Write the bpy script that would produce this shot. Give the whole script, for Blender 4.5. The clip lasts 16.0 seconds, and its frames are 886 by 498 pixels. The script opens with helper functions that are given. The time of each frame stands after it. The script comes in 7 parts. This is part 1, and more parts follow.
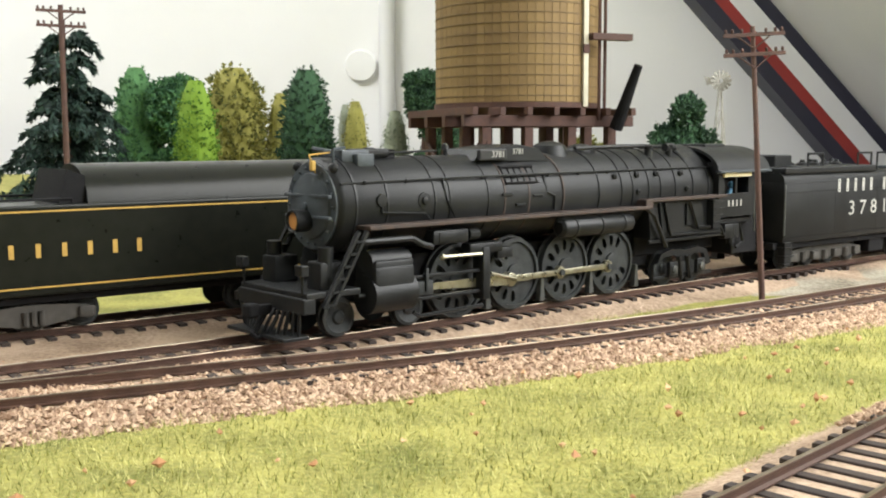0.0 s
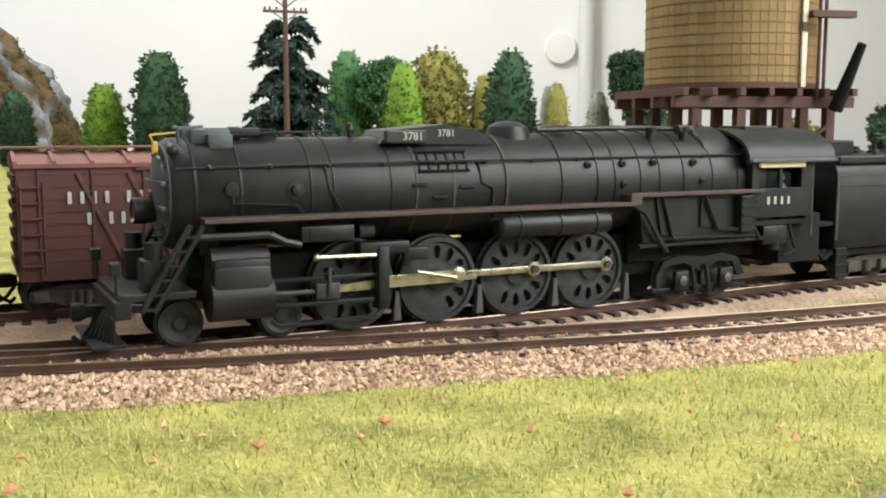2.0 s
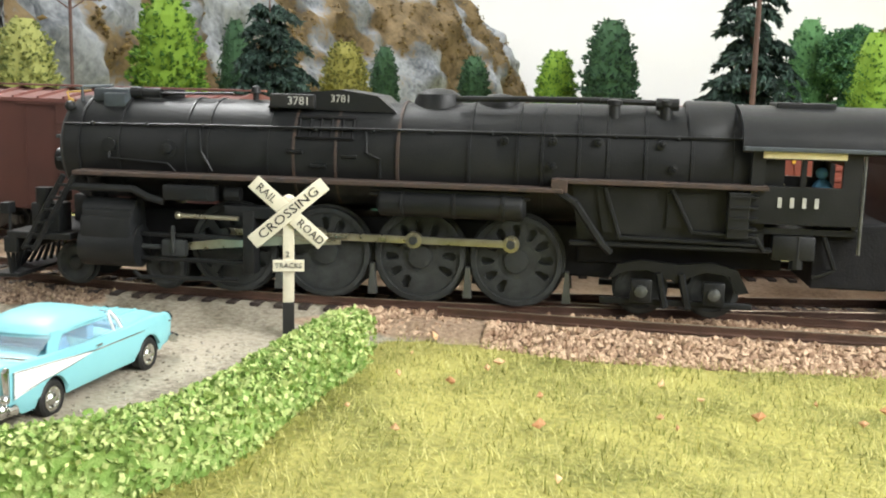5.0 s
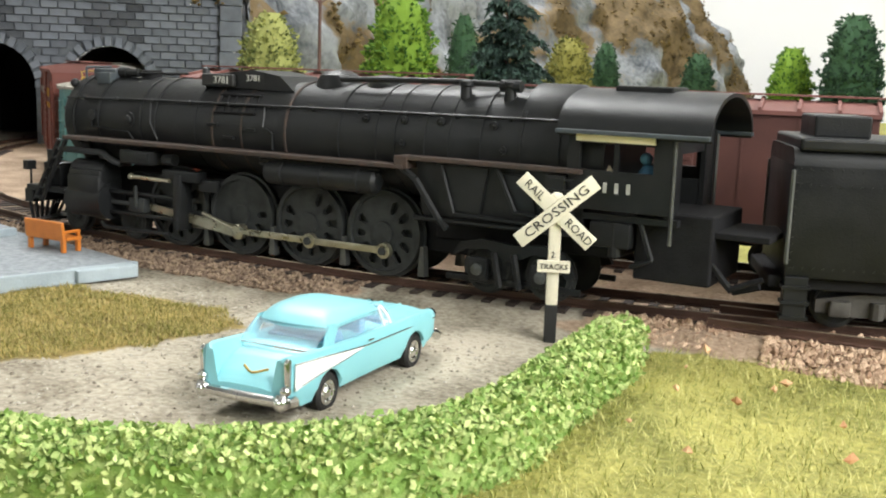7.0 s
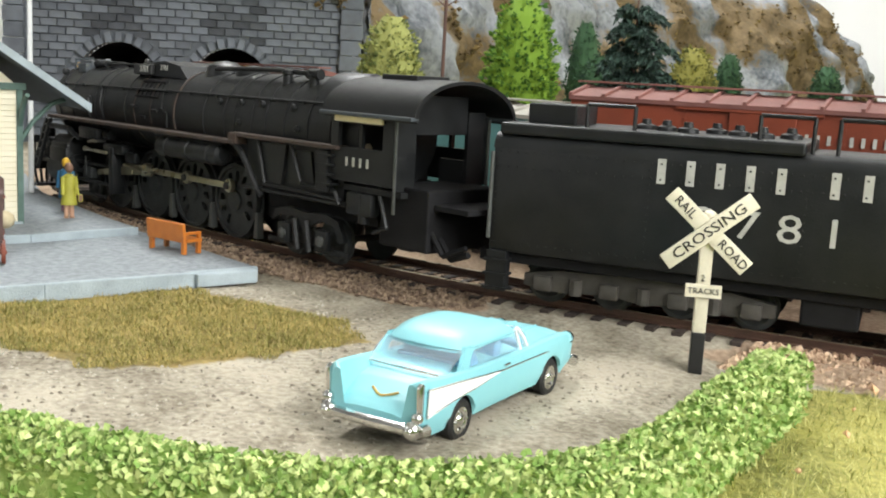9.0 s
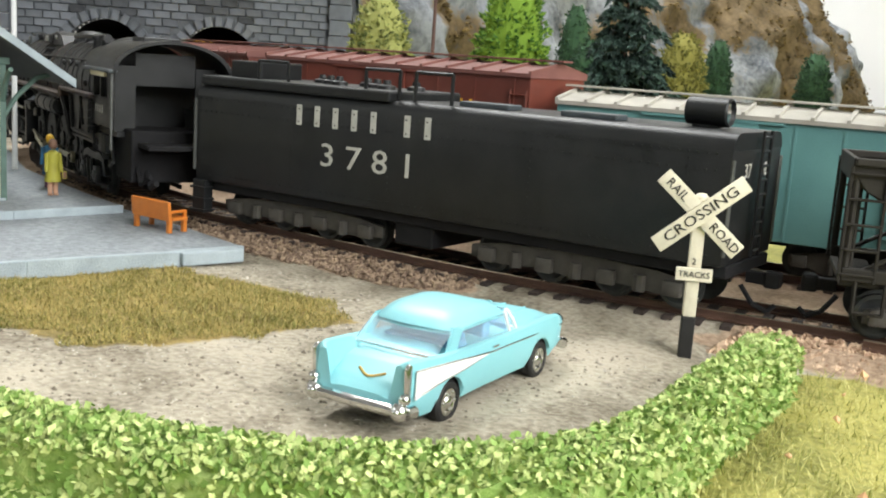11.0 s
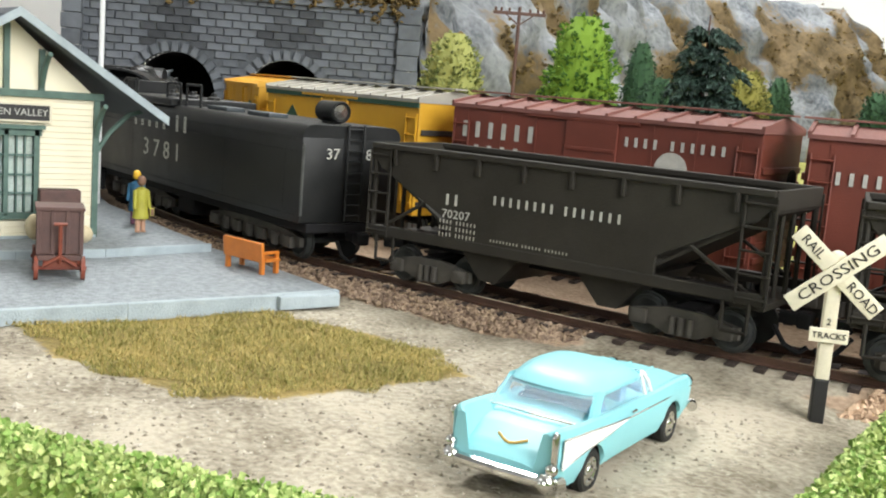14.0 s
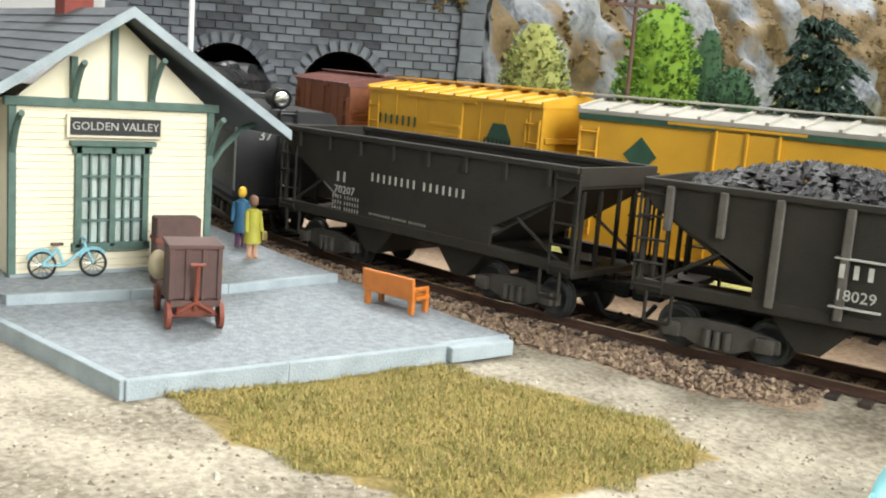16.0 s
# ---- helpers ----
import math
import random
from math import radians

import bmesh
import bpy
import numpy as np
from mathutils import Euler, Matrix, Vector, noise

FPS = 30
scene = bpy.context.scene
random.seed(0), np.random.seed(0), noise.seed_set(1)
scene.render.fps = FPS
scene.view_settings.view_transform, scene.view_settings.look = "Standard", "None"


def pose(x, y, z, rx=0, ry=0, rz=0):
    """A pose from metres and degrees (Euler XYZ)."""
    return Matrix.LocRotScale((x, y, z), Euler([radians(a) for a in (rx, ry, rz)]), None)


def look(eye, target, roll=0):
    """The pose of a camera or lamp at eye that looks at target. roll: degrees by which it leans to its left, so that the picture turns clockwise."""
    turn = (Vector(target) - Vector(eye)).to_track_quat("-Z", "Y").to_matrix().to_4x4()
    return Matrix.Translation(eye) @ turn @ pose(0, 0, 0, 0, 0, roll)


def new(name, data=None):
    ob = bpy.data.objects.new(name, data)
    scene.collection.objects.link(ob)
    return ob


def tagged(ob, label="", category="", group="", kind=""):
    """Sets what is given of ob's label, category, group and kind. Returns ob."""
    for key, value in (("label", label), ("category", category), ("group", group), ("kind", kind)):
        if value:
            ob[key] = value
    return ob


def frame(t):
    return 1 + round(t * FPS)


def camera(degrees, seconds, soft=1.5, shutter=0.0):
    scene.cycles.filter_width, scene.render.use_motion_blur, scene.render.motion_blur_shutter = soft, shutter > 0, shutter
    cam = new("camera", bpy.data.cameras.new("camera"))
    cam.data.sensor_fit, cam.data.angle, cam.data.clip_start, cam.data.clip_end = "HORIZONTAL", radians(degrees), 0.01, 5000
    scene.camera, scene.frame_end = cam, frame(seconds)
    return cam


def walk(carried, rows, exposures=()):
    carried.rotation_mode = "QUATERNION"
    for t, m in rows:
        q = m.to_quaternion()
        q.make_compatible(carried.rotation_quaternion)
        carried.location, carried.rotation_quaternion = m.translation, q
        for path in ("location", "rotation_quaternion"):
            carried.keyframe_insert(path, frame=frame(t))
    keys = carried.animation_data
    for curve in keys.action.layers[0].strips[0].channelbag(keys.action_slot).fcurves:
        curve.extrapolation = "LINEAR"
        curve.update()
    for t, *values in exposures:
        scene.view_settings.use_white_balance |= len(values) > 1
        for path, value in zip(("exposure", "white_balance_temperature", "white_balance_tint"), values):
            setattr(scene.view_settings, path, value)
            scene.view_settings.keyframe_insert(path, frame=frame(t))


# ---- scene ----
cam = camera(46.8, 16.0, soft=2.0)
METRES, EYE, TILT, LEAN, TURN = 0.1523, 0.061, 0.0, 0.0, 0.0
ROWS = [
    (0.0, 0.0, 0.0, 0.0, -0.02, -6.07, 0.22),
    (0.5, -0.0102, -0.0097, -0.0057, 2.09, -6.42, 0.03),
    (1.0, -0.0161, -0.017, -0.0067, 4.8, -6.76, -0.01),
    (1.5, -0.0228, -0.0264, -0.0065, 7.36, -6.86, -0.01),
    (2.0, -0.0322, -0.0384, -0.0086, 10.79, -6.96, -0.04),
    (2.5, -0.0365, -0.0482, -0.0126, 13.96, -7.54, -0.47),
    (3.0, -0.0445, -0.0678, -0.0027, 17.31, -7.23, -0.08),
    (3.5, -0.0611, -0.0991, 0.0063, 21.8, -7.46, 0.06),
    (4.0, -0.0756, -0.1193, 0.0011, 27.02, -8.69, -0.75),
    (4.5, -0.0924, -0.131, 0.004, 30.9, -9.06, -1.15),
    (7.0, -0.2471, -0.14, -0.0066, 45.66, -9.62, -2.03),
    (7.5, -0.2626, -0.1311, -0.0139, 48.21, -9.58, -1.87),
    (8.0, -0.3022, -0.1179, -0.0107, 50.51, -9.11, -2.0),
    (8.5, -0.3542, -0.1075, -0.0066, 51.07, -8.89, -2.89),
    (9.0, -0.3514, -0.1066, -0.0155, 51.73, -9.42, -3.13),
    (9.5, -0.3557, -0.105, -0.0175, 51.75, -9.67, -3.01),
    (12.0, -0.3663, -0.0963, -0.0258, 50.81, -10.47, -4.4),
    (12.5, -0.3694, -0.0985, -0.0254, 50.92, -9.99, -4.54),
    (13.0, -0.3832, -0.1069, -0.0182, 51.71, -9.25, -4.52),
    (13.5, -0.4092, -0.1185, -0.0177, 52.83, -8.76, -4.4),
    (14.0, -0.4714, -0.1529, -0.01, 53.5, -8.76, -4.57),
    (14.5, -0.5426, -0.1867, -0.0015, 54.15, -8.82, -4.74),
    (15.0, -0.6527, -0.2315, 0.0193, 54.59, -9.21, -4.48),
    (15.5, -0.7681, -0.2383, 0.0186, 54.5, -9.78, -4.05),
    (16.0, -0.8556, -0.2326, 0.0177, 53.45, -9.82, -4.37),
]
walk(cam, [(t, pose(0, 0, EYE, TILT, LEAN, TURN) @ pose(METRES * x, METRES * y, METRES * z, 90 + pitch, roll, yaw)) for t, x, y, z, yaw, pitch, roll in ROWS],
     [(0.0, -0.12), (3.0, -0.12), (4.5, 0.06), (8.0, 0.02), (12.5, 0.0), (14.0, 0.1), (16.0, 0.28)])

# ---- light ----
world = bpy.data.worlds.new("sky")
scene.world = world
world.use_nodes = True
_nt = world.node_tree
_sky = _nt.nodes.new("ShaderNodeTexSky")
_sky.sky_type = "NISHITA"
_sky.sun_disc = False
_sky.sun_elevation = radians(40)
_sky.sun_rotation = radians(100)
_nt.links.new(_sky.outputs[0], _nt.nodes["Background"].inputs[0])
_nt.nodes["Background"].inputs[1].default_value = 0.1


def area_light(name, eye, target, sx, sy, watts, colour=(1, 1, 1)):
    d = bpy.data.lights.new(name, "AREA")
    d.shape, d.size, d.size_y, d.energy, d.color = "RECTANGLE", sx, sy, watts, colour
    ob = new(name, d)
    ob.matrix_world = look(eye, target)
    return ob


area_light("skylight_daylight", (0.62, 0.16, 0.52), (-0.15, 0.28, 0.0), 0.7, 0.7, 16.5, (1.0, 1.0, 0.97))
# added fill lamp behind the camera, no known window there
area_light("window_daylight", (-0.9, -2.17, 1.0), (0.1, 1.2, 0.2), 1.3, 1.0, 12.5, (0.97, 1.0, 0.99))
# added lamp under the flat ceiling, brightens the white back wall
area_light("roof_window_daylight", (-1.15, 0.7, 1.82), (0.25, 1.9, 0.2), 0.9, 0.8, 88.0, (0.99, 1.0, 0.99))

# ---- materials ----
MATS = {}


def mat(name, c1, c2=None, rough=0.6, metal=0.0, scale=300.0, bump=0.2, fine=2500.0, island=0.0, per_object=0.0, spec=0.5):
    """Two-scale noise between two base colours, with fine relief. Scales are per metre."""
    if name in MATS:
        return MATS[name]
    m = bpy.data.materials.new(name)
    m.use_nodes = True
    nt, L = m.node_tree, m.node_tree.links
    b = nt.nodes["Principled BSDF"]
    b.inputs["Metallic"].default_value = metal
    b.inputs["Specular IOR Level"].default_value = spec
    c2 = c2 or tuple(v * 0.72 for v in c1)
    tc = nt.nodes.new("ShaderNodeTexCoord")
    n1 = nt.nodes.new("ShaderNodeTexNoise")
    n1.inputs["Scale"].default_value, n1.inputs["Detail"].default_value = scale, 5
    n2 = nt.nodes.new("ShaderNodeTexNoise")
    n2.inputs["Scale"].default_value, n2.inputs["Detail"].default_value = fine, 3
    for n in (n1, n2):
        L.new(tc.outputs["Object"], n.inputs["Vector"])
    add = nt.nodes.new("ShaderNodeMath")
    add.operation = "MULTIPLY_ADD"
    L.new(n2.outputs[0], add.inputs[0])
    add.inputs[1].default_value = 0.35
    L.new(n1.outputs[0], add.inputs[2])
    ramp = nt.nodes.new("ShaderNodeValToRGB")
    ramp.color_ramp.elements[0].position, ramp.color_ramp.elements[1].position = 0.45, 0.9
    ramp.color_ramp.elements[0].color, ramp.color_ramp.elements[1].color = (*c2, 1), (*c1, 1)
    fac = add.outputs[0]
    if island or per_object:
        rnd = nt.nodes.new("ShaderNodeNewGeometry" if island else "ShaderNodeObjectInfo")
        mix = nt.nodes.new("ShaderNodeMath")
        mix.operation = "MULTIPLY_ADD"
        L.new(rnd.outputs["Random Per Island" if island else "Random"], mix.inputs[0])
        mix.inputs[1].default_value = island or per_object
        sub = nt.nodes.new("ShaderNodeMath")
        sub.operation = "SUBTRACT"
        L.new(fac, sub.inputs[0])
        sub.inputs[1].default_value = (island or per_object) * 0.5
        L.new(sub.outputs[0], mix.inputs[2])
        fac = mix.outputs[0]
    L.new(fac, ramp.inputs[0])
    L.new(ramp.outputs[0], b.inputs["Base Color"])
    rr = nt.nodes.new("ShaderNodeMapRange")
    rr.inputs["To Min"].default_value, rr.inputs["To Max"].default_value = max(0.03, rough - 0.12), min(1, rough + 0.12)
    L.new(n1.outputs[0], rr.inputs["Value"])
    L.new(rr.outputs[0], b.inputs["Roughness"])
    if bump:
        bp = nt.nodes.new("ShaderNodeBump")
        bp.inputs["Strength"].default_value, bp.inputs["Distance"].default_value = bump, 0.0006
        L.new(n2.outputs[0], bp.inputs["Height"])
        L.new(bp.outputs[0], b.inputs["Normal"])
    MATS[name] = m
    return m


def glow_free_glass(name):
    m = bpy.data.materials.new(name)
    m.use_nodes = True
    b = m.node_tree.nodes["Principled BSDF"]
    b.inputs["Base Color"].default_value = (0.75, 0.85, 0.9, 1)
    b.inputs["Transmission Weight"].default_value = 0.9
    b.inputs["Roughness"].default_value = 0.05
    b.inputs["IOR"].default_value = 1.15
    MATS[name] = m
    return m


ENGINE = mat("engine_black", (0.0165, 0.0175, 0.018), (0.008, 0.009, 0.0095), 0.42, 0, 120, 0.15, spec=0.3)
SMOKEBOX = mat("smokebox_grey", (0.06, 0.075, 0.085), (0.035, 0.042, 0.048), 0.5)
DULL_BLACK = mat("dull_black", (0.014, 0.014, 0.015), (0.007, 0.007, 0.008), 0.75, spec=0.2)
RUSTY = mat("weathered_edge", (0.075, 0.045, 0.032), (0.03, 0.025, 0.022), 0.7, 0, 500)
WHEEL = mat("wheel_grey", (0.05, 0.055, 0.053), (0.022, 0.024, 0.025), 0.55, spec=0.3)
TYRE_STEEL = mat("tyre_steel", (0.12, 0.125, 0.12), (0.07, 0.075, 0.07), 0.4, 0.5)
ROD = mat("nickel_rod", (0.44, 0.42, 0.32), (0.3, 0.28, 0.2), 0.3, 0.85, 300, 0.05)
CREAM = mat("cream_paint", (0.8, 0.72, 0.45), (0.72, 0.63, 0.38), 0.6)
WHITE = mat("white_lettering", (0.5, 0.5, 0.46), (0.36, 0.36, 0.33), 0.6)
GOLD = mat("gold_lettering", (0.6, 0.38, 0.08), (0.45, 0.28, 0.06), 0.55)
TENDER_GREEN = mat("tender_green_black", (0.012, 0.013, 0.009), (0.008, 0.009, 0.007), 0.32, bump=0.02, spec=0.22)
HOPPER = mat("hopper_black", (0.034, 0.031, 0.025), (0.019, 0.017, 0.014), 0.65, 0, 90, spec=0.25)
BOXRED = mat("boxcar_red", (0.17, 0.038, 0.022), (0.11, 0.026, 0.016), 0.55, 0, 60)
BOXBROWN = mat("boxcar_brown", (0.11, 0.04, 0.03), (0.07, 0.027, 0.022), 0.6, 0, 60)
BOXBRIGHT = mat("boxcar_bright_red", (0.23, 0.045, 0.018), (0.15, 0.033, 0.015), 0.5, 0, 60)
ROOFPINK = mat("roof_faded_red", (0.21, 0.085, 0.07), (0.14, 0.055, 0.045), 0.7, 0, 60)
YELLOW = mat("reefer_yellow", (0.72, 0.4, 0.025), (0.56, 0.3, 0.02), 0.5, 0, 60)
ROOFGREY = mat("roof_grey", (0.42, 0.4, 0.35), (0.28, 0.27, 0.23), 0.7, 0, 60)
CARGREEN = mat("car_green", (0.035, 0.1, 0.06), (0.02, 0.07, 0.04), 0.55)
CARCREAM = mat("car_cream", (0.6, 0.5, 0.25), (0.5, 0.4, 0.2), 0.55)
TEAL = mat("car_teal", (0.12, 0.28, 0.27), (0.08, 0.2, 0.2), 0.55, 0, 60)
COAL = mat("coal", (0.03, 0.03, 0.032), (0.01, 0.01, 0.011), 0.35, 0, 800, 0.5, island=0.5)
RAILMAT = mat("rusty_rail", (0.11, 0.058, 0.04), (0.06, 0.033, 0.024), 0.5, 0.2, 200)
RAILTOP = mat("polished_rail_head", (0.42, 0.36, 0.27), (0.22, 0.16, 0.11), 0.3, 0.8, 60, 0.03)
TIE = mat("tie_brown", (0.05, 0.035, 0.027), (0.028, 0.02, 0.017), 0.8, per_object=0.4)
BALLAST = mat("ballast_stone", (0.62, 0.45, 0.31), (0.3, 0.19, 0.12), 0.85, 0, 900, 0.5, island=0.75)
BALLAST2 = mat("ballast_stone_brown", (0.34, 0.25, 0.17), (0.15, 0.1, 0.07), 0.85, 0, 900, 0.5, island=0.75)
BLADE = mat("grass_blade", (0.58, 0.54, 0.2), (0.2, 0.22, 0.035), 0.7, 0, 60, 0, island=0.8)
BLADE_DRY = mat("dry_grass_blade", (0.45, 0.35, 0.12), (0.17, 0.17, 0.03), 0.75, 0, 60, 0, island=0.8)
HEDGE = mat("hedge_flock", (0.56, 0.65, 0.26), (0.2, 0.33, 0.07), 0.8, 0, 200, 0.4, island=0.8)
POLE = mat("pole_wood", (0.13, 0.07, 0.055), (0.075, 0.042, 0.034), 0.75)
TANKWOOD = mat("tank_wood", (0.3, 0.2, 0.075), (0.19, 0.12, 0.045), 0.75, 0, 60, per_object=0.25)
TANKBROWN = mat("tank_brown", (0.1, 0.045, 0.03), (0.06, 0.028, 0.02), 0.7)
WALLWHITE = mat("wall_paint", (0.86, 0.86, 0.85), (0.82, 0.82, 0.81), 0.8, 0, 4, 0.05, 300)
CEILING = mat("ceiling_paint", (0.74, 0.74, 0.74), (0.68, 0.68, 0.68), 0.8, 0, 4, 0.05, 300)
STONE = mat("portal_stone", (0.18, 0.2, 0.23), (0.1, 0.112, 0.13), 0.85, 0, 90, 0.4, per_object=0.35)
SOOTSTONE = mat("portal_joint", (0.13, 0.145, 0.16), (0.085, 0.095, 0.105), 0.9)
STATION = mat("station_cream", (0.84, 0.79, 0.62), (0.78, 0.72, 0.54), 0.65, 0, 80, 0.1, per_object=0.2)
STGREEN = mat("station_green", (0.1, 0.17, 0.14), (0.06, 0.11, 0.09), 0.6)
STGREY = mat("station_roof", (0.13, 0.145, 0.16), (0.08, 0.09, 0.1), 0.8, 0, 60, 0.5)
PLATFORM = mat("platform_grey", (0.33, 0.36, 0.38), (0.19, 0.215, 0.23), 0.9, 0, 500, 1.0, 1300)
KERB = mat("kerb_grey", (0.4, 0.47, 0.5), (0.28, 0.33, 0.36), 0.8, 0, 150, 0.5)
ORANGE = mat("orange_plastic", (0.62, 0.2, 0.03), (0.5, 0.15, 0.02), 0.4)
CARPAINT = mat("aqua_paint", (0.25, 0.58, 0.62), (0.22, 0.52, 0.57), 0.42, 0, 30, 0.0)
CARWHITE = mat("white_paint", (0.82, 0.84, 0.83), (0.76, 0.78, 0.78), 0.3, 0, 30, 0.0)
CHROME = mat("chrome", (0.75, 0.75, 0.73), (0.6, 0.6, 0.6), 0.15, 1.0, 100, 0.02)
RUBBER = mat("tyre_rubber", (0.015, 0.015, 0.015), (0.008, 0.008, 0.008), 0.6)
SEATBLUE = mat("interior_blue", (0.1, 0.28, 0.42), (0.07, 0.2, 0.32), 0.6)
SIGNWHITE = mat("sign_white", (0.72, 0.68, 0.53), (0.6, 0.55, 0.42), 0.6)
SIGNBLACK = mat("sign_black", (0.015, 0.015, 0.015), (0.01, 0.01, 0.01), 0.5)
BRICKRED = mat("chimney_red", (0.3, 0.07, 0.05), (0.2, 0.045, 0.035), 0.8)
CARTBROWN = mat("cart_brown", (0.12, 0.065, 0.055), (0.075, 0.042, 0.038), 0.7)
CARTRED = mat("cart_red", (0.24, 0.055, 0.03), (0.16, 0.04, 0.02), 0.6)
SACK = mat("sack_cloth", (0.55, 0.48, 0.33), (0.42, 0.35, 0.22), 0.9)
BIKE = mat("bicycle_blue", (0.25, 0.52, 0.6), (0.18, 0.4, 0.47), 0.4)
CURTAIN = mat("dark_curtain", (0.12, 0.07, 0.09), (0.05, 0.035, 0.045), 0.5, 0, 400)
ROOMRED = mat("beam_red", (0.32, 0.035, 0.03), (0.25, 0.03, 0.025), 0.5, 0, 10, 0)
ROOMDARK = mat("beam_dark", (0.03, 0.03, 0.05), (0.02, 0.02, 0.035), 0.5, 0, 10, 0)
FLOORMAT = mat("room_floor", (0.25, 0.2, 0.15), (0.2, 0.16, 0.12), 0.6, 0, 6, 0.1, 200)
GLASS = glow_free_glass("clear_pane")
FOLIAGE = {
    "dark": mat("foliage_dark", (0.05, 0.12, 0.05), (0.012, 0.04, 0.02), 0.85, 0, 150, 0.3, island=0.8),
    "green": mat("foliage_green", (0.09, 0.22, 0.08), (0.025, 0.09, 0.04), 0.85, 0, 150, 0.3, island=0.8),
    "olive": mat("foliage_olive", (0.3, 0.28, 0.07), (0.1, 0.11, 0.025), 0.85, 0, 150, 0.3, island=0.8),
    "bright": mat("foliage_bright", (0.2, 0.34, 0.035), (0.045, 0.13, 0.015), 0.85, 0, 150, 0.3, island=0.8),
    "pale": mat("foliage_pale", (0.36, 0.38, 0.12), (0.1, 0.13, 0.035), 0.85, 0, 150, 0.3, island=0.8),
    "grey": mat("foliage_grey", (0.3, 0.33, 0.26), (0.1, 0.13, 0.09), 0.85, 0, 150, 0.3, island=0.8),
    "fir": mat("foliage_fir", (0.035, 0.075, 0.055), (0.01, 0.025, 0.02), 0.8, 0, 150, 0.3, island=0.7),
    "spruce": mat("foliage_spruce", (0.04, 0.1, 0.045), (0.012, 0.038, 0.022), 0.85, 0, 150, 0.3, island=0.8),
    "autumn": mat("foliage_autumn", (0.22, 0.15, 0.055), (0.08, 0.055, 0.02), 0.9, 0, 200, 0.4, island=0.8),
}


def layered(name, colours, scale, fine, rough=0.9, bump=0.6):
    """A zone-mixed scenery surface: attribute 'zone' (r: grass, g: dry grass, b: ballast, rest: sandy ground)."""
    m = bpy.data.materials.new(name)
    m.use_nodes = True
    nt, L = m.node_tree, m.node_tree.links
    b = nt.nodes["Principled BSDF"]
    b.inputs["Roughness"].default_value = rough
    tc = nt.nodes.new("ShaderNodeTexCoord")
    noises = []
    for s in (scale, fine):
        n = nt.nodes.new("ShaderNodeTexNoise")
        n.inputs["Scale"].default_value, n.inputs["Detail"].default_value = s, 6
        L.new(tc.outputs["Object"], n.inputs["Vector"])
        noises.append(n)
    add = nt.nodes.new("ShaderNodeMath")
    add.operation = "MULTIPLY_ADD"
    L.new(noises[1].outputs[0], add.inputs[0])
    add.inputs[1].default_value = 0.7
    L.new(noises[0].outputs[0], add.inputs[2])
    at = nt.nodes.new("ShaderNodeAttribute")
    at.attribute_name = "zone"
    sep = nt.nodes.new("ShaderNodeSeparateColor")
    L.new(at.outputs["Color"], sep.inputs[0])
    last = None
    for k, (lo, hi) in enumerate(colours):
        ramp = nt.nodes.new("ShaderNodeValToRGB")
        ramp.color_ramp.elements[0].position, ramp.color_ramp.elements[1].position = 0.6, 1.0
        ramp.color_ramp.elements[0].color, ramp.color_ramp.elements[1].color = (*lo, 1), (*hi, 1)
        L.new(add.outputs[0], ramp.inputs[0])
        if last is None:
            last = ramp.outputs[0]
            continue
        # edges of a zone broken up by the noise
        e = nt.nodes.new("ShaderNodeMath")
        e.operation = "MULTIPLY_ADD"
        L.new(noises[1].outputs[0], e.inputs[0])
        e.inputs[1].default_value = 0.8
        L.new(sep.outputs[k - 1], e.inputs[2])
        st = nt.nodes.new("ShaderNodeMapRange")
        st.inputs["From Min"].default_value, st.inputs["From Max"].default_value = 0.75, 1.05
        L.new(e.outputs[0], st.inputs["Value"])
        mx = nt.nodes.new("ShaderNodeMix")
        mx.data_type = "RGBA"
        L.new(st.outputs[0], mx.inputs[0])
        L.new(last, mx.inputs[6])
        L.new(ramp.outputs[0], mx.inputs[7])
        last = mx.outputs[2]
    L.new(last, b.inputs["Base Color"])
    bp = nt.nodes.new("ShaderNodeBump")
    bp.inputs["Strength"].default_value, bp.inputs["Distance"].default_value = bump, 0.0015
    L.new(noises[1].outputs[0], bp.inputs["Height"])
    L.new(bp.outputs[0], b.inputs["Normal"])
    MATS[name] = m
    return m


GROUND = layered("scenery_ground", [((0.15, 0.125, 0.085), (0.46, 0.415, 0.325)), ((0.13, 0.14, 0.025), (0.4, 0.37, 0.1)), ((0.13, 0.1, 0.025), (0.34, 0.25, 0.08)), ((0.2, 0.13, 0.08), (0.5, 0.37, 0.26))], 45, 700)
ROCK = layered("mountain_rock", [((0.07, 0.08, 0.095), (0.33, 0.35, 0.38)), ((0.07, 0.05, 0.022), (0.2, 0.14, 0.07)), ((0.05, 0.05, 0.05), (0.3, 0.28, 0.25)), ((0.2, 0.15, 0.1), (0.4, 0.3, 0.2))], 22, 160, 0.85, 0.9)

# ---- building helpers: millimetres in, metres out ----
K = 0.001


def thing(name, label, category, group="", kind="", m=None):
    ob = new(name)
    ob.empty_display_size = 0.01
    if m is not None:
        ob.matrix_world = m
    return tagged(ob, label, category, group, kind)


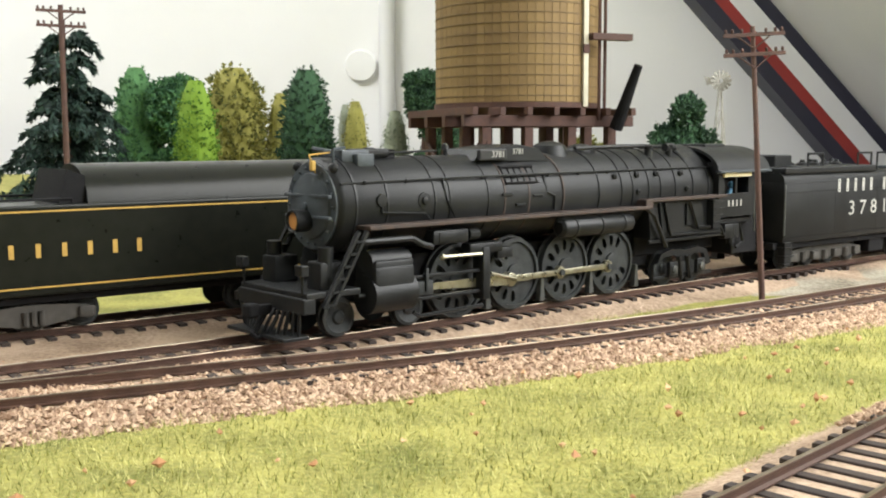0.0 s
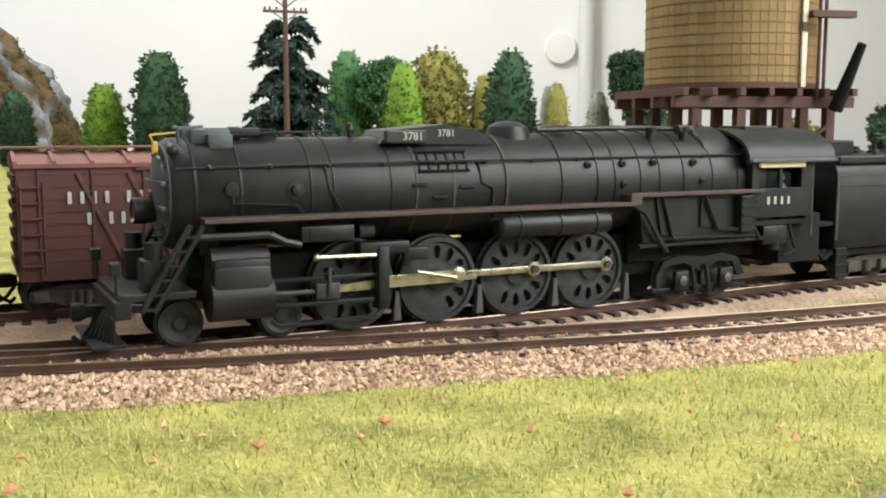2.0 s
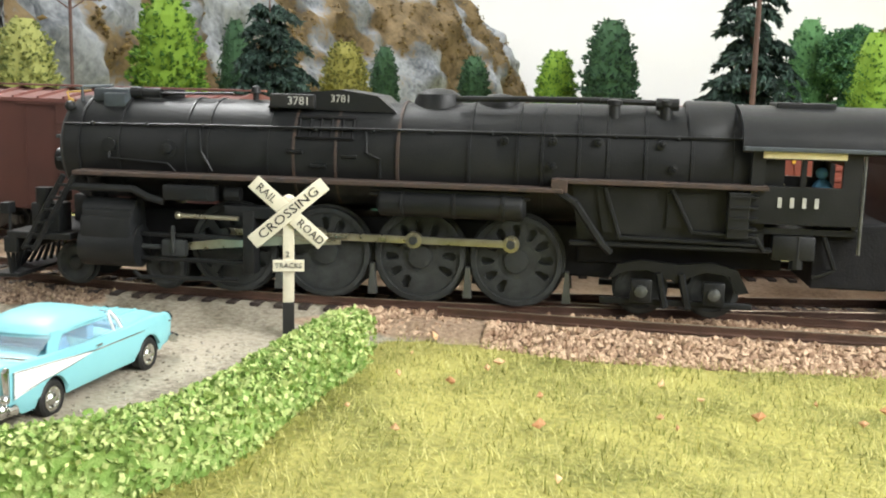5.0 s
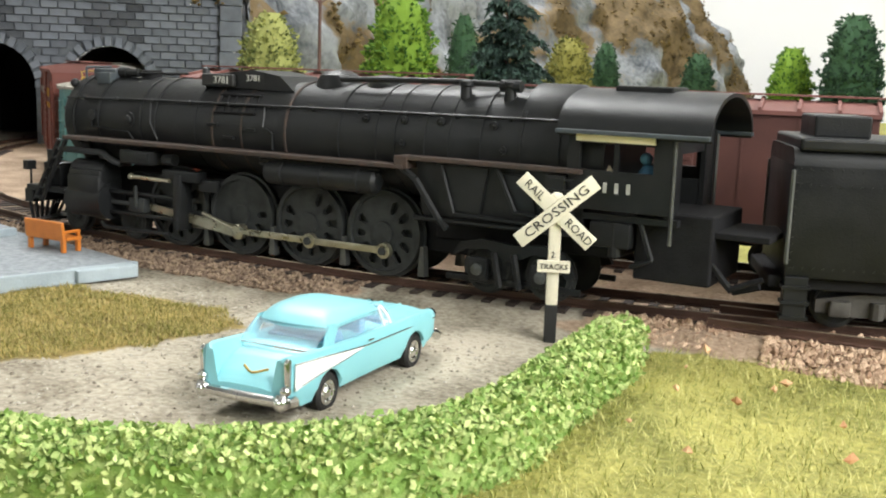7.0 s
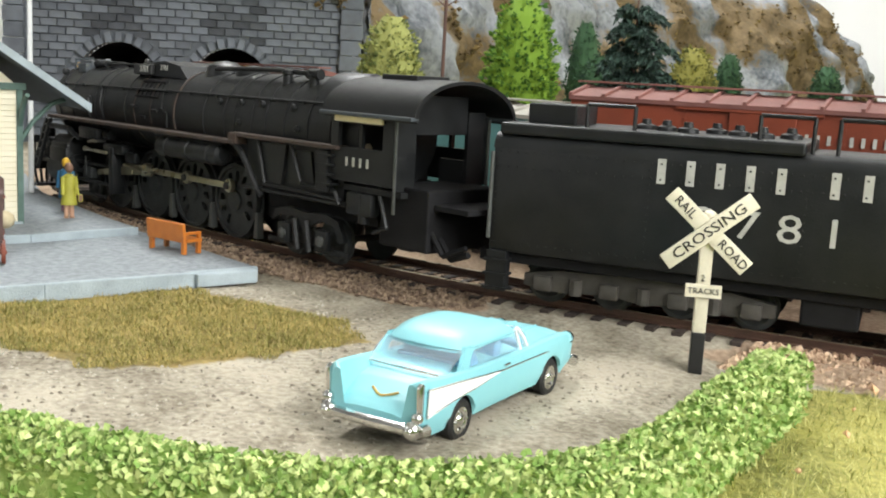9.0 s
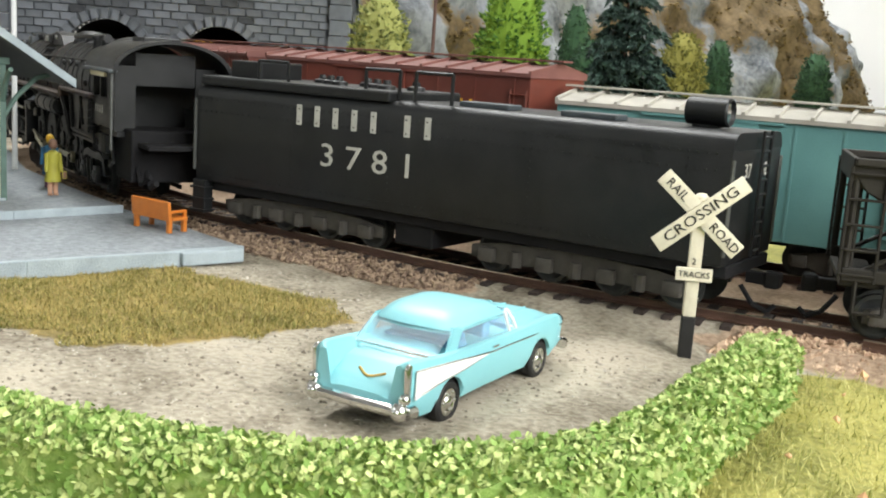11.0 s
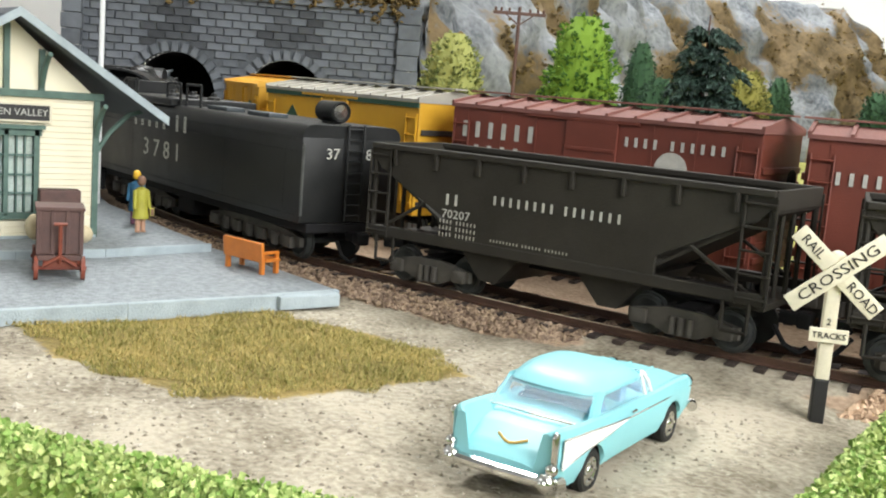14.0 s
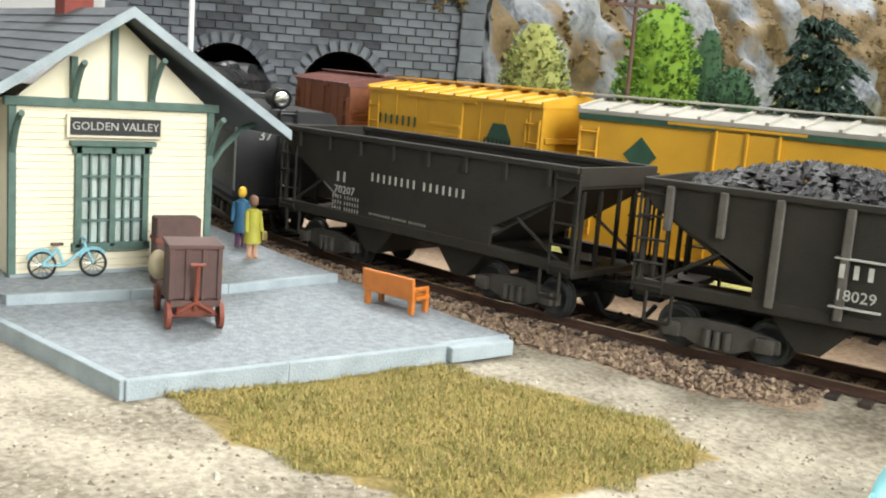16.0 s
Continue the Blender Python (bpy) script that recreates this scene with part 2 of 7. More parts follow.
def part(name, bm, material, parent=None, label="", smooth=False, m=None):
    me = bpy.data.meshes.new(name)
    bm.normal_update()
    bm.to_mesh(me)
    bm.free()
    me.transform(Matrix.Scale(K, 4))
    me.materials.append(material)
    if smooth:
        me.polygons.foreach_set("use_smooth", [True] * len(me.polygons))
        me.set_sharp_from_angle(angle=radians(35))
    ob = new(name, me)
    ob.parent = parent
    if m is not None:
        ob.matrix_basis = m
    if label:
        ob["label"] = label
    return ob


def stuff(name, verts, faces, material, parent=None, label="", category=""):
    me = bpy.data.meshes.new(name)
    me.from_pydata(np.asarray(verts) * K, [], faces)
    me.materials.append(material)
    ob = new(name, me)
    ob.parent = parent
    return tagged(ob, label, category, kind="stuff")


def box(bm, x0, x1, y0, y1, z0, z1, bevel=0.0, m=None):
    r = bmesh.ops.create_cube(bm, size=1)["verts"]
    bmesh.ops.transform(bm, matrix=Matrix.Translation(((x0 + x1) / 2, (y0 + y1) / 2, (z0 + z1) / 2)) @ Matrix.Diagonal((abs(x1 - x0), abs(y1 - y0), abs(z1 - z0), 1)), verts=r)
    if bevel:
        es = list({e for v in r for e in v.link_edges})
        out = bmesh.ops.bevel(bm, geom=es, offset=bevel, segments=2, affect="EDGES", profile=0.5)
        r = list({v for f in out["faces"] for v in f.verts} | {v for v in r if v.is_valid})
    if m is not None:
        bmesh.ops.transform(bm, matrix=m, verts=r)
    return bm


def rod(bm, a, b, r, r2=None, n=10, caps=True):
    a, b = Vector(a), Vector(b)
    d = b - a
    q = d.to_track_quat("Z", "Y").to_matrix().to_4x4()
    bmesh.ops.create_cone(bm, cap_ends=caps, segments=n, radius1=r, radius2=r if r2 is None else r2, depth=d.length, matrix=Matrix.Translation((a + b) / 2) @ q)
    return bm


def pipe(bm, points, r, n=6):
    for a, b in zip(points, points[1:]):
        rod(bm, a, b, r, n=n)
    return bm


def ball(bm, c, r, sz=(1, 1, 1), sub=2):
    bmesh.ops.create_icosphere(bm, subdivisions=sub, radius=r, matrix=Matrix.Translation(c) @ Matrix.Diagonal((*sz, 1)))
    return bm


def lathe(bm, axis_from, axis_to, profile, n=24):
    """Turned body: profile of (distance along the axis, radius)."""
    a, d = Vector(axis_from), (Vector(axis_to) - Vector(axis_from)).normalized()
    q = d.to_track_quat("Z", "Y").to_matrix()
    rings = []
    for h, r in profile:
        rings.append([bm.verts.new(a + d * h + q @ Vector((r * math.cos(2 * math.pi * k / n), r * math.sin(2 * math.pi * k / n), 0))) for k in range(n)])
    for p, s in zip(rings, rings[1:]):
        for k in range(n):
            bm.faces.new((p[k], p[(k + 1) % n], s[(k + 1) % n], s[k]))
    bm.faces.new(rings[0][::-1])
    bm.faces.new(rings[-1])
    return bm


def prism(bm, outline, y0, y1, axis="y"):
    """An outline in x, z drawn out along y (or in y, z along x; or in x, y along z)."""
    def at(p, d):
        return {"y": (p[0], d, p[1]), "x": (d, p[0], p[1]), "z": (p[0], p[1], d)}[axis]
    A = [bm.verts.new(at(p, y0)) for p in outline]
    B = [bm.verts.new(at(p, y1)) for p in outline]
    n = len(outline)
    fs = [bm.faces.new(A), bm.faces.new(B[::-1])]
    for k in range(n):
        fs.append(bm.faces.new((A[k], B[k], B[(k + 1) % n], A[(k + 1) % n])))
    bmesh.ops.recalc_face_normals(bm, faces=fs)
    return bm


def B():
    return bmesh.new()


FLIP = {1: (Vector((-1, 0, 0)), Vector((0, 0, 1)), Vector((0, 1, 0))), -1: (Vector((1, 0, 0)), Vector((0, 0, 1)), Vector((0, -1, 0)))}


def on_side(x, y, z):
    """Pose of flat writing on the side of a vehicle: side y > 0 reads towards -x."""
    s = 1 if y > 0 else -1
    a, b, c = FLIP[s]
    m = Matrix((a, b, c)).transposed().to_4x4()
    m.translation = Vector((x, y, z)) * K
    return m


def words(body, size, material, parent, m, name="lettering", depth=0.08, squeeze=1.0):
    cu = bpy.data.curves.new(name, "FONT")
    cu.body, cu.size, cu.align_x, cu.align_y, cu.extrude = body, size * K, "CENTER", "CENTER", depth * K
    cu.resolution_u = 2
    tmp = bpy.data.objects.new(name, cu)
    scene.collection.objects.link(tmp)
    me = bpy.data.meshes.new_from_object(tmp.evaluated_get(bpy.context.evaluated_depsgraph_get()))
    bpy.data.objects.remove(tmp)
    me.transform(Matrix.Diagonal((squeeze, 1, 1, 1)))
    me.materials.clear()
    me.materials.append(material)
    ob = new(name, me)
    ob.parent, ob.matrix_basis = parent, m
    return ob


def bars(counts, w, h, gap, material, parent, m, name="lettering"):
    """Plain blocks in place of a company's name: one upright block a letter, words spaced apart."""
    bm = B()
    total = sum(c * (w + gap) for c in counts) + (len(counts) - 1) * w
    x = -total / 2
    for c in counts:
        for _ in range(c):
            box(bm, x + w * 0.2, x + w * 0.62, -h / 2, h / 2, 0, 0.1)
            x += w + gap
        x += w
    ob = part(name, bm, material, parent, m=m)
    return ob


# ---- plan of the tracks ----
def smooth_line(points, step=4.0):
    """Catmull-Rom through the points, in even steps."""
    P = [Vector(p) for p in points]
    P = [P[0] * 2 - P[1]] + P + [P[-1] * 2 - P[-2]]
    out = []
    for i in range(1, len(P) - 2):
        a, b, c, d = P[i - 1 : i + 3]
        n = max(4, int((c - b).length / 2))
        for k in range(n):
            t = k / n
            out.append(0.5 * (2 * b + (c - a) * t + (2 * a - 5 * b + 4 * c - d) * t * t + (3 * b - a - 3 * c + d) * t ** 3))
    out.append(P[-2])
    even, left = [out[0]], 0.0
    run, target = 0.0, step
    for a, b in zip(out, out[1:]):
        d = (b - a).length
        while d > 0 and run + d >= target:
            even.append(a.lerp(b, (target - run) / d))
            target += step
        run += d
    return even


class Line:
    """A track's centre line; s in mm from its first point."""

    def __init__(self, points, step=4.0):
        self.p, self.step = smooth_line(points, step), step
        self.length = (len(self.p) - 1) * step

    def at(self, s):
        k = s / self.step
        n = min(max(int(math.floor(k)), 0), len(self.p) - 2)
        return self.p[n] + (self.p[n + 1] - self.p[n]) * (k - n)

    def along(self, s):
        return (self.at(s + 3) - self.at(s - 3)).normalized()

    def side(self, s, d):
        """A point d mm to the left of the line's direction."""
        t = self.along(s)
        return self.at(s) + Vector((-t.y, t.x)) * d


RAIL = 6.0
# near rail of the main line, from the room's right to the tunnel
NEAR_RAIL = [(420, 640), (300, 555), (200, 478), (130, 423), (78, 380), (39, 349), (0, 313), (-40, 280), (-82, 249), (-126, 217), (-170, 191), (-237, 162), (-292, 146), (-345, 133), (-400, 126), (-460, 126), (-530, 138), (-610, 166), (-690, 212), (-760, 268), (-830, 330)]
_near = Line(NEAR_RAIL)
MAIN = Line([_near.side(s, -8.25) for s in np.arange(0, _near.length, 16)])
FAR = Line([_near.side(s, -8.25 - 61) for s in np.arange(0, _near.length, 16)])
_joinr = Line([(400, 560), (300, 465), (156, 361), (114, 331), (69, 302), (34, 281), (0, 262), (-52, 236), (-99, 214), (-135, 199), (-174, 184)])
JOIN = Line([_joinr.side(s, -8.25) for s in np.arange(0, _joinr.length, 12)])
FRONT = Line([(330, 430), (200, 300), (98, 198), (48, 148), (-10, 92), (-80, 22)])

# ---- the room ----
def room():
    bm = B(); box(bm, -2300, 2000, 2200, 2280, -900, 2000)
    tagged(part("wall_north", bm, WALLWHITE), "plain white painted wall behind the layout", "wall", kind="structure")
    bm = B(); box(bm, -2380, -2300, -2200, 2280, -900, 2000)
    tagged(part("wall_west", bm, WALLWHITE), "plain white painted wall", "wall", kind="structure")
    bm = B(); box(bm, -2300, 1900, -2280, -2200, -900, 2000)
    tagged(part("wall_south", bm, WALLWHITE), "plain white painted wall", "wall", kind="structure")
    bm = B(); box(bm, -2300, 2000, -2200, 2200, -980, -900)
    tagged(part("floor", bm, FLOORMAT), "brown room floor under the layout", "floor", kind="structure")
    # sloping attic ceiling on the right, flat above, with the skylight's opening
    bm = B()
    top, foot = (-690, 1840), (1790, -900)
    def slope(u):
        return top[0] + (foot[0] - top[0]) * u, top[1] + (foot[1] - top[1]) * u
    u0, u1 = 0.42, 0.60
    for a, b, y0, y1 in ((0, u0, -2200, 2200), (u1, 1, -2200, 2200), (u0, u1, -2200, -320), (u0, u1, 560, 2200)):
        (xa, za), (xb, zb) = slope(a), slope(b)
        prism(bm, [(xa, za), (xb, zb), (xb + 60, zb + 54), (xa + 60, za + 54)], y0, y1)
    box(bm, -2300, -690, -2200, 2200, 1840, 1900)
    tagged(part("ceiling", bm, CEILING), "white sloping attic ceiling with a skylight opening", "ceiling", kind="structure")
    # striped beam where the slope meets the wall
    for name, d0, d1, material in (("trim", 0, 26, ROOMDARK), ("trim", 26, 62, CEILING), ("trim", 62, 84, ROOMRED), ("trim", 84, 112, ROOMDARK)):
        bm = B()
        (xa, za), (xb, zb) = slope(0.3), slope(1)
        nx, nz = -0.741, -0.671
        prism(bm, [(xa + nx * d0, za + nz * d0), (xb + nx * d0, zb + nz * d0), (xb + nx * d1, zb + nz * d1), (xa + nx * d1, za + nz * d1)], 2120, 2196)
        tagged(part(name, bm, material), "dark, white and red striped roof beam", "beam", kind="structure")
    # unseen frames, added round the two fill lamps; the surfaces behind have no opening
    for k, (x0, x1, y0, y1, z0, z1, flat) in enumerate(((-1600, -200, -2200, -2185, 440, 1560, False), (-1650, -650, 250, 1150, 1826, 1840, True))):
        bm = B()
        for e in (0, 1):
            if flat:
                box(bm, x0 + e * (x1 - x0) - 30, x0 + e * (x1 - x0) + 30, y0, y1, z0 - 12, z1 - 1, 4)
                box(bm, x0, x1, y0 + e * (y1 - y0) - 30, y0 + e * (y1 - y0) + 30, z0 - 10, z1 - 1, 4)
            else:
                box(bm, x0 + e * (x1 - x0) - 30, x0 + e * (x1 - x0) + 30, y0 + 1, y1 + 12, z0, z1, 4)
                box(bm, x0, x1, y0 + 1, y1 + 10, z0 + e * (z1 - z0) - 30, z0 + e * (z1 - z0) + 30, 4)
        tagged(part("window_%d" % (k + 1), bm, CEILING), "added white frame around a fill lamp, out of view", "window", kind="structure")
    bm = B(); rod(bm, (-116, 2180, -900), (-116, 2180, 1840), 17, n=16)
    tagged(part("heating_pipe", bm, CEILING, smooth=True), "white vertical pipe fixed to the wall", "pipe")
    bm = B(); lathe(bm, (-172, 2200, 218), (-172, 2150, 218), [(0, 34), (10, 34), (13, 31), (14, 0.5)], 32)
    tagged(part("wall_disc", bm, WALLWHITE, smooth=True), "round white disc on the white wall", "wall disc")
    bm = B()
    box(bm, -1500, 620, -150, 1950, -60, -8)
    tagged(part("baseboard", bm, TANKBROWN), "wooden baseboard carrying the model landscape", "table", kind="structure")
    bm = B()
    for x in (-1450, -500, 570):
        for y in (-120, 900, 1900):
            box(bm, x - 30, x + 30, y - 30, y + 30, -900, -60)
    tagged(part("trim", bm, TANKBROWN), "wooden trestle legs under the layout", "table legs", kind="structure")


room()


# ---- the model landscape ----
ISLAND = [(-311, 34), (-275, 40), (-245, 52), (-236, 75), (-240, 112), (-257, 117), (-281, 108), (-307, 97), (-313, 63)]
HEDGE_LINE = [(-330, -64), (-262, -28), (-205, 10), (-177, 28), (-158, 42), (-147, 57), (-140, 72), (-139, 90), (-145, 110), (-153, 133), (-161, 158)]
HL = Line(HEDGE_LINE, 3.0)


def inside(poly, x, y):
    c = False
    for (xa, ya), (xb, yb) in zip(poly, poly[1:] + poly[:1]):
        if (ya > y) != (yb > y) and x < (xb - xa) * (y - ya) / (yb - ya) + xa:
            c = not c
    return c


def near_dist(line, pts):
    L = np.array([(p.x, p.y) for p in line.p[::2]])
    return np.sqrt(((pts[:, None, :] - L[None]) ** 2).sum(-1)).min(1)


HEDGE_PTS = np.array([(p.x, p.y) for p in HL.p])


def right_of_hedge(x, y):
    """Lawn side of the hedge."""
    if y > 160:
        return x > -166 + (y - 160) * 0.4
    hx = np.interp(y, HEDGE_PTS[:, 1], HEDGE_PTS[:, 0])
    return x > hx


def bump_height(x, y):
    return noise.noise(Vector((x / 26, y / 26, 0))) * 1.1 + noise.noise(Vector((x / 7, y / 7, 3))) * 0.45


def ground():
    xs = np.concatenate([np.arange(-1500, -480, 30), np.arange(-480, 240, 5), np.arange(240, 621, 20)])
    ys = np.concatenate([np.arange(-150, 10, 8), np.arange(10, 420, 5), np.arange(420, 1951, 30)])
    X, Y = np.meshgrid(xs, ys)
    P = np.stack([X.ravel(), Y.ravel()], 1)
    dm, df, dj, dt = (near_dist(l, P) for l in (MAIN, FAR, JOIN, FRONT))
    d = np.minimum(np.minimum(dm, df), np.minimum(dj, dt))
    between = np.maximum(dm, df) < 66
    V, Z = [], []
    for k, (x, y) in enumerate(P):
        z = bump_height(x, y)
        bed = 1 - min(1, max(0, (d[k] - 12) / 10))
        if between[k]:
            bed = max(bed, 0.8)
        crossing = math.exp(-(((x + 216) / 32) ** 2)) * (1 - min(1, max(0, (dm[k] - 13) / 24)))
        bed = max(bed, crossing)
        z = z * (1 - bed) + 3.4 * bed
        if x < -170 and d[k] > 30 and y < 150:
            z = z * 0.6 - 0.4
        V.append((x, y, z))
        grass = dry = bal = 0.0
        if d[k] < 23 and crossing < 0.4:
            bal = min(1, (24 - d[k]) / 4)
        front = right_of_hedge(x, y) and d[k] >= 21
        if front and y < 400:
            grass = 1.0
        elif inside(ISLAND, x, y):
            dry = 1.0
        elif df[k] > 24 and dm[k] > df[k]:
            grass = 0.8
        if between[k]:
            bal = max(bal, 0.8)
        Z.append((grass, dry, bal, 1))
    nx = len(xs)
    F = [(j * nx + i, j * nx + i + 1, (j + 1) * nx + i + 1, (j + 1) * nx + i) for j in range(len(ys) - 1) for i in range(nx - 1)]
    me = bpy.data.meshes.new("ground")
    me.from_pydata(np.array(V) * K, [], F)
    me.polygons.foreach_set("use_smooth", [True] * len(me.polygons))
    at = me.color_attributes.new("zone", "FLOAT_COLOR", "POINT")
    at.data.foreach_set("color", np.array(Z, float).ravel())
    me.materials.append(GROUND)
    tagged(new("ground", me), "model landscape of sand, static grass and gravel", "ground", kind="structure")


ground()


def blades(name, region, count, material, length, label, seed):
    rng = np.random.default_rng(seed)
    x0, x1, y0, y1, ok = region
    V, F = [], []
    P = np.stack([rng.uniform(x0, x1, count), rng.uniform(y0, y1, count)], 1)
    d = np.min([near_dist(l, P) for l in (MAIN, JOIN, FRONT)], axis=0)
    for k, (x, y) in enumerate(P):
        if d[k] < 21 + noise.noise(Vector((x / 6, y / 6, 1))) * 4 or not ok(x, y):
            continue
        z = bump_height(x, y) - 0.3
        a, tilt, h = rng.uniform(0, 6.28), rng.uniform(0.35, 1.4), rng.uniform(*length)
        dx, dy = math.cos(a), math.sin(a)
        w = rng.uniform(0.07, 0.17)
        n = len(V)
        ex, ey, ez = x + dx * h * math.sin(tilt), y + dy * h * math.sin(tilt), z + h * math.cos(tilt)
        V += [(x - dy * w, y + dx * w, z), (x + dy * w, y - dx * w, z), (ex, ey, ez)]
        F.append((n, n + 1, n + 2))
    return stuff(name, V, F, material, None, label, "grass")


blades("lawn_grass", (-195, 175, 60, 360, right_of_hedge), 150000, BLADE, (1.3, 3.3), "yellow-green static grass with pale dry blades", 5)
blades("dry_grass", (-320, -230, 30, 122, lambda x, y: inside(ISLAND, x + 7 * noise.noise(Vector((x / 9, y / 9, 2))), y + 7 * noise.noise(Vector((x / 9, y / 9, 8))))), 52000, BLADE_DRY, (0.7, 1.8), "brownish dry static grass patch", 6)


def pebble(rng, c, r):
    """An uneven octahedral stone."""
    pts = [(1, 0, 0), (-1, 0, 0), (0, 1, 0), (0, -1, 0), (0, 0, 1), (0, 0, -1)]
    a = rng.uniform(0, 6.28)
    ca, sa = math.cos(a), math.sin(a)
    out = []
    for x, y, z in pts:
        s = r * rng.uniform(0.6, 1.35)
        x, y, z = x * s + rng.uniform(-0.4, 0.4) * r, y * s + rng.uniform(-0.4, 0.4) * r, z * s * 0.8
        out.append((c[0] + x * ca - y * sa, c[1] + x * sa + y * ca, c[2] + z))
    return out


OCT = [(0, 2, 4), (2, 1, 4), (1, 3, 4), (3, 0, 4), (2, 0, 5), (1, 2, 5), (3, 1, 5), (0, 3, 5)]


def ballast(name, line, s0, s1, offs, count, material, size, seed, skip=None, label="loose pinkish tan ballast stones along the track", lift=0.0):
    rng = np.random.default_rng(seed)
    V, F = [], []
    for _ in range(count):
        s, o = rng.uniform(s0, s1), rng.uniform(*offs)
        p = line.side(s, o)
        if skip and skip(p.x, p.y):
            continue
        ao = abs(o)
        z = 3.3 if ao < 12 else 3.4 - (ao - 12) * 0.3
        r = rng.uniform(*size)
        n = len(V)
        V += pebble(rng, (p.x, p.y, z + lift + rng.uniform(-0.3, 0.5) * r), r)
        F += [tuple(i + n for i in f) for f in OCT]
    stuff(name, V, F, material, None, label, "ballast")


def on_join(x, y):
    return min((p.x - x) ** 2 + (p.y - y) ** 2 for p in JOIN.p[::3]) < 13 ** 2


def on_main(x, y):
    return min((p.x - x) ** 2 + (p.y - y) ** 2 for p in MAIN.p[::3]) < 10 ** 2


def at_road(x, y):
    return -245 < x < -183


ballast("track_ballast", MAIN, 600, 790, (12.3, 25), 6000, BALLAST, (0.55, 1.2), 11, at_road, lift=0.7)
ballast("track_ballast", MAIN, 780, 1060, (10.5, 22), 5200, BALLAST2, (0.5, 1.0), 12, at_road, "loose brown ballast stones along the track")
ballast("track_ballast", JOIN, 130, 660, (10.6, 25), 14500, BALLAST, (0.55, 1.15), 13)
ballast("track_ballast", JOIN, 130, 560, (-26, -10.5), 7000, BALLAST, (0.5, 1.05), 14, on_main)
ballast("track_ballast", JOIN, 130, 600, (-7, 7), 3200, BALLAST, (0.5, 0.85), 15)
ballast("track_ballast", MAIN, 330, 1000, (-7, 7), 3800, BALLAST2, (0.5, 0.85), 16, at_road, "loose brown ballast stones along the track")
ballast("track_ballast", MAIN, 380, 760, (-52, -10.5), 8500, BALLAST2, (0.5, 1.1), 17, None, "loose brown ballast stones between the tracks")
ballast("track_ballast", FRONT, 60, 330, (9, 19), 3000, BALLAST, (0.5, 1.05), 18)
ballast("track_ballast", FRONT, 60, 330, (-20, 8), 6000, BALLAST, (0.5, 1.05), 19)


def leaf_litter():
    rng = np.random.default_rng(3)
    V, F = [], []
    for _ in range(170):
        x, y = rng.uniform(-170, 160), rng.uniform(90, 330)
        if not right_of_hedge(x, y) or near_dist(MAIN, np.array([[x, y]]))[0] < 24 or near_dist(JOIN, np.array([[x, y]]))[0] < 22:
            continue
        n = len(V)
        V += pebble(rng, (x, y, 1.8), rng.uniform(0.6, 1.3))
        F += [tuple(i + n for i in f) for f in OCT]
    stuff("fallen_leaves", V, F, mat("leaf_litter", (0.72, 0.45, 0.25), (0.45, 0.22, 0.1), 0.8, island=0.8), None, "small tan leaf flakes scattered in the grass", "leaves")


leaf_litter()


def road_grit():
    rng = np.random.default_rng(31)
    V, F = [], []
    for _ in range(9000):
        x, y = rng.uniform(-345, -140), rng.uniform(-20, 175)
        if right_of_hedge(x, y) or inside(ISLAND, x, y) or (x < -306 and y > 15):
            continue
        z = bump_height(x, y) * 0.6 - 0.4
        n = len(V)
        V += pebble(rng, (x, y, z), abs(rng.normal(0.22, 0.16)) + 0.1)
        F += [tuple(i + n for i in f) for f in OCT]
    stuff("road_grit", V, F, mat("sand_grit", (0.5, 0.46, 0.38), (0.2, 0.17, 0.13), 0.9, 0, 900, 0.3, island=0.9), None, "loose sand and grit on the dirt road", "grit")


road_grit()


# ---- tracks ----
def sweep(bm, line, off, profile, s0, s1, step=6.0):
    ss = np.arange(s0, s1, step)
    rings = []
    for s in ss:
        p, t = line.side(s, off), line.along(s)
        n = Vector((-t.y, t.x))
        rings.append([bm.verts.new((p.x + n.x * a, p.y + n.y * a, z)) for a, z in profile])
    m = len(profile)
    for a, b in zip(rings, rings[1:]):
        for k in range(m):
            bm.faces.new((a[k], a[(k + 1) % m], b[(k + 1) % m], b[k]))
    bm.faces.new(rings[0]); bm.faces.new(rings[-1][::-1])
    bmesh.ops.recalc_face_normals(bm, faces=bm.faces[:])


WEB = [(-1.0, 3.8), (1.0, 3.8), (1.0, 4.1), (0.35, 4.4), (0.35, 5.2), (0.48, 5.4), (0.48, 5.85), (-0.48, 5.85), (-0.48, 5.4), (-0.35, 5.2), (-0.35, 4.4), (-1.0, 4.1)]
HEAD = [(-0.42, 5.85), (0.42, 5.85), (0.36, 6.0), (-0.36, 6.0)]
_tie = B(); box(_tie, -1.25, 1.25, -13.5, 13.5, 1.9, 3.85, 0.12)
TIE_MESH = None


